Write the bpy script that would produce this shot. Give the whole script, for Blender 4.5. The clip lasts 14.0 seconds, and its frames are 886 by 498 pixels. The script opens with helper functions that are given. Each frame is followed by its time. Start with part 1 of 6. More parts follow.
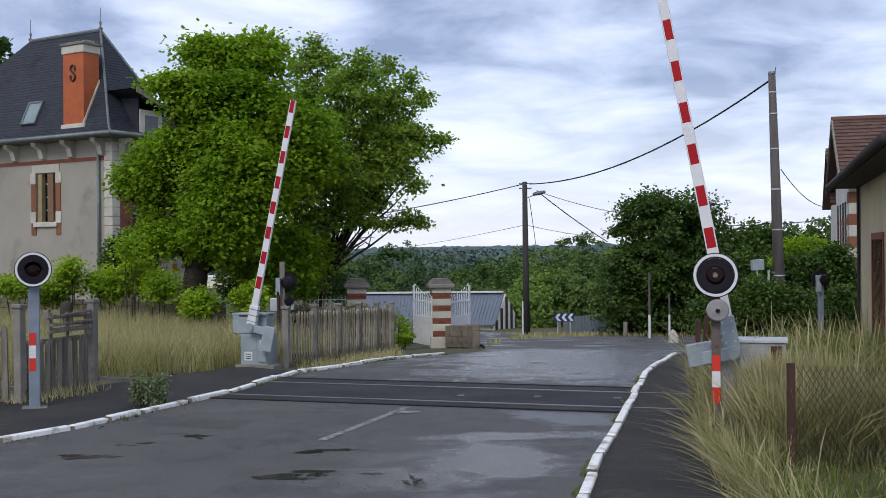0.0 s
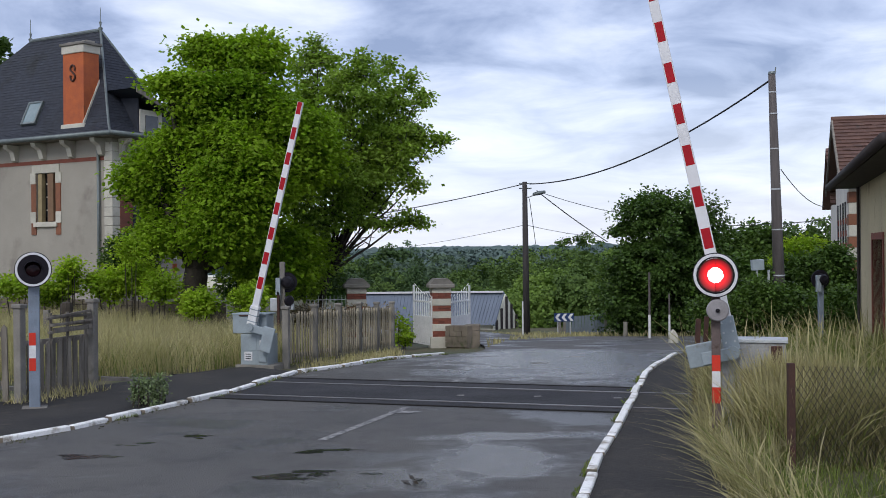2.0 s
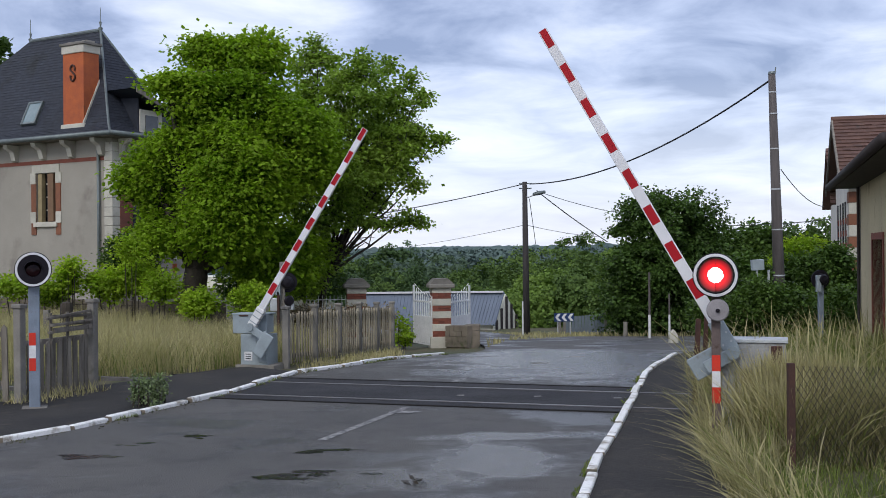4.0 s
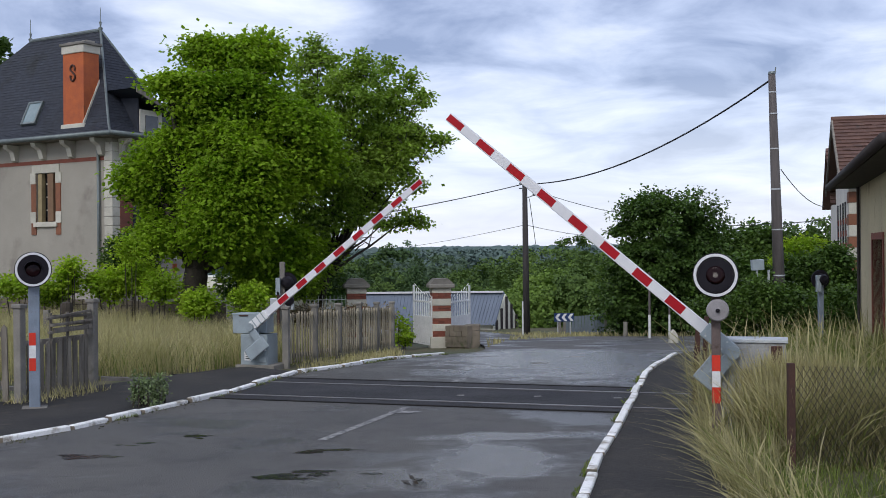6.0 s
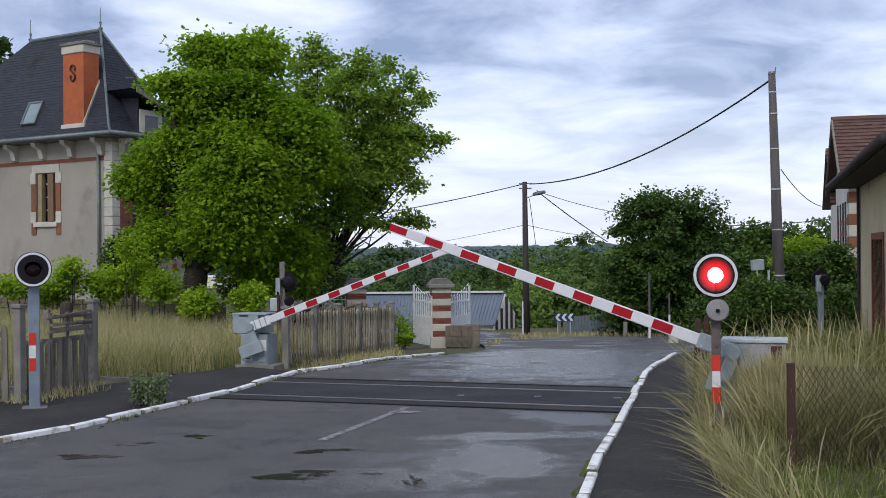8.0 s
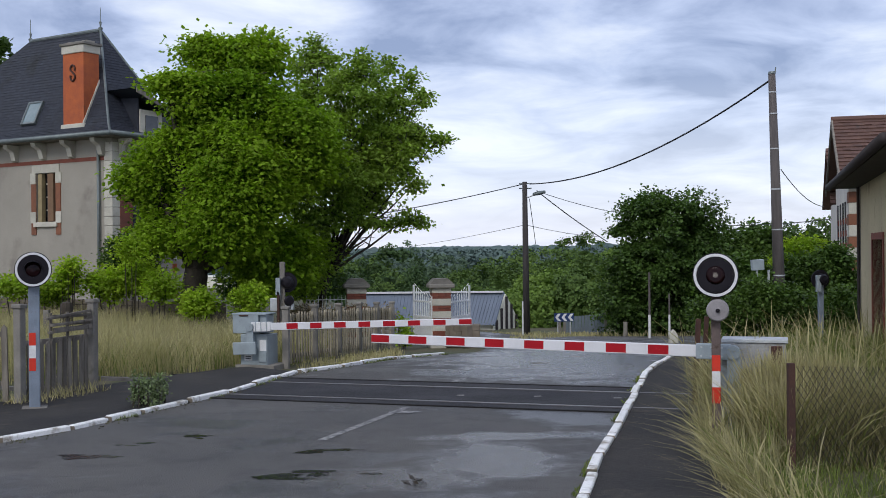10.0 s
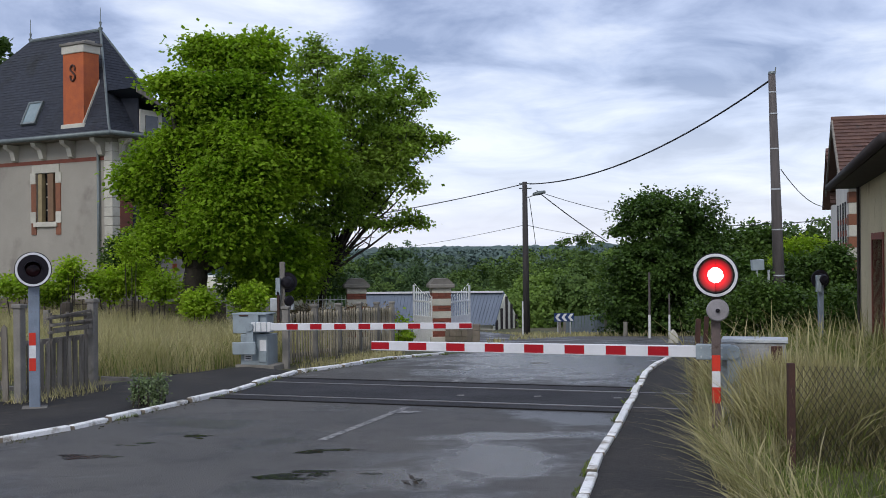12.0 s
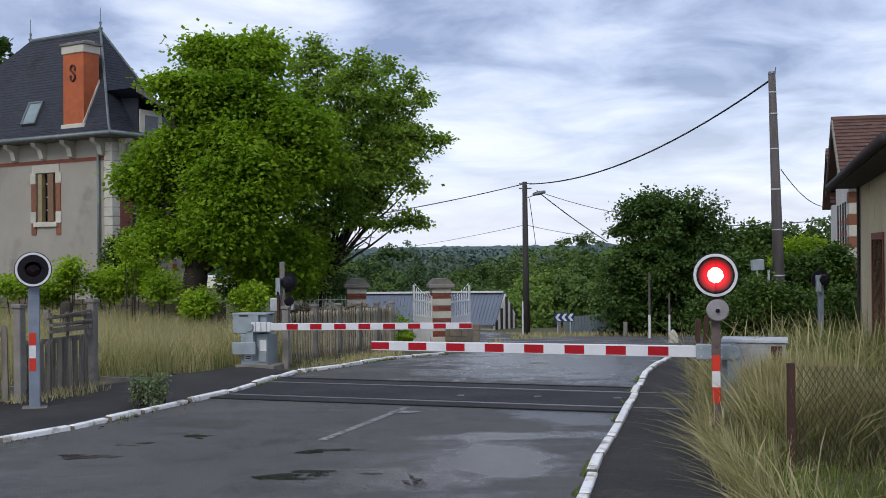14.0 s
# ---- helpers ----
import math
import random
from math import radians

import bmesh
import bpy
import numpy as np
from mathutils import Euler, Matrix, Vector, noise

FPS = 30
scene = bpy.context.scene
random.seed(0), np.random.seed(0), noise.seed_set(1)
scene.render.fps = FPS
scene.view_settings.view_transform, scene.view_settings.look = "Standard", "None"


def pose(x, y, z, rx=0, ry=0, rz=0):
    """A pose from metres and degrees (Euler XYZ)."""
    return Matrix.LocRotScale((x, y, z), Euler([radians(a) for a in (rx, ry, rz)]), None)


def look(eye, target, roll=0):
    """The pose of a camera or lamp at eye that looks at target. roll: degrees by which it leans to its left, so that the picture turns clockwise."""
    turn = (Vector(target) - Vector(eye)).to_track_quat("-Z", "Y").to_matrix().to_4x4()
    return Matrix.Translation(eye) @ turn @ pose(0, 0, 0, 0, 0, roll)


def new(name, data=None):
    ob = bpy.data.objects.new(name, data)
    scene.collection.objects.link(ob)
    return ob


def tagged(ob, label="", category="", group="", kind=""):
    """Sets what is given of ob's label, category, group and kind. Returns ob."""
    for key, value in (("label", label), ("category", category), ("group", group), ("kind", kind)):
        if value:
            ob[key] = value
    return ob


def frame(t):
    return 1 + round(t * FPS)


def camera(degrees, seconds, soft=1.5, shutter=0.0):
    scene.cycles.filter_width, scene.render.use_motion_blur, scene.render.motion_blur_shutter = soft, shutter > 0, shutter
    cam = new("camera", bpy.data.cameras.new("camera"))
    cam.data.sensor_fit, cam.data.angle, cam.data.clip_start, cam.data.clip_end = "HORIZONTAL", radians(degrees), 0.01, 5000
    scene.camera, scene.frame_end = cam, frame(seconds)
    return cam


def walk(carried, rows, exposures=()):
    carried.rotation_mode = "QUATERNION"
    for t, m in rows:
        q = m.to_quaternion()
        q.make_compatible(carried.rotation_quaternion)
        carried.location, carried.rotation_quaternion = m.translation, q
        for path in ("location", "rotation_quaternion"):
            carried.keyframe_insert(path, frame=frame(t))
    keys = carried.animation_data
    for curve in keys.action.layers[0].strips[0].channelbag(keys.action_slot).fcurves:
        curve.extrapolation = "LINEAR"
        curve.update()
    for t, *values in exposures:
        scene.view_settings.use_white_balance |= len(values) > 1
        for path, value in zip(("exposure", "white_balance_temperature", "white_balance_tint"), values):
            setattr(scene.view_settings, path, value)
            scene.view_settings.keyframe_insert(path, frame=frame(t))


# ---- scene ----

cam = camera(44.0, 14.0, soft=0.9)
EYE = (0.0, 0.0, 2.1)
VIEW = look(EYE, (0.0, 10.0, 2.1), roll=-0.5)
walk(cam, [(0.0, VIEW), (14.0, VIEW)], exposures=[(0.0, 0.11), (8.2, 0.11), (10.3, 0.05), (14.0, 0.05)])


# ---- world and sun ----
def build_world():
    """A broken overcast sky: grey-blue cloud bellies with brighter gaps, paler towards the horizon."""
    w = bpy.data.worlds.new("overcast_sky")
    scene.world = w
    w.use_nodes = True
    nt = w.node_tree
    nt.nodes.clear()
    N, Lk = nt.nodes.new, nt.links.new
    out, bg = N("ShaderNodeOutputWorld"), N("ShaderNodeBackground")
    sky = N("ShaderNodeTexSky")
    sky.sky_type, sky.sun_disc = "NISHITA", False
    sky.sun_elevation, sky.sun_rotation = radians(43), radians(203)
    tc, sep = N("ShaderNodeTexCoord"), N("ShaderNodeSeparateXYZ")
    Lk(tc.outputs["Generated"], sep.inputs[0])

    def math_node(op, a, b, c=None):
        m = N("ShaderNodeMath")
        m.operation = op
        for i, v in enumerate((a, b, c)):
            if v is None:
                continue
            if isinstance(v, (int, float)):
                m.inputs[i].default_value = v
            else:
                Lk(v, m.inputs[i])
        return m.outputs[0]
    up = math_node("MAXIMUM", sep.outputs["Z"], 0.0)
    low = math_node("ADD", up, 0.17)
    px = math_node("DIVIDE", sep.outputs["X"], low)
    py = math_node("DIVIDE", sep.outputs["Y"], low)
    com = N("ShaderNodeCombineXYZ")
    Lk(px, com.inputs[0]), Lk(py, com.inputs[1])
    n1, n2 = N("ShaderNodeTexNoise"), N("ShaderNodeTexNoise")
    for n, s, d, r in ((n1, 2.1, 8, 0.55), (n2, 0.8, 3, 0.5)):
        n.inputs["Scale"].default_value, n.inputs["Detail"].default_value, n.inputs["Roughness"].default_value = s, d, r
        n.inputs["Distortion"].default_value = 0.45
        Lk(com.outputs[0], n.inputs["Vector"])
    both = math_node("MULTIPLY_ADD", n2.outputs[0], 0.55, math_node("MULTIPLY", n1.outputs[0], 0.6))
    ramp = N("ShaderNodeValToRGB")
    cr = ramp.color_ramp
    cr.elements[0].position, cr.elements[0].color = 0.46, (0.245, 0.300, 0.49, 1)
    cr.elements[1].position, cr.elements[1].color = 0.70, (0.90, 0.94, 1.02, 1)
    e = cr.elements.new(0.56)
    e.color = (0.50, 0.57, 0.79, 1)
    Lk(both, ramp.inputs[0])
    # paler near the horizon
    pale = N("ShaderNodeMix")
    pale.data_type = "RGBA"
    mr = N("ShaderNodeMapRange")
    mr.inputs["From Min"].default_value, mr.inputs["From Max"].default_value = 0.0, 0.16
    mr.inputs["To Min"].default_value, mr.inputs["To Max"].default_value = 0.85, 0.0
    Lk(sep.outputs["Z"], mr.inputs[0])
    Lk(mr.outputs[0], pale.inputs[0]), Lk(ramp.outputs[0], pale.inputs[6])
    pale.inputs[7].default_value = (0.83, 0.87, 1.03, 1)
    add = N("ShaderNodeMix")
    add.data_type, add.blend_type = "RGBA", "ADD"
    add.inputs[0].default_value = 0.03
    Lk(pale.outputs[2], add.inputs[6]), Lk(sky.outputs[0], add.inputs[7])
    Lk(add.outputs[2], bg.inputs[0])
    bg.inputs[1].default_value = 0.90
    Lk(bg.outputs[0], out.inputs[0])


build_world()
sun = new("sun", bpy.data.lights.new("sun", "SUN"))
sun.data.energy, sun.data.angle, sun.data.color = 1.5, radians(25), (1.0, 0.97, 0.92)
sun.matrix_world = look((-5, -12, 12), (0, 0, 0))


# ---- materials ----
MATS = {}


def mat(name, c1, c2=None, scale=2.0, rough=0.8, bump=0.15, fine=40.0, metal=0.0, islands=0.0, per_object=0.0,
        stain=None, stain_scale=0.7, stain_at=0.58, spec=0.4, leaf=0.0, squash=(1, 1, 1), wet=0.0, speck=0.5, pools=()):
    """A weathered surface: two base colours by coarse and fine noise, stains of a third, bump, and gloss that varies."""
    if name in MATS:
        return MATS[name]
    m = bpy.data.materials.new(name)
    m.use_nodes = True
    nt = m.node_tree
    N, Lk = nt.nodes.new, nt.links.new
    b = nt.nodes["Principled BSDF"]
    c2 = c2 or tuple(v * 0.75 for v in c1)
    tc, mp = N("ShaderNodeTexCoord"), N("ShaderNodeMapping")
    mp.inputs["Scale"].default_value = squash
    Lk(tc.outputs["Object"], mp.inputs[0])

    def noise_node(s, d=5.0, r=0.6):
        n = N("ShaderNodeTexNoise")
        n.inputs["Scale"].default_value, n.inputs["Detail"].default_value, n.inputs["Roughness"].default_value = s, d, r
        Lk(mp.outputs[0], n.inputs["Vector"])
        return n.outputs[0]

    def mix(kind, f, a, c):
        x = N("ShaderNodeMix")
        x.data_type, x.blend_type = "RGBA", kind
        for sock, v in ((x.inputs[0], f), (x.inputs[6], a), (x.inputs[7], c)):
            if isinstance(v, (int, float)):
                sock.default_value = v
            elif isinstance(v, tuple):
                sock.default_value = (*v, 1)
            else:
                Lk(v, sock)
        return x.outputs[2]

    def spread(v, lo, hi, to_lo=0.0, to_hi=1.0):
        r = N("ShaderNodeMapRange")
        for i, k in enumerate((lo, hi, to_lo, to_hi)):
            r.inputs[i + 1].default_value = k
        Lk(v, r.inputs[0])
        return r.outputs[0]
    coarse, grain = noise_node(scale), noise_node(fine, 3.0)
    col = mix("MIX", spread(coarse, 0.35, 0.65), c1, c2)
    col = mix("MULTIPLY", speck, col, mix("MIX", grain, (0.45, 0.45, 0.45), (1.5, 1.5, 1.5)))
    rg = spread(coarse, 0.3, 0.7, min(1, rough + 0.08), max(0.02, rough - 0.08))
    if stain:
        s = spread(noise_node(stain_scale, 7.0, 0.65), stain_at, stain_at + 0.12)
        col = mix("MIX", s, col, stain)
    if wet:
        sp = spread(noise_node(11.0, 6.0, 0.8), 0.56, 0.68, 0.0, 0.85)
        col = mix("MULTIPLY", sp, col, (0.45, 0.45, 0.46))
        sp = spread(noise_node(1.6, 9.0, 0.75), 0.50, 0.62, 0.0, 0.75)
        col = mix("MULTIPLY", sp, col, (0.62, 0.62, 0.63))
        ws = spread(noise_node(0.42, 6.0, 0.65), 0.50, 0.58, 0.0, wet)
        col = mix("MULTIPLY", ws, col, (0.62, 0.62, 0.64))
        # dark streaks of tar and damp, drawn out across the road
        m2, n2 = N("ShaderNodeMapping"), N("ShaderNodeTexNoise")
        m2.inputs["Scale"].default_value = (0.9, 3.6, 1.0)
        Lk(tc.outputs["Object"], m2.inputs[0]), Lk(m2.outputs[0], n2.inputs["Vector"])
        n2.inputs["Scale"].default_value, n2.inputs["Detail"].default_value, n2.inputs["Roughness"].default_value = 1.7, 8.0, 0.72
        col = mix("MULTIPLY", spread(n2.outputs[0], 0.60, 0.68, 0.0, 0.75), col, (0.40, 0.40, 0.40))
        # shallow pools left by rain: centre and half-widths on the plan
        for px, py, ra, rb in pools:
            sub, dv, ln = N("ShaderNodeVectorMath"), N("ShaderNodeVectorMath"), N("ShaderNodeVectorMath")
            sub.operation, dv.operation, ln.operation = "SUBTRACT", "DIVIDE", "LENGTH"
            sub.inputs[1].default_value, dv.inputs[1].default_value = (px, py, 0), (ra, rb, 10)
            Lk(tc.outputs["Object"], sub.inputs[0]), Lk(sub.outputs[0], dv.inputs[0]), Lk(dv.outputs[0], ln.inputs[0])
            sm = N("ShaderNodeMath")
            sm.operation = "MULTIPLY_ADD"
            Lk(noise_node(1.3, 7.0, 0.6), sm.inputs[0])
            sm.inputs[1].default_value = -2.2
            Lk(ln.outputs["Value"], sm.inputs[2])
            pool = spread(sm.outputs[0], -0.40, 0.0, 1.0, 0.0)
            mx = N("ShaderNodeMath")
            mx.operation = "MAXIMUM"
            Lk(ws, mx.inputs[0]), Lk(pool, mx.inputs[1])
            ws = mx.outputs[0]
        rr = N("ShaderNodeMix")
        Lk(ws, rr.inputs[0]), Lk(rg, rr.inputs[2])
        rr.inputs[3].default_value = 0.23
        rg = rr.outputs[0]
    if islands:
        g = N("ShaderNodeNewGeometry")
        v = spread(g.outputs["Random Per Island"], 0, 1, 1 - islands, 1 + islands)
        h = N("ShaderNodeHueSaturation")
        Lk(v, h.inputs["Value"]), Lk(col, h.inputs["Color"])
        h.inputs["Hue"].default_value = 0.5
        col = h.outputs[0]
    if per_object:
        o = N("ShaderNodeObjectInfo")
        v = spread(o.outputs["Random"], 0, 1, 1 - per_object, 1 + per_object)
        h = N("ShaderNodeHueSaturation")
        Lk(v, h.inputs["Value"]), Lk(col, h.inputs["Color"])
        col = h.outputs[0]
    Lk(col, b.inputs["Base Color"]), Lk(rg, b.inputs["Roughness"])
    b.inputs["Metallic"].default_value = metal
    b.inputs["Specular IOR Level"].default_value = spec
    if bump:
        bp = N("ShaderNodeBump")
        bp.inputs["Strength"].default_value, bp.inputs["Distance"].default_value = bump, 0.02
        Lk(grain, bp.inputs["Height"]), Lk(bp.outputs[0], b.inputs["Normal"])
    if leaf:
        t, ms = N("ShaderNodeBsdfTranslucent"), N("ShaderNodeMixShader")
        Lk(mix("MULTIPLY", 1.0, col, (1.25, 1.35, 0.7)), t.inputs[0])
        ms.inputs[0].default_value = leaf
        Lk(b.outputs[0], ms.inputs[1]), Lk(t.outputs[0], ms.inputs[2])
        Lk(ms.outputs[0], nt.nodes["Material Output"].inputs[0])
    MATS[name] = m
    return m


def glow(name, col, strength):
    m = bpy.data.materials.new(name)
    m.use_nodes = True
    b = m.node_tree.nodes["Principled BSDF"]
    b.inputs["Base Color"].default_value = (*col, 1)
    b.inputs["Emission Color"].default_value = (*col, 1)
    b.inputs["Emission Strength"].default_value = strength
    return m


M_ASPHALT = mat("road_asphalt", (0.100, 0.095, 0.087), (0.068, 0.065, 0.060), 0.5, 0.72, 0.7, 55, speck=0.9, stain=(0.125, 0.120, 0.112), stain_scale=0.35, wet=0.85, pools=((0.5, 10.9, 0.95, 1.0), (-0.5, 10.0, 0.9, 0.5), (0.86, 12.3, 1.1, 0.30), (2.6, 22.5, 3.4, 6.5)), spec=0.5)
M_ASPHALT_OLD = mat("shoulder_asphalt", (0.050, 0.047, 0.044), (0.026, 0.025, 0.025), 0.9, 0.9, 0.9, 38, speck=1.0, stain=(0.085, 0.074, 0.056), stain_scale=1.6, spec=0.25)
M_DECK = mat("crossing_asphalt", (0.026, 0.026, 0.029), (0.040, 0.039, 0.042), 0.8, 0.8, 0.4, 120, spec=0.25)
M_GROOVE = mat("flangeway", (0.006, 0.006, 0.007), (0.012, 0.01, 0.009), 3, 0.9)
M_RAIL = mat("rail_steel", (0.20, 0.195, 0.20), (0.13, 0.12, 0.115), 3, 0.5, 0.1, 60, metal=0.6)
M_SOIL = mat("verge_soil", (0.10, 0.085, 0.05), (0.06, 0.075, 0.03), 0.8, 0.95, 0.6, 25, stain=(0.16, 0.14, 0.07), stain_scale=0.3)
M_KERB = mat("kerb_white_paint", (0.84, 0.84, 0.83), (0.74, 0.74, 0.72), 3, 0.7, 0.4, 50, stain=(0.30, 0.27, 0.22), stain_scale=3.5, stain_at=0.53)
M_LINE = mat("worn_road_paint", (0.33, 0.32, 0.31), (0.19, 0.185, 0.18), 4, 0.7, 0.3, 70, stain=(0.07, 0.07, 0.075), stain_scale=9, stain_at=0.47)
M_CONC = mat("old_concrete", (0.235, 0.22, 0.195), (0.15, 0.14, 0.125), 2.5, 0.9, 0.4, 60, stain=(0.10, 0.10, 0.07), stain_scale=2.2, per_object=0.12)
M_WOODG = mat("grey_weathered_wood", (0.235, 0.210, 0.175), (0.125, 0.110, 0.092), 3, 0.9, 0.5, 50, stain=(0.06, 0.054, 0.045), stain_scale=4, per_object=0.28, squash=(3, 3, 0.5))
M_WOODY = mat("pale_fence_concrete", (0.34, 0.30, 0.22), (0.23, 0.20, 0.145), 3, 0.9, 0.5, 50, stain=(0.08, 0.07, 0.05), stain_scale=3, per_object=0.3, squash=(3, 3, 0.6))
M_GREY = mat("grey_machine_paint", (0.30, 0.35, 0.38), (0.24, 0.28, 0.30), 4, 0.5, 0.08, 60, stain=(0.17, 0.16, 0.14), stain_scale=5, stain_at=0.62, speck=0.25)
M_MAST = mat("blue_grey_mast_paint", (0.20, 0.24, 0.30), (0.15, 0.18, 0.22), 4, 0.5, 0.08, 60, stain=(0.12, 0.10, 0.09), stain_scale=6, stain_at=0.62)
M_GALV = mat("galvanised_steel", (0.50, 0.52, 0.53), (0.38, 0.40, 0.42), 6, 0.5, 0.05, 60, metal=0.3)
M_WHITE = mat("white_arm_paint", (0.66, 0.66, 0.68), (0.60, 0.60, 0.62), 3, 0.45, 0.02, 60, speck=0.12)
M_RED = mat("red_reflective_sheet", (0.37, 0.004, 0.012), (0.31, 0.003, 0.010), 5, 0.55, 0.02, 60, speck=0.12, spec=0.25)
M_ORANGE = mat("orange_red_reflector", (0.60, 0.035, 0.015), (0.52, 0.03, 0.015), 5, 0.4, 0.02, 60, speck=0.15, stain=(0.32, 0.10, 0.07), stain_scale=14, stain_at=0.6)
M_POSTR = mat("brown_grey_post_paint", (0.135, 0.100, 0.092), (0.095, 0.070, 0.064), 6, 0.7, 0.1, 60, stain=(0.06, 0.035, 0.028), stain_scale=9)
M_BLACK = mat("black_enamel", (0.009, 0.008, 0.012), (0.014, 0.012, 0.016), 5, 0.5, 0.05, 60, spec=0.16)
M_LENS = mat("dark_red_lens", (0.014, 0.004, 0.005), (0.01, 0.003, 0.004), 5, 0.14, 0.02, 60, spec=0.15)
M_BELL = mat("dull_grey_bell", (0.30, 0.28, 0.29), (0.22, 0.205, 0.21), 6, 0.6, 0.1, 50)
M_BRICKB = mat("brown_brick", (0.24, 0.10, 0.055), (0.18, 0.075, 0.045), 5, 0.9, 0.3, 30, per_object=0.1)
M_GUTTER = mat("dark_painted_gutter", (0.055, 0.045, 0.045), (0.04, 0.034, 0.034), 4, 0.75, 0.1, 40, spec=0.2)
M_RUST = mat("rusted_iron", (0.075, 0.035, 0.025), (0.045, 0.022, 0.018), 8, 0.85, 0.4, 80)
M_PLATE = mat("white_label_plate", (0.70, 0.71, 0.72), (0.6, 0.6, 0.6), 5, 0.5, 0.02)
M_INK = mat("label_ink", (0.06, 0.06, 0.07), None, 5, 0.6, 0.0)
M_RENDER = mat("beige_lime_render", (0.335, 0.31, 0.265), (0.285, 0.265, 0.225), 0.6, 0.95, 0.25, 30, stain=(0.22, 0.20, 0.175), stain_scale=0.5, stain_at=0.54)
M_STONE = mat("pale_stone", (0.52, 0.50, 0.43), (0.42, 0.40, 0.34), 2, 0.9, 0.2, 40, stain=(0.26, 0.24, 0.2), stain_scale=3, stain_at=0.62, per_object=0.1)
M_BRICK = mat("orange_brick", (0.40, 0.105, 0.035), (0.30, 0.075, 0.03), 2.5, 0.85, 0.3, 30, stain=(0.2, 0.07, 0.04), stain_scale=2, per_object=0.12)
M_BRICKD = mat("dark_red_brick", (0.215, 0.070, 0.045), (0.16, 0.052, 0.036), 5, 0.9, 0.3, 30, per_object=0.15)
M_SHUT = mat("brown_shutter_paint", (0.17, 0.055, 0.035), (0.13, 0.045, 0.03), 3, 0.7, 0.2, 30)
M_SLATE = mat("blue_grey_slate", (0.030, 0.034, 0.046), (0.020, 0.023, 0.031), 1.0, 0.62, 0.3, 12, stain=(0.016, 0.018, 0.018), stain_scale=0.7, stain_at=0.55, islands=0.16, spec=0.28)
M_TILE = mat("brown_red_roof_tile", (0.135, 0.074, 0.056), (0.095, 0.052, 0.042), 1.5, 0.85, 0.3, 12, stain=(0.055, 0.046, 0.04), stain_scale=1.2, islands=0.2)
M_ZINC = mat("zinc_gutter", (0.17, 0.20, 0.20), (0.12, 0.14, 0.14), 4, 0.5, 0.1, 40, metal=0.4)
M_DARK = mat("dark_interior", (0.012, 0.011, 0.010), (0.02, 0.018, 0.015), 2, 0.8)
M_PANE = mat("window_pane", (0.05, 0.055, 0.06), (0.03, 0.035, 0.04), 2, 0.08, 0.0, spec=0.8)
M_SKYL = mat("skylight_pane", (0.16, 0.22, 0.24), (0.12, 0.18, 0.2), 2, 0.08, 0.0, spec=1.0)
M_BARK = mat("tree_bark", (0.055, 0.045, 0.035), (0.03, 0.026, 0.02), 4, 0.95, 0.8, 25, squash=(1, 1, 0.3))
M_LEAF = mat("bright_green_leaf", (0.235, 0.350, 0.024), (0.150, 0.260, 0.016), 0.4, 0.55, 0.0, 8, islands=0.32, leaf=0.5, spec=0.15)
M_LEAFD = mat("deep_green_leaf", (0.070, 0.125, 0.026), (0.048, 0.092, 0.020), 0.4, 0.5, 0.0, 8, islands=0.45, leaf=0.25, spec=0.18)
M_LEAF2 = mat("mid_green_leaf", (0.245, 0.350, 0.055), (0.165, 0.265, 0.036), 0.5, 0.5, 0.0, 8, islands=0.36, leaf=0.5, spec=0.22)
M_LEAFD2 = mat("thicket_leaf", (0.082, 0.140, 0.026), (0.052, 0.098, 0.020), 0.4, 0.55, 0.0, 8, islands=0.45, leaf=0.25, spec=0.18)
M_BUSH = mat("bush_leaf", (0.32, 0.44, 0.038), (0.19, 0.30, 0.028), 0.8, 0.55, 0.0, 8, islands=0.35, leaf=0.5, spec=0.18)
M_WOODS = mat("far_wood_leaf", (0.105, 0.165, 0.040), (0.070, 0.120, 0.032), 0.12, 0.7, 0.0, 3, islands=0.2, leaf=0.2, spec=0.18)
M_WOODL = mat("pale_wood_leaf", (0.170, 0.255, 0.050), (0.120, 0.195, 0.042), 0.12, 0.7, 0.0, 3, islands=0.2, leaf=0.25, spec=0.18)
M_WOODK = mat("dark_wood_leaf", (0.060, 0.105, 0.034), (0.040, 0.075, 0.028), 0.12, 0.7, 0.0, 3, islands=0.2, leaf=0.15, spec=0.18)
# Greyed blue-green: haze over the farther belts is painted into the leaf colour.
M_WOODB = mat("haze_tinted_wood_leaf", (0.115, 0.165, 0.100), (0.088, 0.132, 0.086), 0.1, 0.8, 0.0, 3, islands=0.15, leaf=0.2, spec=0.1)
# Distance haze is painted into the blue-grey base colours of both hill materials.
M_HILL = mat("haze_tinted_wooded_hill", (0.125, 0.165, 0.165), (0.085, 0.122, 0.124), 0.03, 0.95, 0.0, 0.16, spec=0.0, speck=0.5, stain=(0.22, 0.22, 0.17), stain_scale=0.012, stain_at=0.64)
M_HILLW = mat("haze_tinted_hillside_leaf", (0.125, 0.168, 0.150), (0.088, 0.128, 0.116), 0.03, 0.9, 0.0, 1, islands=0.07, spec=0.05, speck=0.2)
M_DRY = mat("dry_grass", (0.42, 0.37, 0.21), (0.26, 0.235, 0.115), 0.5, 0.75, 0.0, 8, islands=0.38, leaf=0.3)
M_DRYP = mat("dry_meadow_grass", (0.44, 0.385, 0.22), (0.33, 0.30, 0.15), 0.35, 0.8, 0.0, 8, islands=0.3, leaf=0.3)
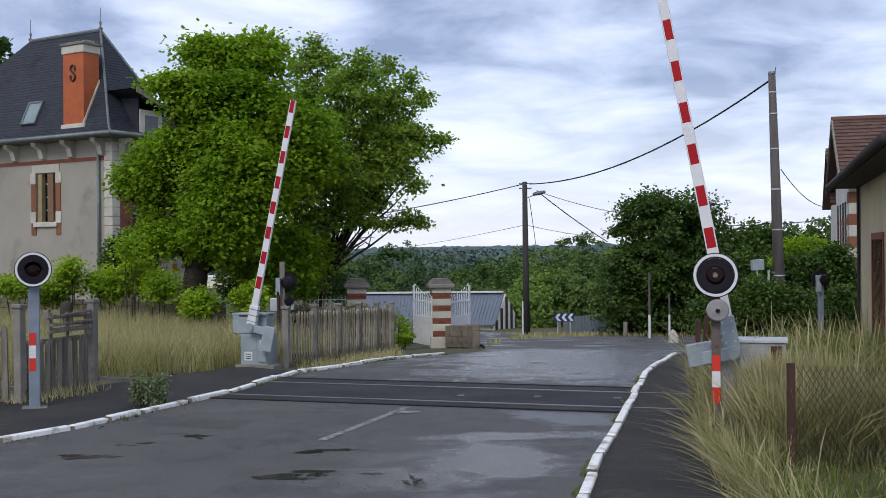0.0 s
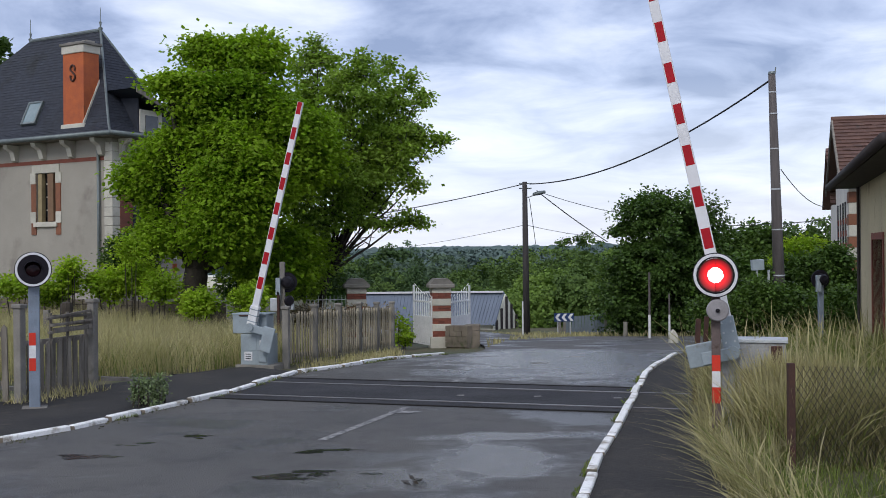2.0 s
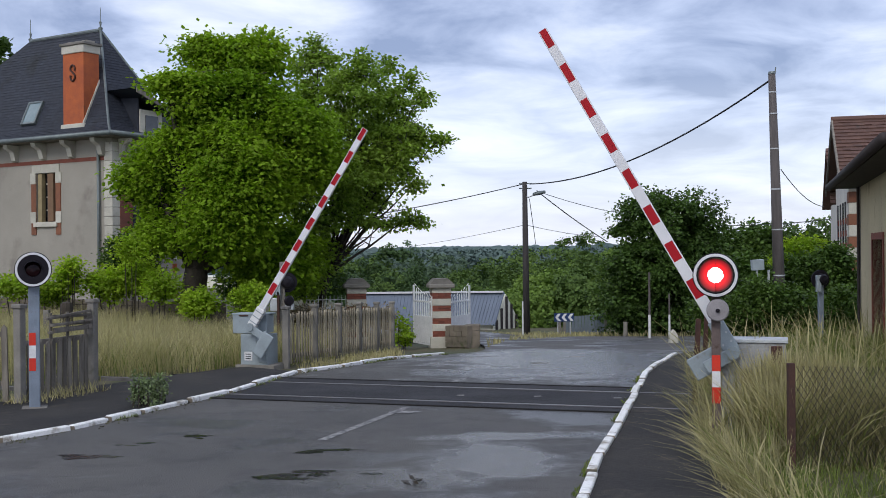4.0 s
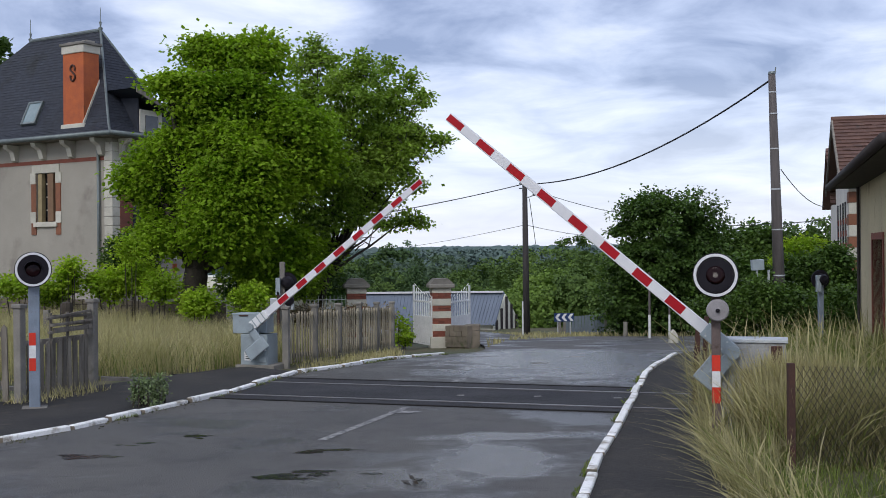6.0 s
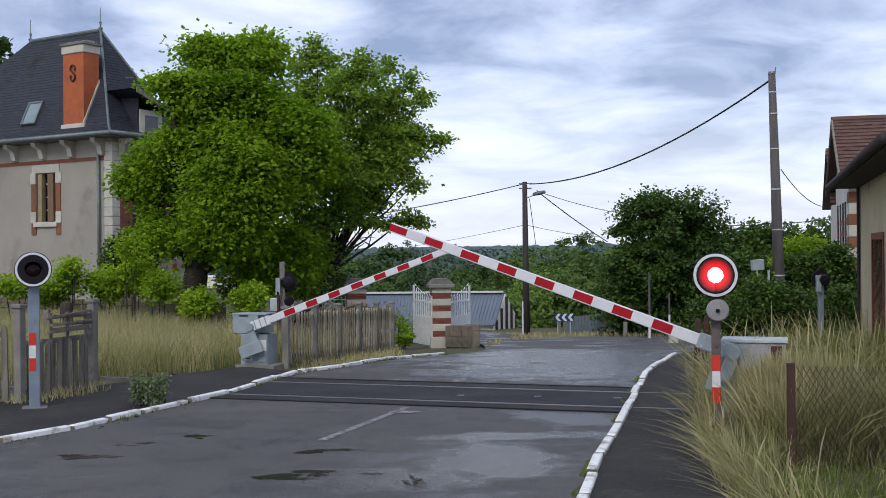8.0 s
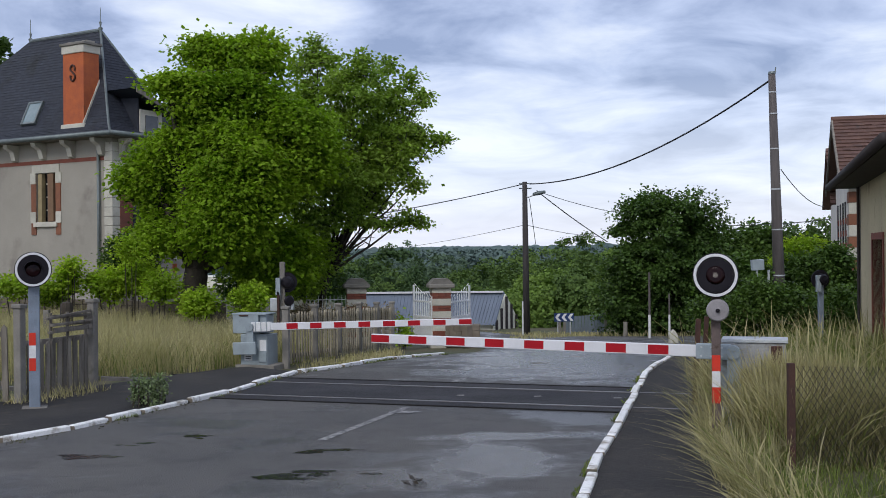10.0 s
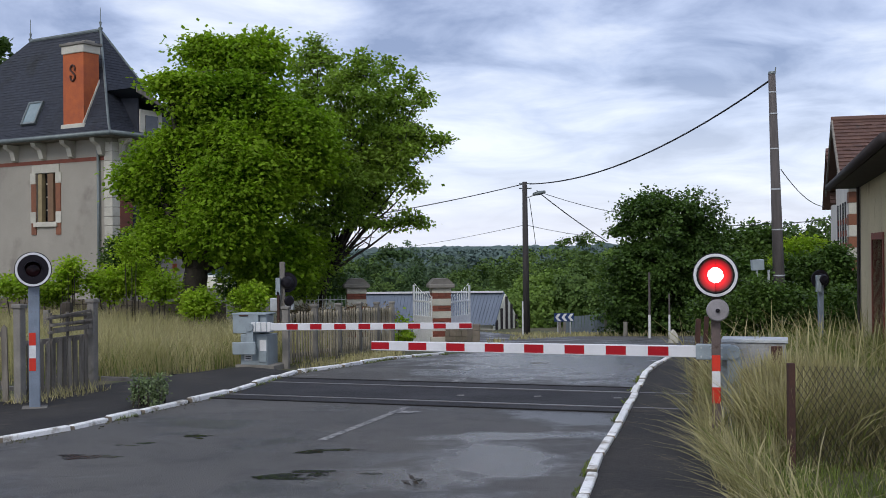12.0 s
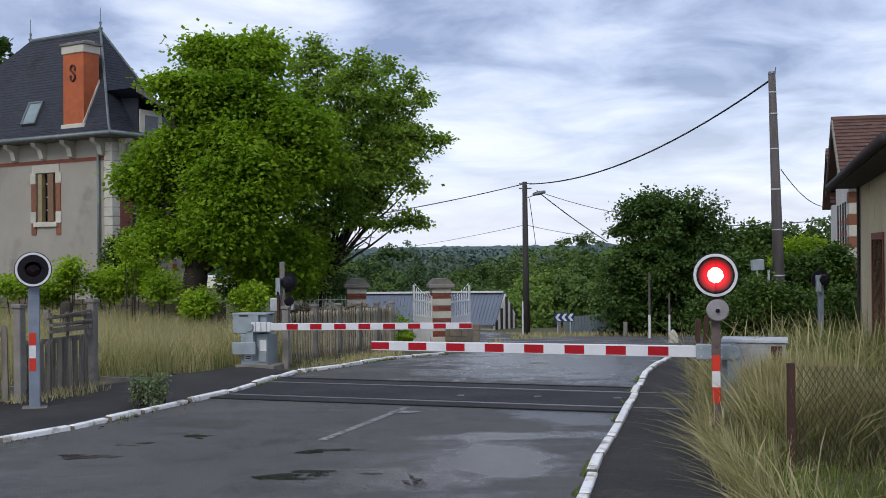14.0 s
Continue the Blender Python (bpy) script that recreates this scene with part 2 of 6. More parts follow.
M_GREEN = mat("green_grass", (0.175, 0.215, 0.055), (0.110, 0.145, 0.034), 0.6, 0.6, 0.0, 8, islands=0.4, leaf=0.3, spec=0.18)
M_DEAD = mat("dead_creeper", (0.235, 0.185, 0.115), (0.15, 0.115, 0.072), 1, 0.9, 0.0, 8, islands=0.35, leaf=0.15)
M_POLED = mat("dark_pole_timber", (0.060, 0.055, 0.054), (0.038, 0.034, 0.033), 3, 0.9, 0.4, 40, squash=(3, 3, 0.3))
M_GALVD = mat("dirty_galvanised_box", (0.34, 0.345, 0.34), (0.25, 0.25, 0.245), 4, 0.6, 0.1, 50, stain=(0.14, 0.11, 0.085), stain_scale=5, stain_at=0.54)
M_POLE = mat("grey_pole_timber", (0.118, 0.104, 0.100), (0.074, 0.065, 0.063), 3, 0.9, 0.4, 40, squash=(3, 3, 0.3))
M_WIRE = mat("black_cable", (0.02, 0.02, 0.022), None, 5, 0.6, 0.0)
M_YWALL = mat("yellow_ochre_render", (0.56, 0.475, 0.30), (0.47, 0.40, 0.25), 0.8, 0.95, 0.3, 25, stain=(0.27, 0.21, 0.125), stain_scale=1.2)
M_WWALL = mat("whitewashed_wall", (0.70, 0.665, 0.60), (0.60, 0.565, 0.51), 0.8, 0.95, 0.2, 25, stain=(0.44, 0.39, 0.33), stain_scale=1)
M_SHEET = mat("blue_grey_sheet_roof", (0.15, 0.18, 0.23), (0.12, 0.145, 0.19), 0.6, 0.6, 0.05, 20)
M_CREAM = mat("cream_cladding", (0.72, 0.70, 0.60), (0.62, 0.60, 0.50), 1, 0.8, 0.05, 20)
M_GATE = mat("grey_blue_gate_paint", (0.17, 0.21, 0.25), (0.13, 0.16, 0.19), 2, 0.6, 0.1, 20)
M_WGATE = mat("white_iron_gate_paint", (0.80, 0.81, 0.82), (0.68, 0.69, 0.70), 4, 0.5, 0.1, 30, stain=(0.30, 0.25, 0.21), stain_scale=6, stain_at=0.64)
M_RUBBLE = mat("grey_rubble_wall", (0.22, 0.185, 0.145), (0.13, 0.112, 0.088), 3, 0.95, 0.8, 12, stain=(0.07, 0.08, 0.04), stain_scale=2)
M_WATER = mat("standing_water", (0.010, 0.010, 0.011), (0.016, 0.016, 0.016), 6, 0.20, 0.1, 40, spec=0.4)


# ---- mesh helpers ----
def finish(name, me, material, parent=None, label="", smooth=False):
    me.materials.append(material)
    if smooth:
        me.polygons.foreach_set("use_smooth", [True] * len(me.polygons))
    ob = new(name, me)
    if parent is not None:
        ob.parent = parent
    if label:
        ob["label"] = label
    return ob


def part(name, bm, material, parent=None, label="", smooth=False):
    """Links a bmesh as one mesh object under a thing or a part."""
    me = bpy.data.meshes.new(name)
    bmesh.ops.recalc_face_normals(bm, faces=bm.faces)
    bm.to_mesh(me)
    bm.free()
    return finish(name, me, material, parent, label, smooth)


def raw(name, verts, faces, material, parent=None, label="", smooth=False):
    me = bpy.data.meshes.new(name)
    me.from_pydata([tuple(v) for v in verts], [], [tuple(f) for f in faces])
    me.update()
    return finish(name, me, material, parent, label, smooth)


def thing(name, m, label, category, group="", kind=""):
    ob = new(name)
    ob.empty_display_size = 0.2
    ob.matrix_basis = m
    return tagged(ob, label, category, group, kind)


def box(x0, x1, y0, y1, z0, z1, bevel=0.0, bm=None, m=None):
    bm = bm or bmesh.new()
    mm = Matrix.LocRotScale(((x0 + x1) / 2, (y0 + y1) / 2, (z0 + z1) / 2), None, (abs(x1 - x0), abs(y1 - y0), abs(z1 - z0)))
    r = bmesh.ops.create_cube(bm, size=1.0, matrix=(m @ mm) if m else mm)
    if bevel:
        es = list({e for v in r["verts"] for e in v.link_edges})
        bmesh.ops.bevel(bm, geom=es, offset=bevel, segments=2, affect="EDGES", profile=0.5)
    return bm


def rod(p, q, r1, r2=None, n=12, bm=None):
    bm = bm or bmesh.new()
    p, q = Vector(p), Vector(q)
    d = q - p
    m = Matrix.Translation((p + q) / 2) @ d.to_track_quat("Z", "Y").to_matrix().to_4x4()
    bmesh.ops.create_cone(bm, cap_ends=True, segments=n, radius1=r1, radius2=r1 if r2 is None else r2, depth=d.length, matrix=m)
    return bm


def lathe(profile, n=32, m=None, bm=None, cap=True):
    """Turns (radius, height) pairs about z."""
    bm = bm or bmesh.new()
    rings = []
    for r, h in profile:
        ring = []
        for i in range(n):
            a = 2 * math.pi * i / n
            v = Vector((r * math.cos(a), r * math.sin(a), h))
            ring.append(bm.verts.new(m @ v if m else v))
        rings.append(ring)
    for a, b in zip(rings, rings[1:]):
        for i in range(n):
            bm.faces.new((a[i], a[(i + 1) % n], b[(i + 1) % n], b[i]))
    for ring in (rings[0], rings[-1]) if cap else ():
        try:
            bm.faces.new(ring)
        except ValueError:
            pass
    return bm


def prism(outline, y0, y1, bm=None, m=None):
    """An outline of (x, z) corners, drawn out from y0 to y1."""
    bm = bm or bmesh.new()
    a = [bm.verts.new((m @ Vector((x, y0, z))) if m else (x, y0, z)) for x, z in outline]
    b = [bm.verts.new((m @ Vector((x, y1, z))) if m else (x, y1, z)) for x, z in outline]
    bm.faces.new(a), bm.faces.new(b[::-1])
    k = len(a)
    for i in range(k):
        bm.faces.new((a[i], a[(i + 1) % k], b[(i + 1) % k], b[i]))
    return bm


def cable(name, pts, r, label):
    """A cable through points, as a tube."""
    cu = bpy.data.curves.new(name, "CURVE")
    cu.dimensions, cu.bevel_depth, cu.bevel_resolution = "3D", r, 1
    sp = cu.splines.new("POLY")
    sp.points.add(len(pts) - 1)
    for k, p in zip(sp.points, pts):
        k.co = (*p, 1)
    cu.materials.append(M_WIRE)
    ob = new(name, cu)
    return tagged(ob, label, "cable")


def sag(a, b, drop, n=16):
    a, b = Vector(a), Vector(b)
    return [tuple(a.lerp(b, i / n) - Vector((0, 0, drop * 4 * (i / n) * (1 - i / n)))) for i in range(n + 1)]


def smooth(a, b, x):
    t = min(1.0, max(0.0, (x - a) / (b - a)))
    return t * t * (3 - 2 * t)


def gz(x, y):
    """Height of the ground: level at the crossing, falling away down the road behind it, then valley and hills."""
    t = max(0.0, y - 18.8)
    z = -0.065 * t * t / (t + 2.0)
    if y > 75:
        z = max(z, -3.4 - (y - 75) * 0.045)
    z = max(z, -11.0)
    w = smooth(-9.0, -3.0, x)
    w = w + (1 - w) * smooth(55, 110, y)
    z *= w
    if y > 380:
        k = smooth(380, 1700, y)
        z += k * (9.0 + 2.5 * noise.noise((x * 0.0016 + 3, y * 0.001, 0.5)) + 1.2 * noise.noise((x * 0.006, y * 0.003, 2.5)))
    return z


RAIL = math.radians(-17.0)      # the track's direction on the plan
RX, RY = math.cos(RAIL), math.sin(RAIL)


# ---- ground, road, kerbs, track ----
def build_ground():
    ys = [-60, -30, -12] + [0.75 * i for i in range(0, 60)] + [46 + 3 * i for i in range(0, 24)] + [120 * 1.13 ** i for i in range(0, 27)]
    xs0 = np.linspace(-1, 1, 71)
    vs, fs = [], []
    for y in ys:
        half = 24 + max(0, y) * 0.9
        for u in xs0:
            x = half * (0.35 * u + 0.65 * u ** 3)
            vs.append((x, y, gz(x, y) - 0.05))
    n = len(xs0)
    for j in range(len(ys) - 1):
        for i in range(n - 1):
            a = j * n + i
            fs.append((a, a + 1, a + n + 1, a + n))
    ob = raw("ground", vs, fs, M_SOIL, smooth=True)
    # Beyond 330 m the ground takes the hill colour with haze painted in.
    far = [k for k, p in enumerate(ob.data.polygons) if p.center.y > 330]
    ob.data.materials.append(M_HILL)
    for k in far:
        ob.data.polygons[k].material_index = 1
    tagged(ob, "uneven verge soil with sparse grass falling to a valley", "ground", kind="structure")


LEFT_EDGE = [(-10.0, 4.0), (-4.91, 12.1), (-4.38, 12.95), (-3.89, 14.2), (-3.12, 16.13), (-2.48, 18.8), (-1.80, 19.84), (-1.0, 22.7), (0.05, 25.0)]
RIGHT_EDGE = [(-0.6, 2.0), (1.10, 9.22), (1.49, 10.99), (1.98, 12.88), (2.64, 15.57), (3.24, 18.03), (3.94, 20.16), (4.9, 23.5)]


def sheet(name, left, right, lift, material, label, category, steps=14, skirt=0.25):
    """A surface between two lines of equal length that follows the ground, with a skirt at its edges."""
    vs, fs = [], []
    n = steps + 1
    for a, b in zip(left, right):
        for i in range(n):
            x, y = a[0] + (b[0] - a[0]) * i / steps, a[1] + (b[1] - a[1]) * i / steps
            vs.append((x, y, gz(x, y) + lift))
    for j in range(len(left) - 1):
        for i in range(steps):
            a = j * n + i
            fs.append((a, a + 1, a + n + 1, a + n))
    rim = [j * n for j in range(len(left))] + [(len(left) - 1) * n + i for i in range(1, n)]
    rim += [j * n + n - 1 for j in range(len(left) - 2, -1, -1)] + [i for i in range(n - 2, 0, -1)]
    base = len(vs)
    vs += [(vs[k][0], vs[k][1], vs[k][2] - skirt) for k in rim]
    for i in range(len(rim)):
        j = (i + 1) % len(rim)
        fs.append((rim[i], rim[j], base + j, base + i))
    return tagged(raw(name, vs, fs, material), label, category, kind="structure")


def along(line, n):
    """n points evenly along a line of corners."""
    pts = [Vector(p) for p in line]
    seg = [(b - a).length for a, b in zip(pts, pts[1:])]
    total, out = sum(seg), []
    for i in range(n):
        s = total * i / (n - 1)
        for k, length in enumerate(seg):
            if s <= length + 1e-6 or k == len(seg) - 1:
                out.append(tuple(pts[k].lerp(pts[k + 1], min(1, s / length))))
                break
            s -= length
    return out


def build_road():
    left = along([(-17.0, -40.0), (-13.5, -6.0)] + LEFT_EDGE, 60) + [(0.8, 26.5), (1.1, 29.0), (1.2, 33.0), (1.0, 38.0), (-6.0, 40.0), (-14.0, 41.0)]
    right = along([(-11.5, -40.0), (-3.0, -6.0)] + RIGHT_EDGE, 60) + [(6.0, 26.0), (8.0, 31.0), (10.5, 36.0), (13.0, 44.0), (4.0, 49.0), (-14.0, 48.5)]
    sheet("road", left, right, 0.0, M_ASPHALT, "worn grey asphalt road, damp in patches", "road", steps=18)
    # shoulders on both sides, a little lower than the kerb tops
    ls = [(x - 0.07, y) for x, y in along(LEFT_EDGE[:6], 48)]
    lo = [(-16, 4.5), (-9.5, 12.5), (-7.6, 14.2), (-6.2, 15.2), (-5.6, 16.8), (-3.6, 19.9)]
    sheet("pavement", along(lo, 48), ls, 0.02, M_ASPHALT_OLD, "patchy dark asphalt shoulder beside the kerb", "pavement", steps=8)
    rs = [(x + 0.06, y) for x, y in along([(-11.5, -40.0), (-3.0, -6.0)] + RIGHT_EDGE[:8], 60)]
    ro = [(-9.6, -40.0), (-0.9, -6.0), (1.6, 2.0), (2.35, 9.2), (2.75, 11.0), (3.3, 12.9), (4.3, 15.3), (5.2, 17.6), (6.0, 20.0), (6.6, 23.5)]
    sheet("pavement", rs, along(ro, 60), 0.015, M_ASPHALT_OLD, "crumbling asphalt shoulder under overhanging grass", "pavement", steps=8)
    # the level crossing's own darker surface between and beside the rails
    def strip(v0, v1, u0, u1, lift):
        L, Rr = [], []
        for i in range(13):
            u = u0 + (u1 - u0) * i / 12
            L.append((u * RX - v0 * RY, 15.84 + u * RY + v0 * RX))
            Rr.append((u * RX - v1 * RY, 15.84 + u * RY + v1 * RX))
        return Rr, L, lift
    a, b, h = strip(-1.15, 1.25, -5.2, 5.4, 0.004)
    sheet("crossing_deck", a, b, 0.008, M_DECK, "black asphalt deck of the level crossing", "crossing", steps=4, skirt=0.1)


def build_track():
    """Two rails with their grooves, running on past the crossing both ways."""
    for v in (-0.75, 0.75):
        m = Matrix.Translation((-v * RY, 15.84 + v * RX, 0.0)) @ pose(0, 0, 0, 0, 0, -17.0)
        t = thing("rail", m, "steel rail sunk in the crossing with a dark groove beside it", "rail", "rails of the crossing", "structure")
        part("rail_head", box(-30, 30, -0.034, 0.034, -0.1, 0.016, 0.006), M_RAIL, t)
        part("groove", box(-5.2, 5.4, 0.036, 0.115, -0.1, 0.0125), M_GROOVE, t, "dark flange groove")
        part("groove", box(-5.2, 5.4, -0.12, -0.036, -0.1, 0.0115), M_DECK, t)
    m = Matrix.Translation((0, 15.84, 0)) @ pose(0, 0, 0, 0, 0, -17.0)
    t = thing("edge_beam", m, "dark steel edge of the crossing deck", "edge beam", kind="structure")
    part("beam", box(-5.2, 3.0, -1.20, -1.155, -0.1, 0.016, 0.004), M_GROOVE, t)
    part("beam", box(-5.2, 3.2, 1.27, 1.34, -0.1, 0.016, 0.004), M_GROOVE, t)


def build_kerbs():
    rnd = random.Random(4)
    for edge, side, stop, gaps in ((LEFT_EDGE[1:], -1, 99, (6, 7)), (RIGHT_EDGE[1:], 1, 99, ())):
        pts = [Vector((*p, 0)) for p in edge]
        t = thing("kerb", pose(0, 0, 0), "white-painted concrete kerb stones, chipped and mossy", "kerb", "kerbs of the road", "structure")
        first = (Vector((-5.6, 11.0, 0)), Vector((0.55, 7.0, 0)))[side > 0]
        pts = [first] + pts
        k = 0
        for a, b in zip(pts, pts[1:]):
            d = b - a
            n = max(1, round(d.length / 0.85))
            for i in range(n):
                k += 1
                p, q = a.lerp(b, i / n), a.lerp(b, (i + 1) / n)
                g = rnd.choice((0.03, 0.045, 0.06))
                w, h = 0.115, rnd.uniform(0.045, 0.07)
                dv = (q - p).normalized()
                nv = Vector((dv.y, -dv.x, 0)) * side
                bm = bmesh.new()
                jit = rnd.uniform(-0.012, 0.012)
                pp, qq = p + dv * g, q - dv * g
                lo = [pp - nv * 0.01, qq - nv * 0.01, qq + nv * w, pp + nv * w]
                vb = [bm.verts.new((v.x + nv.x * jit, v.y + nv.y * jit, gz(v.x, v.y) - 0.1)) for v in lo]
                up = [pp + nv * 0.012, qq + nv * 0.012, qq + nv * (w - 0.01), pp + nv * (w - 0.01)]
                vt = [bm.verts.new((v.x + nv.x * jit, v.y + nv.y * jit, gz(v.x, v.y) + h)) for v in up]
                bm.faces.new(vb[::-1]), bm.faces.new(vt)
                for j in range(4):
                    bm.faces.new((vb[j], vb[(j + 1) % 4], vt[(j + 1) % 4], vt[j]))
                es = [e for e in bm.edges if all(v in vt for v in e.verts)]
                bmesh.ops.bevel(bm, geom=es, offset=0.012, segments=1, affect="EDGES")
                ob = part("kerb_stone", bm, M_KERB, t)
                ob.data.materials.append(M_RUBBLE)      # bare mossy ends in the joints
                for face in ob.data.polygons:
                    if abs(face.normal.x * dv.x + face.normal.y * dv.y) > 0.75:
                        face.material_index = 1


def build_markings():
    def dash(p, q, w):
        p, q = Vector((*p, 0)), Vector((*q, 0))
        d = (q - p).normalized()
        nv = Vector((-d.y, d.x, 0)) * w / 2
        vs, fs = [], []
        for i in range(9):
            c = p.lerp(q, i / 8)
            for s in (-1, 1):
                v = c + nv * s
                vs.append((v.x, v.y, gz(v.x, v.y) + 0.004))
        for i in range(8):
            fs.append((2 * i, 2 * i + 1, 2 * i + 3, 2 * i + 2))
        tagged(raw("road_marking", vs, fs, M_LINE), "faded white dash painted on the asphalt", "road marking", "centre line", "structure")
    dash((-1.36, 12.1), (-0.50, 14.54), 0.10)
    dash((0.08, 17.06), (0.42, 18.1), 0.10)
    dash((-0.62, 14.2), (-0.30, 14.14), 0.12)


build_ground()
build_road()
build_track()
build_kerbs()
build_markings()


# ---- crossing signals and barriers ----
def stripes(parent, x0, x1, y, z0, h, n, name="reflector"):
    for i in range(n):
        part(name, box(x0, x1, y - 0.006, y, z0 + i * h, z0 + (i + 1) * h), M_ORANGE if i % 2 == 0 else M_PLATE, parent, "red reflective band" if i % 2 == 0 else "white reflective band")


def signal(x, y, lamp_z, turn, mast_w, label, bell=False, lit=False):
    """A flashing-light signal: disc with white rim on a post, hooded lens, reflective bands below. Faces local -y."""
    t = thing("crossing_signal", pose(x, y, gz(x, y), 0, 0, turn), label, "railway signal", "crossing signals")
    lz = lamp_z - gz(x, y)
    w = mast_w / 2
    part("post", box(-w, w, 0.10, 0.10 + mast_w, -0.05, lz + 0.05, 0.008), M_POSTR if bell else M_MAST, t)
    part("foot_plate", box(-0.16, 0.16, 0.0, 0.3, -0.04, 0.03, 0.006), M_CONC, t)
    face = Matrix.Translation((0, 0, lz)) @ pose(0, 0, 0, 90, 0, 0)     # local z of the lathe becomes -y
    disc = part("disc", lathe([(0.182 if lit else 0.10, -0.02), (0.232, -0.02), (0.236, -0.012), (0.236, 0.010), (0.232, 0.016), (0.182 if lit else 0.10, 0.016), (0.182 if lit else 0.10, -0.02)], 48, face, cap=False), M_BLACK, t, "black enamel disc")
    part("white_rim", lathe([(0.196, 0.014), (0.197, 0.021), (0.225, 0.021), (0.227, 0.014)], 48, face, cap=False), M_WHITE, disc, "white rim")
    part("lamp_housing", lathe([(0.0, -0.16), (0.09, -0.15), (0.13, -0.10), (0.14, -0.021), (0.0, -0.021)], 24, face), M_BLACK, t)
    # hood over the lens: an open half tube
    bm = bmesh.new()
    n = 14
    ring = []
    for i in range(n + 1):
        a = math.pi * (0.02 + 0.96 * i / n)
        ring.append([(0.118 * math.cos(a), -0.016, 0.118 * math.sin(a)), (0.112 * math.cos(a), -0.05 - 0.07 * math.sin(a), 0.112 * math.sin(a)),
                     (0.106 * math.cos(a), -0.05 - 0.07 * math.sin(a), 0.106 * math.sin(a)), (0.112 * math.cos(a), -0.016, 0.112 * math.sin(a))])
    rv = [[bm.verts.new((p[0], p[1], p[2] + lz)) for p in r] for r in ring]
    for a, b in zip(rv, rv[1:]):
        for k in range(4):
            bm.faces.new((a[k], a[(k + 1) % 4], b[(k + 1) % 4], b[k]))
    if lit:
        bm.free()
    else:
        part("hood", bm, M_BLACK, t, smooth=True)
    stripes(t, -w * 0.9, w * 0.9 if bell else w * 0.3, 0.10, lz - 1.36, 0.17, 3)
    if bell:
        part("bell", lathe([(0.02, 0.05), (0.03, 0.042), (0.105, 0.034), (0.116, 0.022), (0.118, -0.02), (0.0, -0.02)], 28, Matrix.Translation((0.02, 0.02, lz - 0.37)) @ pose(0, 0, 0, 90, 0, 0)), M_BELL, t, "round grey warning bell")
        part("bell_boss", lathe([(0.0, 0.075), (0.018, 0.072), (0.022, 0.06), (0.022, 0.03)], 12, Matrix.Translation((0.02, 0.02, lz - 0.37)) @ pose(0, 0, 0, 90, 0, 0)), M_BLACK, t)
    if not lit:
        part("lens", lathe([(0.0, 0.034), (0.04, 0.031), (0.075, 0.024), (0.098, 0.017), (0.098, 0.0)], 28, face), M_LENS, t, "unlit dark red lens face on the added blade", True)
        return t, None
    # lit lamp: a white-hot core in a wide red bowl, behind a dark blade added to blink it, which turns edge-on for each
    # flash
    # Bowl reaches past the lens; its glow out there is painted bloom.
    part("lamp_bloom_bowl", lathe([(0.178, 0.018), (0.176, 0.012), (0.10, 0.0), (0.08, -0.004), (0.08, -0.012), (0.178, -0.012)], 40, face, cap=False), GLOW_RED, t, "red lamp bowl widened to paint its bloom")
    part("lamp_core", lathe([(0.0, 0.010), (0.04, 0.008), (0.08, -0.003), (0.08, -0.01)], 28, face), GLOW_CORE, t, "white-hot lamp core", True)
    # Added part: covers the steadily glowing lamp instead of switching it off.
    blade = part("shutter", lathe([(0.0, 0.0008), (0.09, 0.0008), (0.181, 0.0008), (0.181, -0.0008), (0.0, -0.0008)], 40, pose(0, 0, 0, 90, 0, 0)), M_BLACK, t, "dark blade added before the lamp to blink it")
    part("dark_lens", lathe([(0.0, 0.0022), (0.07, 0.0020), (0.098, 0.0012)], 28, pose(0, 0, 0, 90, 0, 0)), M_LENS, blade, "dark red lens face on the added blade", True)
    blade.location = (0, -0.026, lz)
    return t, blade


GLOW_RED = glow("lamp_red_glow", (1.0, 0.012, 0.02), 1.0)


def fade_bowl(m):
    """The bowl glows most round the core and dims towards its rim, painting the lamp's bloom."""
    nt = m.node_tree
    tc, ln, mr = nt.nodes.new("ShaderNodeTexCoord"), nt.nodes.new("ShaderNodeVectorMath"), nt.nodes.new("ShaderNodeMapRange")
    sub = nt.nodes.new("ShaderNodeVectorMath")
    sub.operation, ln.operation = "SUBTRACT", "LENGTH"
    sub.inputs[1].default_value = (0, 0, 1.80)
    nt.links.new(tc.outputs["Object"], sub.inputs[0]), nt.links.new(sub.outputs[0], ln.inputs[0])
    for i, k in enumerate((0.085, 0.172, 1.25, 0.03)):
        mr.inputs[i + 1].default_value = k
    nt.links.new(ln.outputs["Value"], mr.inputs[0])
    b = nt.nodes["Principled BSDF"]
    b.inputs["Base Color"].default_value = (0.05, 0.004, 0.006, 1)
    nt.links.new(mr.outputs[0], b.inputs["Emission Strength"])


fade_bowl(GLOW_RED)
GLOW_CORE = glow("lamp_core_glow", (1.0, 0.85, 0.82), 6.0)
near_signal, near_blink_blade = signal(2.86, 11.52, 1.80, -14, 0.095, "grey post with a white-rimmed black disc and flashing red lamp", bell=True, lit=True)
signal(-5.46, 14.60, 1.875, 18, 0.14, "blue-grey post with an unlit black signal disc, beside the wooden fence")


NEAR_ARM, FAR_ARM = 4.245, 4.175      # metres from the pivot to the tip


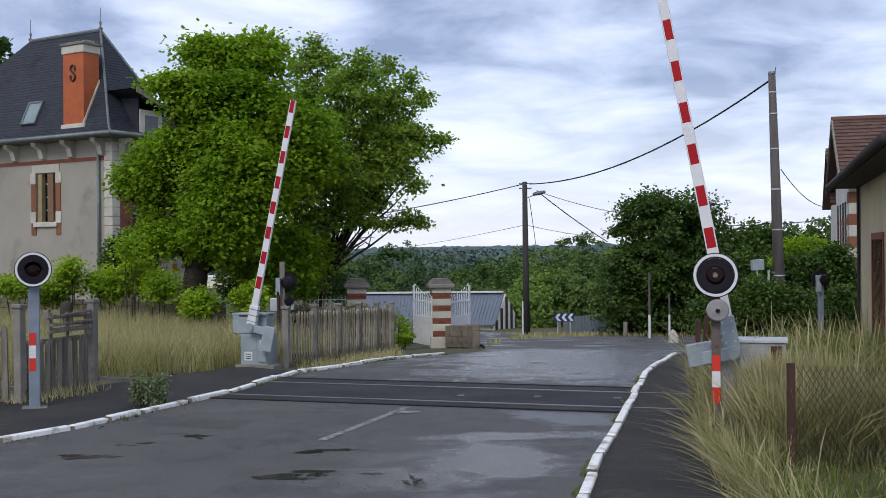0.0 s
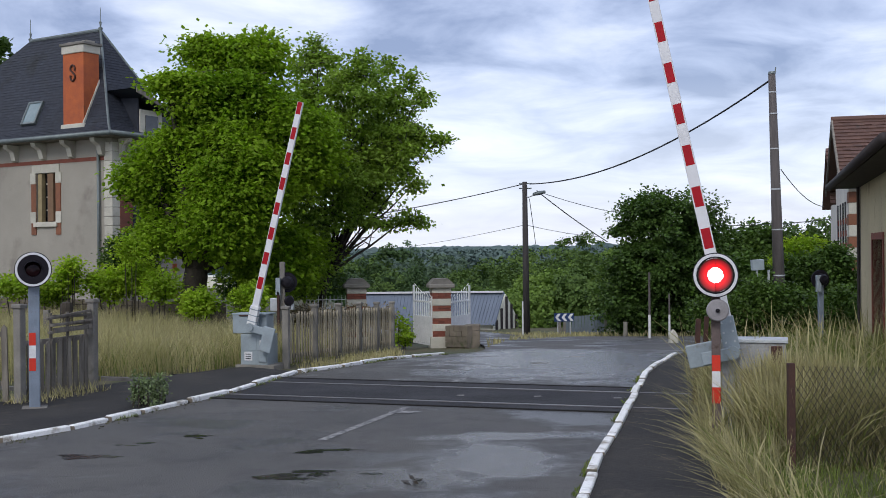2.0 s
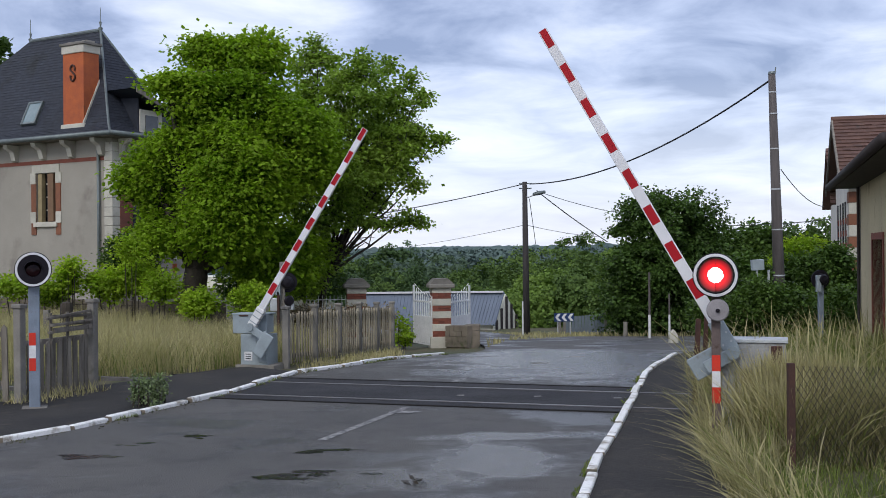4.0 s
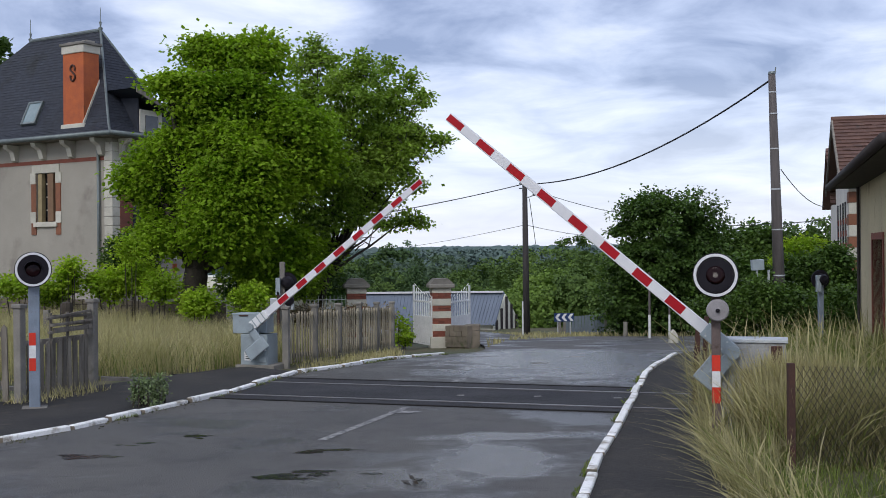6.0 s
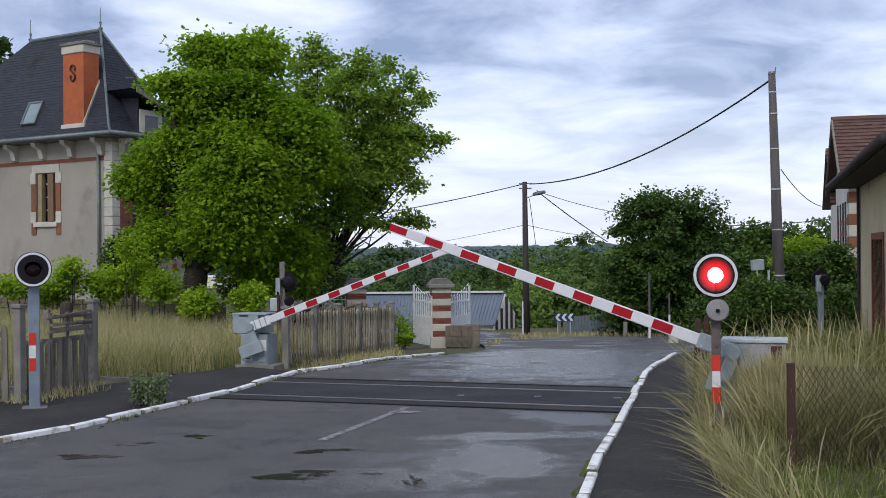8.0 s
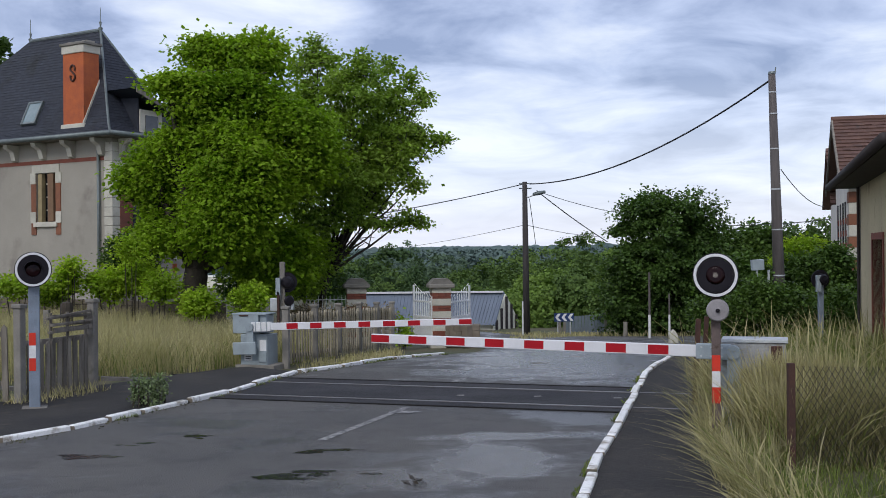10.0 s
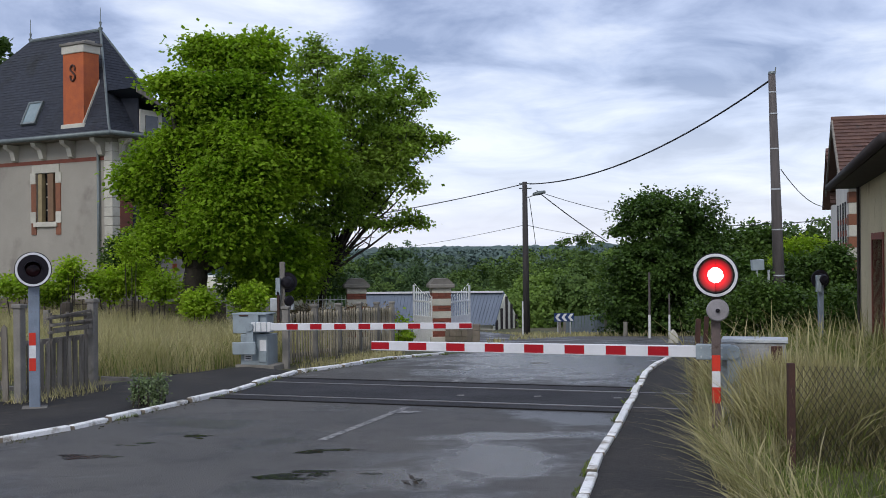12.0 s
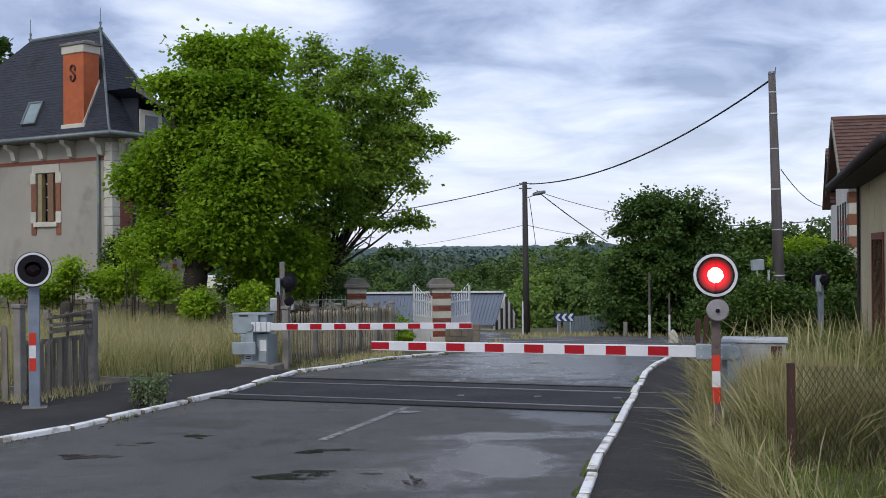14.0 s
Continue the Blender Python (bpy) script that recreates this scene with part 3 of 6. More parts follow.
def barrier_arm(parent, sign, white_root):
    """The striped arm with its clamp and counterweight, turning about its parent's y axis; drawn lying along local x times sign."""
    arm = thing("arm", Matrix.Identity(4), "", "")
    arm.parent = parent
    s = sign
    n = 8
    length = FAR_ARM if white_root else NEAR_ARM
    per = 0.462 if white_root else 0.474
    bm = bmesh.new()
    # slightly tapering box section
    for x0, x1 in ((0.36, length),):
        vs = []
        for x, h, d in ((x0, 0.066, 0.030), (x1, 0.055, 0.024)):
            vs.append([bm.verts.new((s * x, yy, zz)) for yy, zz in ((-d, -h), (d, -h), (d, h), (-d, h))])
        for k in range(4):
            bm.faces.new((vs[0][k], vs[0][(k + 1) % 4], vs[1][(k + 1) % 4], vs[1][k]))
        bm.faces.new(vs[0]), bm.faces.new(vs[1])
    bmesh.ops.bevel(bm, geom=list(bm.edges), offset=0.006, segments=1, affect="EDGES")
    beam = part("beam", bm, M_WHITE, arm, "white aluminium beam")
    for i in range(n):
        x1 = length - i * per - 0.002
        x0 = x1 - per * 0.48
        h = 0.045 + 0.012 * (length - x1) / length
        y = 0.0255 + 0.0065 * (length - x0) / length
        part("red_band", box(s * x0, s * x1, -y, y, -h + 0.004, h - 0.002), M_RED, beam, "red reflective band")
    part("clamp", box(s * 0.02, s * 0.40, -0.05, 0.05, -0.085, 0.085, 0.01), M_PLATE if white_root else M_GREY, arm, "bolted arm clamp")
    for i in range(3):
        x = 0.10 + i * 0.11
        if white_root:
            part("clamp_strap", box(s * x, s * (x + 0.02), -0.054, 0.054, -0.09, 0.09, 0.004), M_GREY, arm)
        else:
            for z in (-0.05, 0.05):
                part("bolt", rod((s * (x + 0.02), -0.062, z), (s * (x + 0.02), -0.048, z), 0.012, n=8), M_GALV, arm)
    part("hub", rod((0, -0.09, 0), (0, 0.09, 0), 0.075, n=20), M_GREY, arm)
    return arm


def barrier(x, y, z, turn, sign, label, white_root):
    t = thing("crossing_barrier", pose(x, y, gz(x, y), 0, 0, turn), label, "level crossing barrier", "half barriers")
    h = z - gz(x, y)
    s = sign
    if white_root:
        part("cabinet", box(-s * 0.27, s * 0.27, -0.02, 0.42, 0.04, 0.60, 0.012), M_GREY, t, "grey steel cabinet")
        part("plinth", box(-s * 0.34, s * 0.44, -0.1, 0.5, -0.08, 0.045, 0.01), M_CONC, t, "concrete plinth")
        head = part("head_box", box(-s * 0.44, s * 0.08, 0.0, 0.40, 0.61, 0.96, 0.012), M_GREY, t, "grey gear box with a lid")
        part("lid", box(-s * 0.45, s * 0.24, -0.01, 0.42, 0.955, 0.98, 0.006), M_GREY, head)
        part("side_box", box(s * 0.082, s * 0.22, 0.06, 0.36, 0.62, 0.95, 0.01), M_GREY, head)
        part("lid_hinge", rod((-s * 0.30, -0.012, 0.94), (-s * 0.12, -0.012, 0.94), 0.012, n=8), M_RUST, head)
        part("access_door", box(-s * 0.24, s * 0.06, -0.026, -0.021, 0.31, 0.56, 0.004), M_GREY, t, "bolted access door")
        part("white_panel", box(s * 0.12, s * 0.25, -0.03, -0.021, 0.30, 0.50, 0.004), M_PLATE, t, "pale panel")
        plate = part("label_plate", box(-s * 0.19, s * -0.03, -0.028, -0.022, 0.12, 0.28, 0.0), M_PLATE, t, "small white label plate")
        for k in range(3):
            part("print_bar", box(-s * 0.165, s * -0.055, -0.031, -0.0285, 0.15 + k * 0.04, 0.165 + k * 0.04), M_INK, plate)
        part("side_plate", box(s * 0.10, s * 0.26, -0.05, -0.022, 0.10, 0.29, 0.008), M_GREY, t)
    else:
        part("column", box(-0.13, 0.02, 0.09, 0.28, -0.05, h + 0.13, 0.012), M_GALVD, t, "grey steel column")
        head = part("head_box", box(-0.12, 0.56, 0.10, 0.46, h - 0.20, h + 0.10, 0.012), M_GALVD, t, "grey gear box")
        part("lid", box(-0.13, 0.58, 0.08, 0.48, h + 0.10, h + 0.14, 0.006), M_GALV, head, "pale steel lid")
        part("rusty_bracket", box(0.40, 0.52, 0.06, 0.10, h - 0.16, h + 0.07, 0.008), M_RUST, head, "rusty bracket")
        part("cabinet", box(0.03, 0.40, 0.16, 0.42, -0.05, h - 0.20, 0.012), M_GALVD, t)
    arm = barrier_arm(t, sign, white_root)
    arm.location = (0, -0.12 if white_root else 0.02, h)
    # counterweight on the arm's far side
    part("counterweight", box(s * -0.36, s * 0.10, -0.07, -0.02 if white_root else 0.07, -0.50, -0.27, 0.015) if white_root else
         box(-0.16, 0.10, 0.04, 0.12, -0.50, -0.16, 0.012), M_GREY, arm, "grey counterweight plates")
    part("counter_bracket", box(s * -0.08, s * 0.06, -0.06, -0.02, -0.34, 0.0, 0.008), M_GREY, arm)
    return t, arm


near_barrier, near_arm = barrier(3.18, 12.06, 0.935, -17.0, -1, "grey barrier machine in tall grass with a red and white arm", False)
far_barrier, far_arm = barrier(-3.47, 20.08, 0.71, -17.0, 1, "grey barrier cabinet beside the fence with a red and white arm", True)


# ---- plants: helpers ----
def leaf_mesh(name, pts, out, size, material, parent, label="", seed=1, per=6, spread_r=0.25, droop=0.5, width=0.45, kind="", plain=False, lite=False):
    """Clusters of folded leaves round the given points, as one mesh of separate leaves."""
    rg = np.random.default_rng(seed)
    pts, out = np.asarray(pts, float), np.asarray(out, float)
    c = np.repeat(pts, per, axis=0)
    o = np.repeat(out, per, axis=0)
    k = len(c)
    d = o * 0.8 + rg.normal(0, 0.75, (k, 3))
    d[:, 2] -= droop * rg.random(k)
    d /= np.linalg.norm(d, axis=1)[:, None] + 1e-9
    base = c + rg.normal(0, spread_r * 0.55, (k, 3)) + d * spread_r * 0.3
    side = np.cross(d, rg.normal(0, 0.35, (k, 3)) + [0, 0, 1.0])
    side /= np.linalg.norm(side, axis=1)[:, None] + 1e-9
    if plain:       # far leaves lie along the crown's surface
        face = o / (np.linalg.norm(o, axis=1)[:, None] + 1e-9) + rg.normal(0, 0.38, (k, 3)) + [0, 0, 0.25]
        face /= np.linalg.norm(face, axis=1)[:, None]
        d = d - face * (d * face).sum(1)[:, None]
        d /= np.linalg.norm(d, axis=1)[:, None] + 1e-9
        side = np.cross(face, d)
    nrm = np.cross(side, d)
    s = (size * rg.uniform(0.6, 1.35, k))[:, None]
    a = base
    b = base + d * s * 0.5 + side * s * width - nrm * s * 0.10
    t = base + d * s - nrm * s * 0.16
    e = base + d * s * 0.5 - side * s * width - nrm * s * 0.10
    m = base + d * s * 0.5 + nrm * s * 0.05
    if plain or lite:       # two halves folded along the rib
        v = np.stack([a, b, t, e], axis=1).reshape(-1, 3)
        i = np.arange(k)[:, None] * 4
        f = np.concatenate([i + [0, 1, 2], i + [0, 2, 3]], axis=0)
    else:
        v = np.stack([a, b, t, e, m], axis=1).reshape(-1, 3)
        i = np.arange(k)[:, None] * 5
        f = np.concatenate([i + [0, 1, 4], i + [1, 2, 4], i + [2, 3, 4], i + [3, 0, 4]], axis=0)
    ob = raw(name, v, f.tolist(), material, parent, label)
    if kind:
        ob["kind"] = kind
    return ob


def lobes_points(lobes, n, seed, shell=0.55):
    """Points in a union of ellipsoids (centre, radii), thicker towards the outside, with the outward way."""
    rg = np.random.default_rng(seed)
    vol = np.array([r[0] * r[1] * r[2] for _, r in lobes]) ** 0.62
    pick = rg.choice(len(lobes), n, p=vol / vol.sum())
    cs, rs = np.array([c for c, _ in lobes], float)[pick], np.array([r for _, r in lobes], float)[pick]
    u = rg.normal(0, 1, (n, 3))
    u /= np.linalg.norm(u, axis=1)[:, None]
    rad = np.where(rg.random(n) < shell, rg.normal(0.97, 0.09, n), rg.random(n) ** 0.5)
    # ragged surface: bulges and hollows
    lump = np.array([noise.noise((float(p[0]), float(p[1]), float(p[2]))) for p in (cs + u * rs) * 1.1])
    rad = rad * (1.0 + 0.20 * lump)
    return cs + u * rs * rad[:, None], u


def limbs(base, tips, r, parent, seed=2, name="trunk", fork=0.45, lean=(0, 0)):
    """A tapered trunk with limbs to the tips, as one mesh."""
    rnd = random.Random(seed)
    bm = bmesh.new()
    base = Vector(base)
    mean = sum((Vector(t) for t in tips), Vector()) / len(tips)
    crown = base.lerp(mean, fork)
    crown.z = base.z + (mean.z - base.z) * fork
    crown += Vector((*lean, 0))
    def run(p, q, r0, r1, bend, flare=1.0):
        """A smooth tapering tube from p to q that wanders a little."""
        steps, n, rings = 7, 9, []
        ax = (q - p).normalized()
        sx = ax.cross(Vector((0.3, 0.9, 0.2))).normalized()
        sy = ax.cross(sx)
        wob = [Vector((rnd.uniform(-bend, bend), rnd.uniform(-bend, bend), 0)) for _ in range(steps + 1)]
        for i in range(steps + 1):
            k = i / steps
            mid = (wob[max(0, i - 1)] + wob[i] + wob[min(steps, i + 1)]) / 3 * math.sin(k * math.pi)
            c = p.lerp(q, k) + mid + Vector((0, 0, bend * 0.6 * math.sin(k * math.pi)))
            rr = (r0 + (r1 - r0) * k) * (1 + (flare - 1) * max(0, 1 - 4 * k))
            rings.append([bm.verts.new(c + (sx * math.cos(6.2832 * a / n) + sy * math.sin(6.2832 * a / n)) * rr * (1 + 0.12 * math.sin(a * 2.1 + i * 0.7))) for a in range(n)])
        for u, v in zip(rings, rings[1:]):
            for a in range(n):
                bm.faces.new((u[a], u[(a + 1) % n], v[(a + 1) % n], v[a]))
        bm.faces.new(rings[-1])
    run(base - Vector((0, 0, 0.15)), crown, r, r * 0.66, r * 0.35, 1.35)
    for t in tips:
        t = Vector(t)
        run(crown, t, r * 0.5, r * 0.08, 0.16)
        for _ in range(3):
            k = rnd.uniform(0.4, 0.9)
            p = crown.lerp(t, k)
            q = p + Vector((rnd.uniform(-1, 1), rnd.uniform(-1, 1), rnd.uniform(-0.2, 0.9))) * 0.9
            run(p, q, r * 0.22, r * 0.04, 0.06)
    return part(name, bm, M_BARK, parent, smooth=True)


def boughs(lobes, n, seed, flat=0.38, reach=0.62, density=26):
    """Leaf points gathered in flattened boughs that hang on the outside of the lobes, with dark gaps between."""
    rg = np.random.default_rng(seed)
    k = max(8, n // density)
    c, u = lobes_points(lobes, k, seed, 0.78)
    size = rg.uniform(0.55, 1.25, k) * reach
    cc, uu, ss = (np.repeat(v, density, axis=0) for v in (c, u, size))
    q = rg.normal(0, 0.5, (len(cc), 3)) * ss[:, None]
    q[:, 2] *= flat
    # boughs sag away from the crown's heart
    outward = (q * uu).sum(1)
    q[:, 2] -= 0.35 * np.maximum(0, outward)
    q += uu * (ss * rg.uniform(-0.25, 0.25, len(cc)))[:, None]
    way = uu * 0.7 + q / (ss[:, None] + 1e-6) * 0.6
    return cc + q, way


def sprays(lobes, area, seed, leaves=30, reach=0.6, fan=0.2, sink=0.3):
    """Drooping leafy twigs on the outside of the lobes: leaf points, their way, and each twig's two ends."""
    rg = np.random.default_rng(seed)
    P, U, A, B = [], [], [], []
    for c, r in lobes:
        c, r = np.array(c, float), np.array(r, float)
        k = max(5, int(area * (r[0] * r[2] + r[0] * r[1] + r[1] * r[2])))
        u = rg.normal(0, 1, (k, 3))
        u /= np.linalg.norm(u, axis=1)[:, None]
        lump = np.array([noise.noise(tuple(float(q) for q in p)) for p in (c + u * r) * 1.4])
        tip = c + u * r * (1.0 + 0.22 * lump + rg.normal(0, 0.07, k))[:, None]
        way = u * 0.9 + rg.normal(0, 0.35, (k, 3))
        way[:, 2] = way[:, 2] * 0.55 + 0.05
        way /= np.linalg.norm(way, axis=1)[:, None]
        ln = np.minimum(reach * rg.uniform(0.6, 1.3, k), 1.5 * r.max())
        root = tip - way * ln[:, None]
        A.append(root), B.append(tip)
        t = rg.beta(1.6, 1.0, (k, leaves))
        q = root[:, None] + way[:, None] * (ln[:, None] * t)[:, :, None]
        flat = rg.normal(0, 1, (k, leaves, 3)) * (fan * (0.45 + t))[:, :, None]
        flat[:, :, 2] *= 0.4
        q = q + flat
        q[:, :, 2] -= sink * ln[:, None] * t ** 2
        P.append(q.reshape(-1, 3))
        w = way[:, None] * 0.7 + flat / (fan + 1e-6) * 0.5
        U.append(w.reshape(-1, 3))
    return np.concatenate(P), np.concatenate(U), np.concatenate(A), np.concatenate(B)


def twig_mesh(name, a, b, r, parent, droop=0.3):
    """Thin three-sided twigs from a to b that sag at their ends, as one mesh."""
    k = len(a)
    d = b - a
    side = np.cross(d, [0.2, 0.3, 1.0])
    side /= np.linalg.norm(side, axis=1)[:, None] + 1e-9
    up = np.cross(side, d)
    up /= np.linalg.norm(up, axis=1)[:, None] + 1e-9
    ln = np.linalg.norm(d, axis=1)
    rings = []
    for t, w in ((0.0, 1.0), (0.55, 0.6), (1.0, 0.15)):
        c = a + d * t
        c = c - np.stack([0 * ln, 0 * ln, droop * ln * t * t], 1)
        for j in range(3):
            g = 2.094 * j
            rings.append(c + (side * math.cos(g) + up * math.sin(g)) * r * w)
    v = np.stack(rings, 1).reshape(-1, 3)
    i = np.arange(k)[:, None] * 9
    f = np.concatenate([i + [h * 3 + j, h * 3 + (j + 1) % 3, h * 3 + 3 + (j + 1) % 3, h * 3 + 3 + j] for h in range(2) for j in range(3)], 0)
    ob = raw(name, v, f.tolist(), M_BARK, parent)
    ob["kind"] = "stuff"
    return ob


def garden_tree(label, base, lobes, area, size, material, r, seed, leaves, reach, fan, fork, per=1, sink=0.3, lean=(0, 0)):
    """A broad garden tree: trunk with limbs into each lobe, twigs, and leaves along the twigs."""
    t = thing("broadleaf_tree", Matrix.Identity(4), label, "tree", "garden trees")
    limbs(base, [c for c, _ in lobes], r, t, seed, fork=fork, lean=lean)
    p, u, a, b = sprays(lobes, area, seed, leaves, reach, fan, sink)
    twig_mesh("twig_growth", a, b, 0.012, t, sink)
    leaf_mesh("crown", p, u, size, material, t, seed=seed, per=per, spread_r=size * 0.5, droop=0.9)
    return t


def tree(name, label, base, lobes, n, size, material, r, seed, per=4, shell=0.55, group="", fork=0.45, reach=0.62, density=26):
    t = thing(name, Matrix.Identity(4), label, "tree", group)
    limbs(base, [c for c, _ in lobes], r, t, seed, fork=fork)
    p, u = boughs(lobes, n, seed, reach=reach, density=density)
    leaf_mesh("crown", p, u, size, material, t, seed=seed, per=per, spread_r=size * 0.9, droop=0.55, lite=True)
    return t


def bush(name, label, lobes, n, size, material, seed, per=6, category="bush", droop=0.2, shoots=0.0):
    if shoots:      # leafy shoots of that length
        p, u, _, _ = sprays(lobes, n, seed, 30, shoots, 0.085, 0.05)
        per = 1
    else:
        p, u = lobes_points(lobes, n, seed, 0.6)
    t = thing(name, Matrix.Identity(4), label, category)
    bm = bmesh.new()
    for (c, rr) in lobes:
        g = gz(c[0], c[1])
        for k in range(3):
            a = 2.1 * k + seed
            rod((c[0] + 0.1 * math.cos(a), c[1] + 0.1 * math.sin(a), g - 0.1), (c[0] + 0.5 * rr[0] * math.cos(a), c[1] + 0.5 * rr[1] * math.sin(a), max(g + 0.1, c[2] + 0.3 * rr[2])), 0.02, 0.008, 5, bm)
    part("stem", bm, M_BARK, t)
    leaf_mesh("foliage", p, u, size, material, t, seed=seed, per=per, spread_r=size * 1.3, droop=droop, lite=True)
    return t


def blades(name, spots, heights, material, label, seed, width=0.006, lean=(0, 0), bend=0.45, heads=0.0, category="grass"):
    """Grass blades: thin curved strips, some stems with a seed head, as one mesh."""
    rg = np.random.default_rng(seed)
    spots = np.asarray(spots, float)
    k = len(spots)
    h = np.asarray(heights, float)
    a = rg.uniform(0, 2 * np.pi, k)
    way = np.stack([np.cos(a), np.sin(a)], 1) * rg.uniform(0.1, 1.0, k)[:, None] * bend + np.array(lean) * rg.uniform(0.3, 1.2, k)[:, None]
    side = np.stack([np.sin(a * 1.7), np.cos(a * 1.7)], 1)
    w = width * rg.uniform(0.6, 1.4, k)
    levels = []
    stem = rg.random(k) < heads
    for s, ww in ((0, 1.0), (0.4, 0.85), (0.75, 0.65), (1.0, 0.12)):
        hd = np.where(stem & (s >= 0.75), 2.4 if s < 1 else 1.2, 1.0)
        x = spots[:, 0] + way[:, 0] * h * s ** 2
        y = spots[:, 1] + way[:, 1] * h * s ** 2
        z = spots[:, 2] + h * (s - 0.28 * np.linalg.norm(way, axis=1) * s ** 2.5)
        off = side * (w * ww * hd)[:, None]
        levels.append(np.stack([x - off[:, 0], y - off[:, 1], z], 1))
        levels.append(np.stack([x + off[:, 0], y + off[:, 1], z], 1))
    v = np.stack(levels, 1).reshape(-1, 3)
    i = np.arange(k)[:, None] * 8
    f = np.concatenate([i + [0, 1, 3, 2], i + [2, 3, 5, 4], i + [4, 5, 7, 6]], 0)
    return tagged(raw(name, v, f.tolist(), material), label, category, kind="stuff")


def roof_face(bm, a, b, c, d, rows, cols, lift=0.02, seed=0):
    """Slates or tiles on the face a-b (eave) to d-c (top), each a separate tilted quad."""
    rnd = random.Random(seed)
    a, b, c, d = (Vector(p) for p in (a, b, c, d))
    n = (b - a).cross(d - a).normalized()
    for j in range(rows):
        k0, k1 = j / rows, min(1.0, (j + 1.18) / rows)
        l0, r0, l1, r1 = a.lerp(d, k0), b.lerp(c, k0), a.lerp(d, k1), b.lerp(c, k1)
        m = max(1, round(cols * (r0 - l0).length / max(0.01, (b - a).length)))
        sh = (j % 2) * 0.5
        xs = [0.0] + [(i + sh) / m for i in range(1 if sh == 0 else 0, m) if 0 < (i + sh) / m < 1] + [1.0]
        for u0, u1 in zip(xs, xs[1:]):
            up = n * (lift * rnd.uniform(0.7, 1.3))
            vs = [l0.lerp(r0, u0) + up, l0.lerp(r0, u1) + up, l1.lerp(r1, u1) + n * 0.003, l1.lerp(r1, u0) + n * 0.003]
            bm.faces.new([bm.verts.new(v) for v in vs])
            lo = [l0.lerp(r0, u0) + up, l0.lerp(r0, u1) + up, l0.lerp(r0, u1), l0.lerp(r0, u0)]
            bm.faces.new([bm.verts.new(v) for v in lo])
    bm.faces.new([bm.verts.new(v - n * 0.02) for v in (a, b, c, d)])
    return bm


# ---- the villa ----
def build_villa():
    t = thing("villa", pose(-12.0, 39.85, 0, 0, 0, -31.4), "beige rendered villa with a steep slate roof and brick chimney", "house")
    L, D, E = 13.0, 2.95, 6.25     # length along the front, depth, wall height
    w = 0.4
    wx0, wx1, wz0, wz1 = -4.16, -3.05, 3.27, 5.14
    # front wall, with the window's opening left out
    part("front_wall", box(-L, wx0, 0, w, -0.3, E), M_RENDER, t)
    part("front_wall", box(wx1, 0, 0, w, -0.3, E), M_RENDER, t)
    part("front_wall", box(wx0, wx1, 0, w, -0.3, wz0), M_RENDER, t)
    part("front_wall", box(wx0, wx1, 0, w, wz1, E), M_RENDER, t)
    for y0, y1, z0, z1 in ((w, 0.95, -0.3, E), (1.75, D, -0.3, E), (0.95, 1.75, -0.3, 2.8), (0.95, 1.75, 4.65, E)):
        part("side_wall", box(-w, 0, y0, y1, z0, z1), M_RENDER, t)
    part("back_wall", box(-L, -w, D - w, D, -0.3, E), M_RENDER, t)
    part("end_wall", box(-L, -L + w, w, D - w, -0.3, E), M_RENDER, t)
    part("brick_band", box(-L, 0.015, -0.015, 0.2, 5.46, 5.60), M_BRICKD, t, "dark red brick band")
    part("brick_band", box(-0.2, 0.015, 0.2, D, 5.46, 5.60), M_BRICKD, t, "dark red brick band")
    # window of the front
    win = part("window", box(wx0, wx1, 0.22, 0.26, wz0, wz1), M_PANE, t, "tall window with folded wooden shutters")
    part("window_frame", box(wx0 + 0.50, wx0 + 0.60, 0.16, 0.22, wz0, wz1), M_WOODG, win)
    for a, b in ((wx0, wx0 + 0.10), (wx1 - 0.10, wx1)):
        part("window_frame", box(a, b, 0.14, 0.22, wz0, wz1), M_WOODG, win)
    part("shutter", box(wx0 + 0.12, wx0 + 0.34, -0.04, 0.14, wz0, wz1 - 0.05, 0.01), mat("ochre_shutter", (0.30, 0.24, 0.13), None, 3, 0.8), win, "ochre folded shutter")
    part("shutter", box(wx1 - 0.44, wx1 - 0.12, -0.04, 0.14, wz0, wz1 - 0.05, 0.01), mat("brown_shutter", (0.20, 0.12, 0.07), None, 3, 0.8), win, "brown folded shutter")
    for z in (3.7, 4.2, 4.7):
        part("glazing_bar", box(wx0 + 0.34, wx1 - 0.44, 0.17, 0.21, z, z + 0.04), M_STONE, win)
    part("lintel", box(wx0 - 0.22, wx1 + 0.22, -0.05, 0.1, wz1 - 0.02, wz1 + 0.30, 0.015), M_STONE, win, "pale stone lintel")
    part("sill", box(wx0 - 0.10, wx1 + 0.10, -0.10, 0.1, wz0 - 0.20, wz0 - 0.02, 0.015), M_STONE, win, "pale stone sill")
    for x0, x1 in ((wx0 - 0.32, wx0 - 0.01), (wx1 + 0.01, wx1 + 0.32)):
        part("brick_jamb", box(x0 + (0.04 if x0 < wx0 - 0.1 else 0), x1 - (0.04 if x1 > wx1 + 0.1 else 0), -0.035, 0.1, wz0 - 0.5, wz1 - 0.05), M_BRICKB, win, "brown brick jamb")
        part("stone_block", box(x0, x1, -0.05, 0.1, wz1 - 0.42, wz1 + 0.0, 0.012), M_STONE, win)
        part("stone_block", box(x0, x1, -0.05, 0.1, wz0 - 0.05, wz0 + 0.38, 0.012), M_STONE, win)
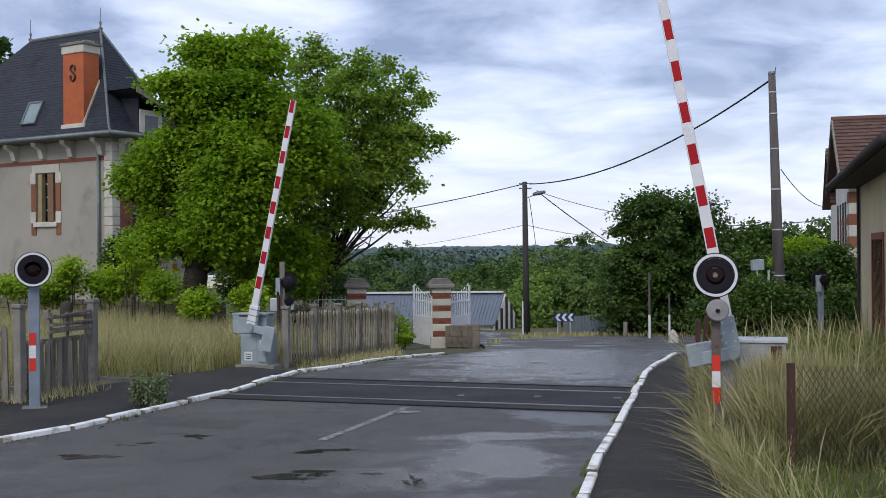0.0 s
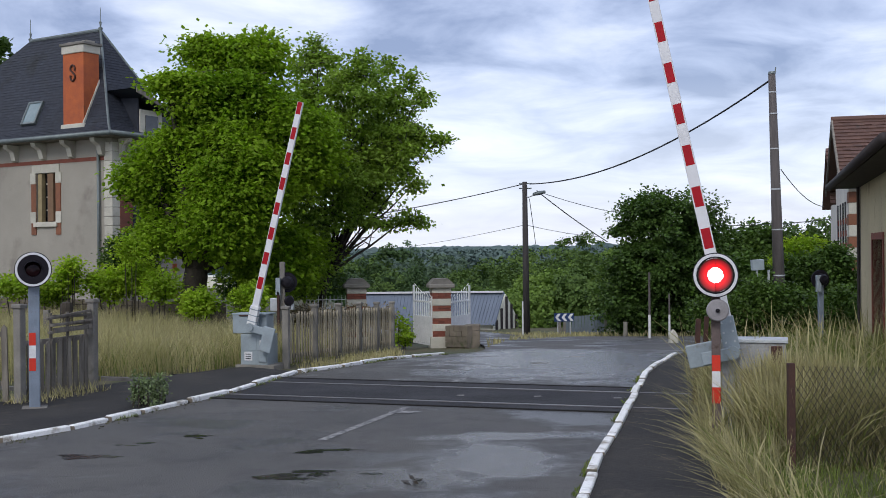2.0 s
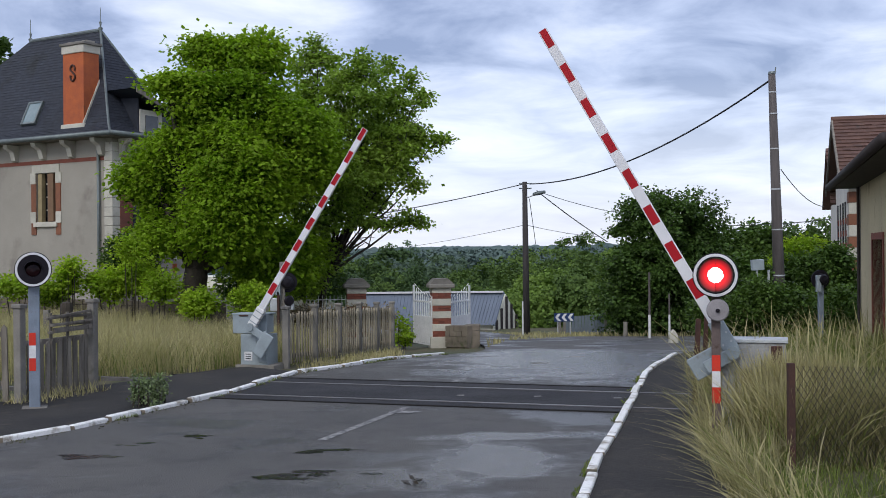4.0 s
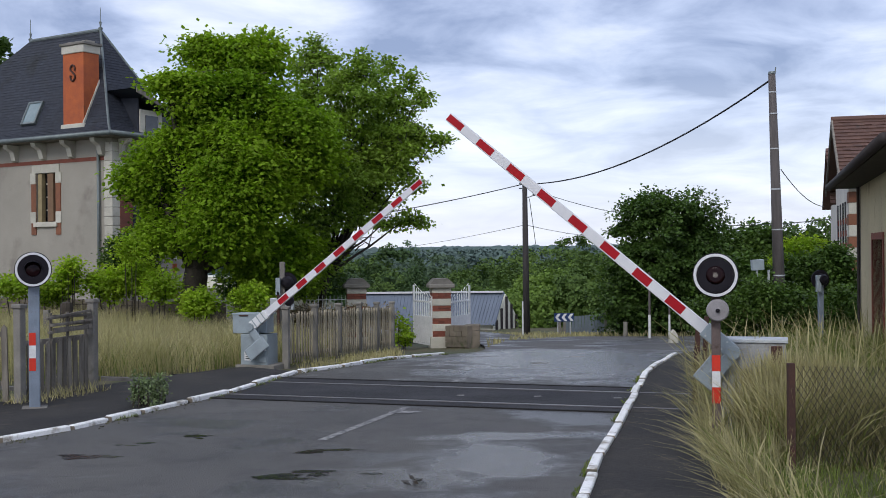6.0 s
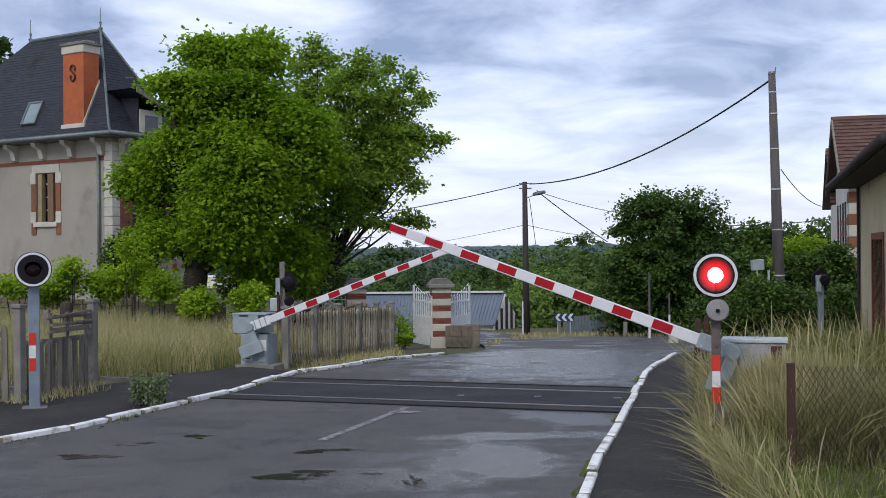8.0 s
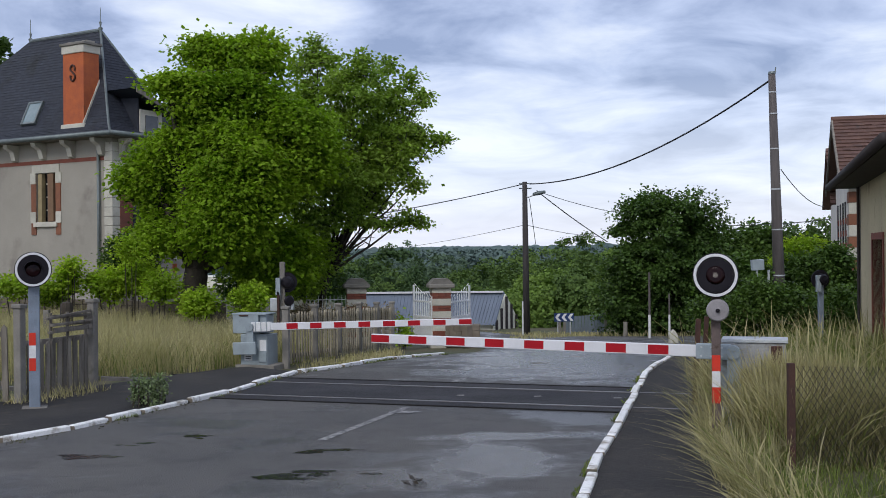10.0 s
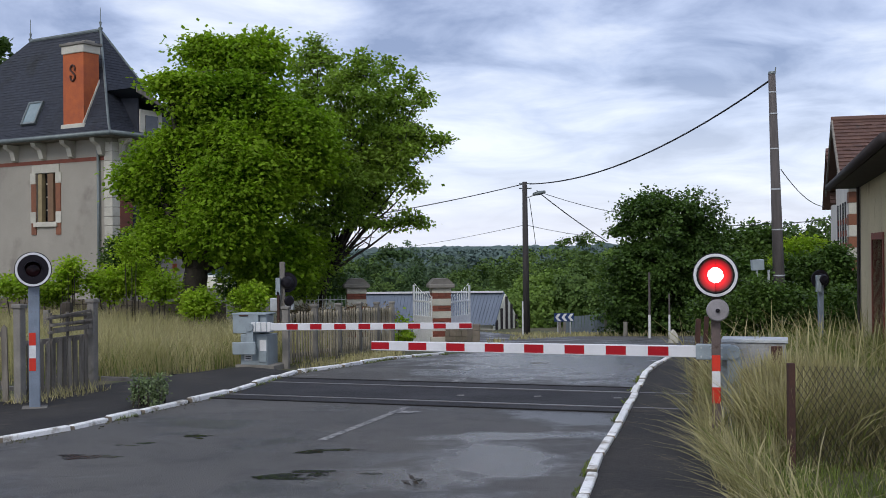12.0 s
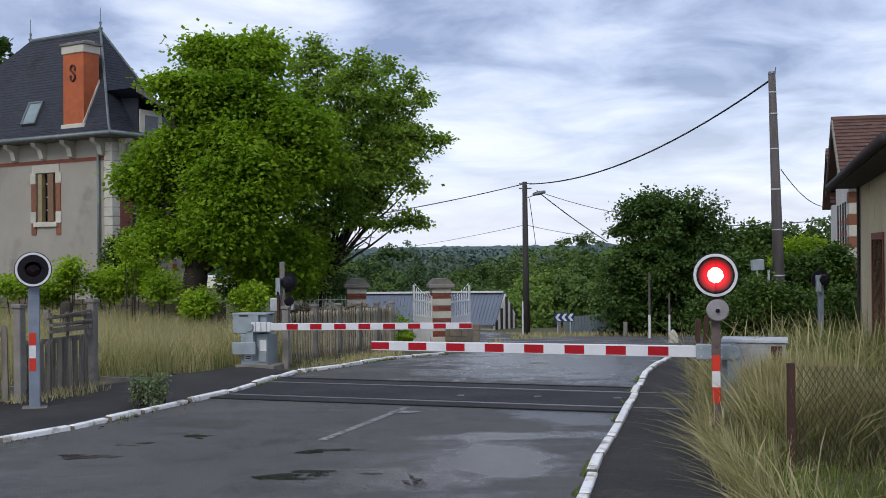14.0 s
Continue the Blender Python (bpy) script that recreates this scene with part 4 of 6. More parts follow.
    # side windows with closed shutters
    for y0 in (0.95,):
        sw = part("window", box(-0.30, -0.24, y0, y0 + 0.8, 2.8, 4.65), M_PANE, t)
        part("shutter", box(-0.02, 0.05, y0 - 0.62, y0 - 0.02, 2.8, 4.65, 0.01), M_SHUT, sw, "brown-red open shutter")
        part("shutter", box(-0.02, 0.05, y0 + 0.82, y0 + 1.42, 2.8, 4.65, 0.01), M_SHUT, sw, "brown-red open shutter")
        part("lintel", box(-0.05, 0.06, y0 - 0.2, y0 + 1.0, 4.66, 4.95, 0.012), M_STONE, sw)
        part("sill", box(-0.05, 0.1, y0 - 0.1, y0 + 0.9, 2.62, 2.79, 0.012), M_STONE, sw)
    # stone quoins at the near corner
    for i in range(18):
        q = 0.62 if i % 2 else 0.42
        part("quoin", box(-0.40, 0.03, -0.03, q, 0.0 + i * 0.34, 0.0 + i * 0.34 + 0.32, 0.012), M_STONE, t)
    part("downpipe", rod((-0.62, -0.10, 0), (-0.62, -0.10, 6.1), 0.055, n=10), M_ZINC, t, "dark zinc downpipe", True)
    # cornice brackets
    for i in range(8):
        x = -0.45 - i * 1.62
        part("bracket", prism([(0.0, 5.60), (0.0, 6.24), (-0.55, 6.24), (-0.50, 6.10), (-0.26, 5.98), (-0.16, 5.66)], -0.12, 0.12, None,
             Matrix.Translation((x, 0, 0)) @ pose(0, 0, 0, 0, 0, 90)), M_STONE, t, "carved bracket")
    for i in range(2):
        part("bracket", prism([(0.0, 5.60), (0.0, 6.24), (0.55, 6.24), (0.50, 6.10), (0.22, 5.98), (0.12, 5.70)], 0.3 + i * 1.5, 0.46 + i * 1.5), M_STONE, t, "carved bracket")
    part("soffit", box(-L - 0.6, 0.65, -0.65, D + 0.6, E, E + 0.06), M_WOODG, t)
    part("gutter", rod((-L - 0.6, -0.70, E + 0.10), (0.70, -0.70, E + 0.10), 0.09, n=10), M_ZINC, t, "grey-green zinc gutter", True)
    part("gutter", rod((0.70, -0.70, E + 0.10), (0.70, D + 0.6, E + 0.10), 0.09, n=10), M_ZINC, t, "grey-green zinc gutter", True)
    # steep hipped roof
    z0, z1 = E + 0.08, 10.66
    rx0, rx1, ry = -6.35, -2.25, 1.5
    A, B, C, Dd = (-L - 0.6, -0.65, z0), (0.65, -0.65, z0), (0.65, D + 0.6, z0), (-L - 0.6, D + 0.6, z0)
    R0, R1 = (rx0, ry, z1), (rx1, ry, z1)
    def kink(p, q, k, inn):    # the eaves flare out at the foot
        p, q = Vector(p), Vector(q)
        v = p.lerp(q, k)
        v.z -= 0.32
        return v
    a, b, c, d = kink(A, R0, 0.16, 0), kink(B, R1, 0.16, 0), kink(C, R1, 0.16, 0), kink(Dd, R0, 0.16, 0)
    roof = thing("roof", Matrix.Identity(4), "steep blue-grey slate roof", "")
    roof.parent = t
    for k, (p0, p1, p2, p3, nr, nc) in enumerate(((A, B, b, a, 6, 66), (a, b, R1, R0, 34, 60), (B, C, c, b, 6, 34), (b, c, R1, R1, 34, 30), (C, Dd, d, c, 4, 10),
                                                  (c, d, R0, R1, 10, 10), (Dd, A, a, d, 6, 30), (d, a, R0, R0, 20, 20))):
        part("slate_slope", roof_face(bmesh.new(), p0, p1, p2, p3, nr, nc, 0.014, k), M_SLATE, roof)
    part("ridge_cap", rod(R0, R1, 0.08, n=8), M_ZINC, roof)
    for p, q in ((b, R1), (c, R1), (B, b)):
        part("hip_cap", rod(p, q, 0.05, n=6), M_ZINC, roof)
    for p in (R0, R1):
        part("finial", lathe([(0.07, 0.0), (0.09, 0.08), (0.03, 0.14), (0.05, 0.3), (0.015, 0.36), (0.012, 0.85), (0.0, 0.9)], 10, Matrix.Translation(p)), M_ZINC, roof, "slender zinc finial")
    # chimney
    ch = part("chimney", box(-2.28, -1.16, -0.27, 0.45, 6.55, 9.45, 0.01), M_BRICK, t, "tall orange brick chimney with an iron tie")
    part("chimney_foot", box(-2.36, -1.08, -0.33, 0.2, 6.55, 6.84, 0.02), M_STONE, ch, "pale flashing at the chimney's foot")
    part("flashing", prism([(-0.33, 6.66), (-0.33, 6.84), (0.45, 8.52), (0.45, 8.36)], 1.12, 1.17, None, pose(0, 0, 0, 0, 0, 90)), M_STONE, ch, "pale flashing")
    part("chimney_cap", box(-2.32, -1.12, -0.31, 0.50, 9.45, 9.74, 0.02), M_STONE, ch, "pale stone chimney cap")
    part("chimney_top", box(-2.38, -1.06, -0.36, 0.55, 9.74, 9.84, 0.02), M_CONC, ch)
    for i in range(3):
        part("chimney_pot", box(-2.26 + i * 0.40, -1.98 + i * 0.40, -0.1, 0.3, 9.84, 9.93, 0.02), M_CONC, ch)
    cu = bpy.data.curves.new("tie_iron", "CURVE")
    cu.dimensions, cu.bevel_depth = "3D", 0.035
    sp = cu.splines.new("POLY")
    N = 22
    sp.points.add(N)
    for i in range(N + 1):
        k = i / N
        ang = (-0.15 + 1.35 * (k * 2 if k < 0.5 else 2 - k * 2)) * math.pi
        if k < 0.5:
            x, z = 0.12 * math.cos(ang), 0.12 + 0.12 * math.sin(ang)
        else:
            x, z = -0.12 * math.cos(ang), -0.12 - 0.12 * math.sin(ang)
        sp.points[i].co = (-1.72 + x, -0.30, 8.72 + z * 1.2, 1)
    cu.materials.append(M_RUST)
    ti = new("tie_iron", cu)
    ti.parent = ch
    # skylight in the front slope
    n = (Vector(b) - Vector(a)).cross(Vector(R0) - Vector(a)).normalized()
    up = (Vector(R0).lerp(Vector(R1), 0.5) - Vector(a).lerp(Vector(b), 0.5))
    slope = math.degrees(math.atan2(up.z, up.y))
    fz = 7.42
    fy = a.y + (fz - a.z) / up.z * up.y
    sk = thing("skylight", Matrix.Translation((-4.32, fy, fz)) @ pose(0, 0, 0, slope, 0, 0), "", "")
    sk.parent = t
    part("pane", box(-0.33, 0.33, -0.42, 0.42, 0.05, 0.09), M_SKYL, sk, "grey-green skylight pane")
    for x0, x1, y0, y1 in ((-0.42, -0.33, -0.5, 0.5), (0.33, 0.42, -0.5, 0.5), (-0.33, 0.33, -0.5, -0.42), (-0.33, 0.33, 0.42, 0.5)):
        part("frame", box(x0, x1, y0, y1, -0.02, 0.12, 0.01), M_ZINC, sk)
    # dormer on the side slope, its roof falling to the back
    dm = part("dormer", box(-1.2, 0.45, 0.95, 2.05, 6.3, 7.35), M_STONE, t, "pale dormer with a dark slate roof")
    part("dormer_window", box(0.44, 0.48, 1.2, 1.8, 6.5, 7.15), M_PANE, dm)
    part("dormer_roof", roof_face(bmesh.new(), (0.95, 2.5, 7.25), (-1.8, 2.5, 7.25), (-1.8, 0.35, 8.05), (0.95, 0.35, 8.05), 12, 14, 0.02, 8), M_SLATE, dm)
    part("dormer_barge", prism([(2.5, 7.12), (2.5, 7.25), (0.35, 8.05), (0.35, 7.88)], -0.95, -0.89, None, pose(0, 0, 0, 0, 0, 90)), M_WOODG, dm)
    part("dormer_cheek", prism([(-1.6, 6.3), (0.4, 6.3), (0.4, 7.75), (-1.6, 7.9)], 0.88, 0.95), M_SLATE, dm)
    # lower rear range, brick and stone at its corner
    part("wing", box(-6, -0.35, 2.95, 4.5, -0.3, 5.5), M_RENDER, t)
    for i in range(14):
        part("wing_quoin", box(-0.75, -0.30, 4.1, 4.54, i * 0.39, i * 0.39 + 0.38, 0.01), M_STONE if i % 2 else M_BRICKB, t)
    for i in range(9):
        part("wing_quoin", box(-0.36, -0.30, 3.2, 3.5, i * 0.5 + 0.3, i * 0.5 + 0.62, 0.01), M_STONE if i % 2 else M_BRICK, t)
    part("wing_roof", roof_face(bmesh.new(), (0.0, 2.95, 5.55), (0.0, 4.8, 5.55), (-2.5, 4.8, 7.6), (-2.5, 2.95, 7.6), 14, 12, 0.03, 9), M_SLATE, t)
    part("wing_chimney", box(-0.9, -0.5, 3.6, 4.0, 6.0, 7.75, 0.02), M_CONC, t)
    part("aerial", rod((-0.8, 2.9, 6.4), (-0.8, 2.9, 8.75), 0.02, n=6), M_GALV, t)
    part("aerial_boom", rod((-1.5, 2.9, 8.7), (0.4, 2.9, 8.7), 0.02, n=6), M_GALV, t)


build_villa()


# ---- fences, walls and gate ----
def picket_fence(p, q, h, n, posts, label, material, width=0.07, seed=1, rails=(0.25, 0.86), post_h=1.1, thick=0.014, last=True, grow=0.0):
    """A run of pickets on two rails between posts, from p to q."""
    rnd = random.Random(seed)
    p, q = Vector((*p, 0)), Vector((*q, 0))
    d = q - p
    ang = math.degrees(math.atan2(d.y, d.x))
    t = thing("picket_fence", pose(p.x, p.y, gz(p.x, p.y), 0, 0, ang), label, "fence", "fences along the track")
    ln = d.length
    def at(s):
        c = p + d * (s / ln)
        return gz(c.x, c.y) - gz(p.x, p.y)
    def tall(s):
        return h + grow * s / ln
    slope = math.degrees(math.atan2(at(ln) - at(0), ln))
    for s in [ln * i / posts for i in range(posts + (1 if last else 0))]:
        z = at(s)
        po = part("post", box(s - 0.06, s + 0.06, -0.06, 0.06, z - 0.2, z + post_h * tall(s), 0.012), M_CONC, t, "concrete post")
        part("post_cap", box(s - 0.08, s + 0.08, -0.08, 0.08, z + post_h * tall(s), z + post_h * tall(s) + 0.06, 0.015), M_CONC, po)
    nseg = posts
    for k in range(nseg):
        s0, s1 = ln * k / posts + 0.08, ln * (k + 1) / posts - 0.08
        for r in rails:
            zc = (at(s0) + at(s1)) / 2 + r * tall((s0 + s1) / 2)
            m = Matrix.Translation(((s0 + s1) / 2, 0.03, zc)) @ pose(0, 0, 0, 0, -slope, 0)
            part("rail", box(-(s1 - s0) / 2, (s1 - s0) / 2, -0.02, 0.02, -0.04, 0.04, 0.006, None, m), material, t)
    for i in range(n):
        s = ln * (i + 0.5) / n
        if min(abs(s - ln * k / posts) for k in range(posts + (1 if last else 0))) < 0.10:
            continue
        z = at(s)
        hh = tall(s) * rnd.uniform(0.95, 1.0)
        w = width * rnd.uniform(0.42, 0.55)
        m = Matrix.Translation((s, -0.012, z)) @ pose(0, 0, 0, rnd.uniform(-1, 1), rnd.uniform(-1.6, 1.6), 0)
        bm = prism([(-w, 0.03), (w, 0.03), (w, hh - 0.05), (0.0, hh), (-w, hh - 0.05)], -thick, thick, None, m)
        part("picket", bm, material, t)
    return t


picket_fence((-2.92, 20.3), (-1.42, 30.2), 1.00, 54, 5, "weathered pale picket fence running down beside the road", M_WOODY, 0.046, 3, rails=(0.16, 0.90), post_h=1.05, thick=0.012, grow=0.18)
picket_fence((-5.90, 15.25), (-5.38, 16.80), 0.86, 13, 1, "grey weathered picket fence with concrete posts", M_WOODG, 0.085, 4, rails=(0.16, 0.95), post_h=1.54)
picket_fence((-9.4, 15.6), (-6.02, 15.22), 1.12, 28, 2, "grey weathered picket fence beside the signal", M_WOODG, 0.075, 5, post_h=1.18, last=False)
# broken upper panel of the short fence
def build_broken_panel():
    ang = math.degrees(math.atan2(1.55, 0.52))
    t = thing("broken_panel", pose(-5.88, 15.30, 0, 0, 0, ang), "collapsed grey wooden trellis slats above the fence", "fence panel")
    rnd = random.Random(9)
    for i in range(8):
        z = 0.90 + 0.042 * i
        part("slat", box(0.45 + rnd.uniform(0, 0.2), 1.5, -0.02, 0.02, -0.018, 0.018, 0.004, None, Matrix.Translation((0, rnd.uniform(-0.04, 0.04), z)) @ pose(0, 0, 0, 0, rnd.uniform(-5, 4), 0)), M_WOODG, t)
    for x in (0.62, 1.0, 1.42):
        part("upright", box(x - 0.025, x + 0.025, 0.0, 0.03, 0.78, 1.22, 0.004), M_WOODG, t)


build_broken_panel()


def build_dry_hedge():
    """A tangle of dead creeper along the garden side of the fence."""
    lobes = [((-4.25 + 0.42 * i, 30.6 + 0.05 * i, gz(-4.25 + 0.42 * i, 30.6) + 0.85), (0.34, 0.26, 0.42)) for i in range(7)]
    t = thing("dry_hedge", Matrix.Identity(4), "tangle of dry brown creeper behind the picket fence", "hedge")
    p, u, a, b = sprays(lobes, 120, 71, 22, 0.5, 0.08, 0.2)
    twig_mesh("twig_growth", a, b, 0.010, t, 0.2)
    leaf_mesh("foliage", p, u, 0.06, M_DEAD, t, seed=71, per=1, spread_r=0.05)
    bm = bmesh.new()
    for c, _ in lobes:
        rod((c[0], c[1], gz(c[0], c[1]) - 0.1), (c[0] + 0.1, c[1], c[2]), 0.02, 0.012, 6, bm)
    part("stem", bm, M_BARK, t)


build_dry_hedge()


def build_gate():
    for (x, y, h, label) in ((-2.57, 32.3, 2.02, "brick and stone gate pier with a stone cap"), (-0.09, 32.3, 2.0, "brick and stone gate pier beside the open gate")):
        t = thing("gate_pier", pose(x, y, gz(x, y), 0, 0, 8), label, "gate pier", "gate piers")
        z, k = -0.1, 0
        part("base_stone", box(-0.33, 0.33, -0.33, 0.33, -0.15, 0.30, 0.02), M_STONE, t)
        z = 0.30
        while z < h - 0.45:
            hh = 0.17 if k % 2 == 0 else 0.20
            if k % 2:
                part("stone_course", box(-0.285, 0.285, -0.285, 0.285, z, z + hh, 0.012), M_STONE, t)
            else:
                for c in range(2):
                    for bx in range(3):
                        part("brick", box(-0.275 + bx * 0.185, -0.275 + bx * 0.185 + 0.18, -0.275, 0.275, z + c * 0.085 + 0.004, z + c * 0.085 + 0.081), M_BRICKD, t)
            z, k = z + hh, k + 1
        part("neck", box(-0.29, 0.29, -0.29, 0.29, z, h - 0.28, 0.012), M_STONE, t)
        part("cap", box(-0.38, 0.38, -0.38, 0.38, h - 0.28, h - 0.16, 0.03), M_CONC, t, "weathered stone cap")
        part("cap_top", prism([(-0.36, h - 0.16), (0.36, h - 0.16), (0.2, h), (-0.2, h)], -0.30, 0.30), M_CONC, t)
    # open iron gate leaf, seen obliquely
    def leaf(x, y, turn, w, label):
        g = thing("iron_gate", pose(x, y, gz(x, y) + 0.02, 0, 0, turn), label, "gate", "gate leaves")
        f = part("gate_frame", box(0, 0.05, -0.02, 0.02, 0.0, 1.45), M_WGATE, g)
        part("stile", box(w - 0.05, w, -0.02, 0.02, 0.0, 1.75), M_WGATE, g)
        part("lower_panel", box(0.05, w - 0.05, -0.012, 0.012, 0.06, 0.80), M_WGATE, g, "sheet metal panel")
        for z in (0.0, 0.80, 1.25):
            part("rail", box(0.05, w - 0.05, -0.018, 0.018, z, z + 0.05), M_WGATE, g)
        for i in range(9):
            xx = 0.10 + i * (w - 0.2) / 8
            part("bar", rod((xx, 0, 0.8), (xx, 0, 1.40 + 0.35 * (i / 8) ** 2), 0.020, 0.014, 6), M_WGATE, g)
        for i in range(6):
            a = i / 5
            part("scroll", rod((0.08 + a * (w - 0.3), 0, 1.42 + 0.3 * a * a), (0.20 + a * (w - 0.3), 0, 1.50 + 0.3 * a * a), 0.014, 0.010, 6), M_WGATE, g)
    leaf(-0.32, 32.0, 116, 1.35, "white iron gate leaf standing open, sheet panel below")
    leaf(0.16, 32.6, 64, 1.5, "white iron gate leaf folded back behind the pier")
    # low rubble walls
    def low_wall(p, q, h, th, label):
        p, q = Vector((*p, 0)), Vector((*q, 0))
        d = q - p
        t = thing("low_wall", pose(p.x, p.y, gz(p.x, p.y), 0, 0, math.degrees(math.atan2(d.y, d.x))), label, "wall", "garden walls")
        drop = gz(q.x, q.y) - gz(p.x, p.y)
        ln, rnd = d.length, random.Random(round(ln_seed(p)))
        part("core", box(0, ln, -th / 2 + 0.03, th / 2 - 0.03, -0.6 + min(0, drop), h - 0.05 + min(0, drop)), M_RUBBLE, t)
        s = 0.0
        rows = max(1, int(h / 0.13))
        for r in range(rows):
            s = 0.0
            while s < ln - 0.05:
                w = min(rnd.uniform(0.16, 0.42), ln - s)
                z = drop * s / ln + r * h / rows
                part("stone", box(s + 0.006, s + w - 0.006, -th / 2 - rnd.uniform(0, 0.02), th / 2, z + 0.006, z + h / rows - 0.006, 0.0), M_RUBBLE, t)
                s += w
        return t
    def ln_seed(p):
        return abs(p.x * 13 + p.y * 7) + 1
    low_wall((-4.65, 33.0), (-2.87, 32.5), 0.98, 0.3, "low rubble garden wall under iron railings")
    low_wall((0.19, 32.0), (0.82, 31.4), 0.62, 0.4, "low rubble wall ending at the road's bend")
    low_wall((0.82, 31.4), (1.00, 37.0), 0.62, 0.4, "low rubble wall along the side road")
    low_wall((-13.5, 29.5), (-6.15, 31.0), 0.95, 0.35, "grey rubble garden wall before the villa")
    # railings on the wall
    x0, x1 = -4.14, -2.86
    t = thing("railing", pose(x0, 32.75, gz(x0, 32.75) + 0.96, 0, 0, 0), "pale iron railings on the garden wall", "railing")
    for z in (0.10, 0.36):
        part("rail", box(0, x1 - x0, -0.012, 0.012, z, z + 0.03), M_WGATE, t)
    for i in range(11):
        x = (i + 0.5) * (x1 - x0) / 11
        part("bar", rod((x, 0, 0), (x, 0, 0.50), 0.014, 0.008, 6), M_WGATE, t)


build_gate()


# ---- poles and cables ----
def build_poles():
    a = Vector((3.78, 50.00, -1.77))
    a.z = gz(a.x, a.y)
    ta = 5.13
    t = thing("utility_pole", pose(a.x, a.y, a.z), "dark timber utility pole with a street lamp", "utility pole", "utility poles")
    part("shaft", rod((0, 0, -0.3), (-0.03, 0, ta - a.z), 0.17, 0.11, 14), M_POLED, t, "", True)
    part("white_mark", box(-0.21, -0.15, -0.18, -0.12, 0.0, 1.6), M_PLATE, t, "white conduit cover")
    part("lamp_arm", rod((0, 0, ta - a.z - 0.75), (0.55, -0.1, ta - a.z - 0.55), 0.03, 0.025, 8), M_GALV, t)
    part("lamp_head", lathe([(0.0, -0.32), (0.07, -0.28), (0.10, 0.0), (0.06, 0.28), (0.0, 0.30)], 14, Matrix.Translation((0.62, -0.1, ta - a.z - 0.52)) @ pose(0, 0, 0, 0, 78, 0)), M_ZINC, t, "grey street lamp head", True)
    for z in (0.08, 0.3):
        part("insulator", rod((-0.28, 0, ta - a.z - z), (0.28, 0, ta - a.z - z), 0.03, n=8), M_ZINC, t)
    b = Vector((10.16, 33.00, 0.84))
    b.z = gz(b.x, b.y)
    tb = Vector((9.94, 33.00, 7.30))
    t = thing("utility_pole", pose(b.x, b.y, b.z), "tall grey timber utility pole with metal bands", "utility pole", "utility poles")
    top = tb - b
    part("shaft", rod((0.0, 0, -0.4), top, 0.20, 0.105, 16), M_POLE, t, "", True)
    part("pole_cap", rod(top - Vector((0, 0, 0.02)), top + Vector((0, 0, 0.05)), 0.12, 0.10, 14), M_ZINC, t)
    for k in (0.25, 0.42, 0.57, 0.72, 0.85, 0.93):
        r = 0.20 + (0.105 - 0.20) * k + 0.006
        c = top * k
        part("band", rod(c - Vector((0, 0, 0.02)), c + Vector((0, 0, 0.02)), r, n=16), M_GALV, t, "metal band")
    part("top_pin", rod(top + Vector((0.1, 0, 0)), top + Vector((0.12, 0, 0.18)), 0.02, n=6), M_ZINC, t)
    cable("overhead_cable", sag((9.87, 33.00, 7.08), (3.99, 50.00, 5.03), 0.74), 0.028, "thick black overhead cable slung between two poles")
    cable("overhead_cable", sag((3.69, 50.00, 5.03), (-5.30, 46.00, 3.21), 0.12), 0.022, "black overhead cable running towards the villa")
    cable("service_cable", sag((4.43, 50.00, 4.66), (10.11, 62.00, 4.03), 0.1), 0.014, "thin grey overhead cable behind the tree")
    cable("service_cable", sag((4.30, 50.00, 4.72), (8.40, 56.00, 2.40), 0.08), 0.024, "black overhead cable dropping behind the tree")
    cable("service_cable", sag((3.96, 50.00, 4.36), (4.23, 50.00, 2.29), 0.0, 3), 0.016, "thin black stay wire beside the pole")
    cable("service_cable", sag((10.19, 33.00, 4.41), (15.30, 44.00, 3.67), 0.25), 0.014, "thin cable from pole to the gabled house")
    cable("service_cable", sag((15.04, 60.00, 3.27), (15.61, 44.00, 3.17), 0.10), 0.020, "thin black cable to the gabled house")
    cable("service_cable", sag((3.77, 50.00, 3.17), (-3.90, 90.00, 2.18), 0.1), 0.012, "thin grey telephone wire")
    cable("service_cable", sag((3.77, 50.00, 3.17), (10.32, 70.00, 2.77), 0.1), 0.012, "thin grey telephone wire")


build_poles()


# ---- buildings on the other side ----
ROAD = math.degrees(math.atan2(0.28, 0.96))


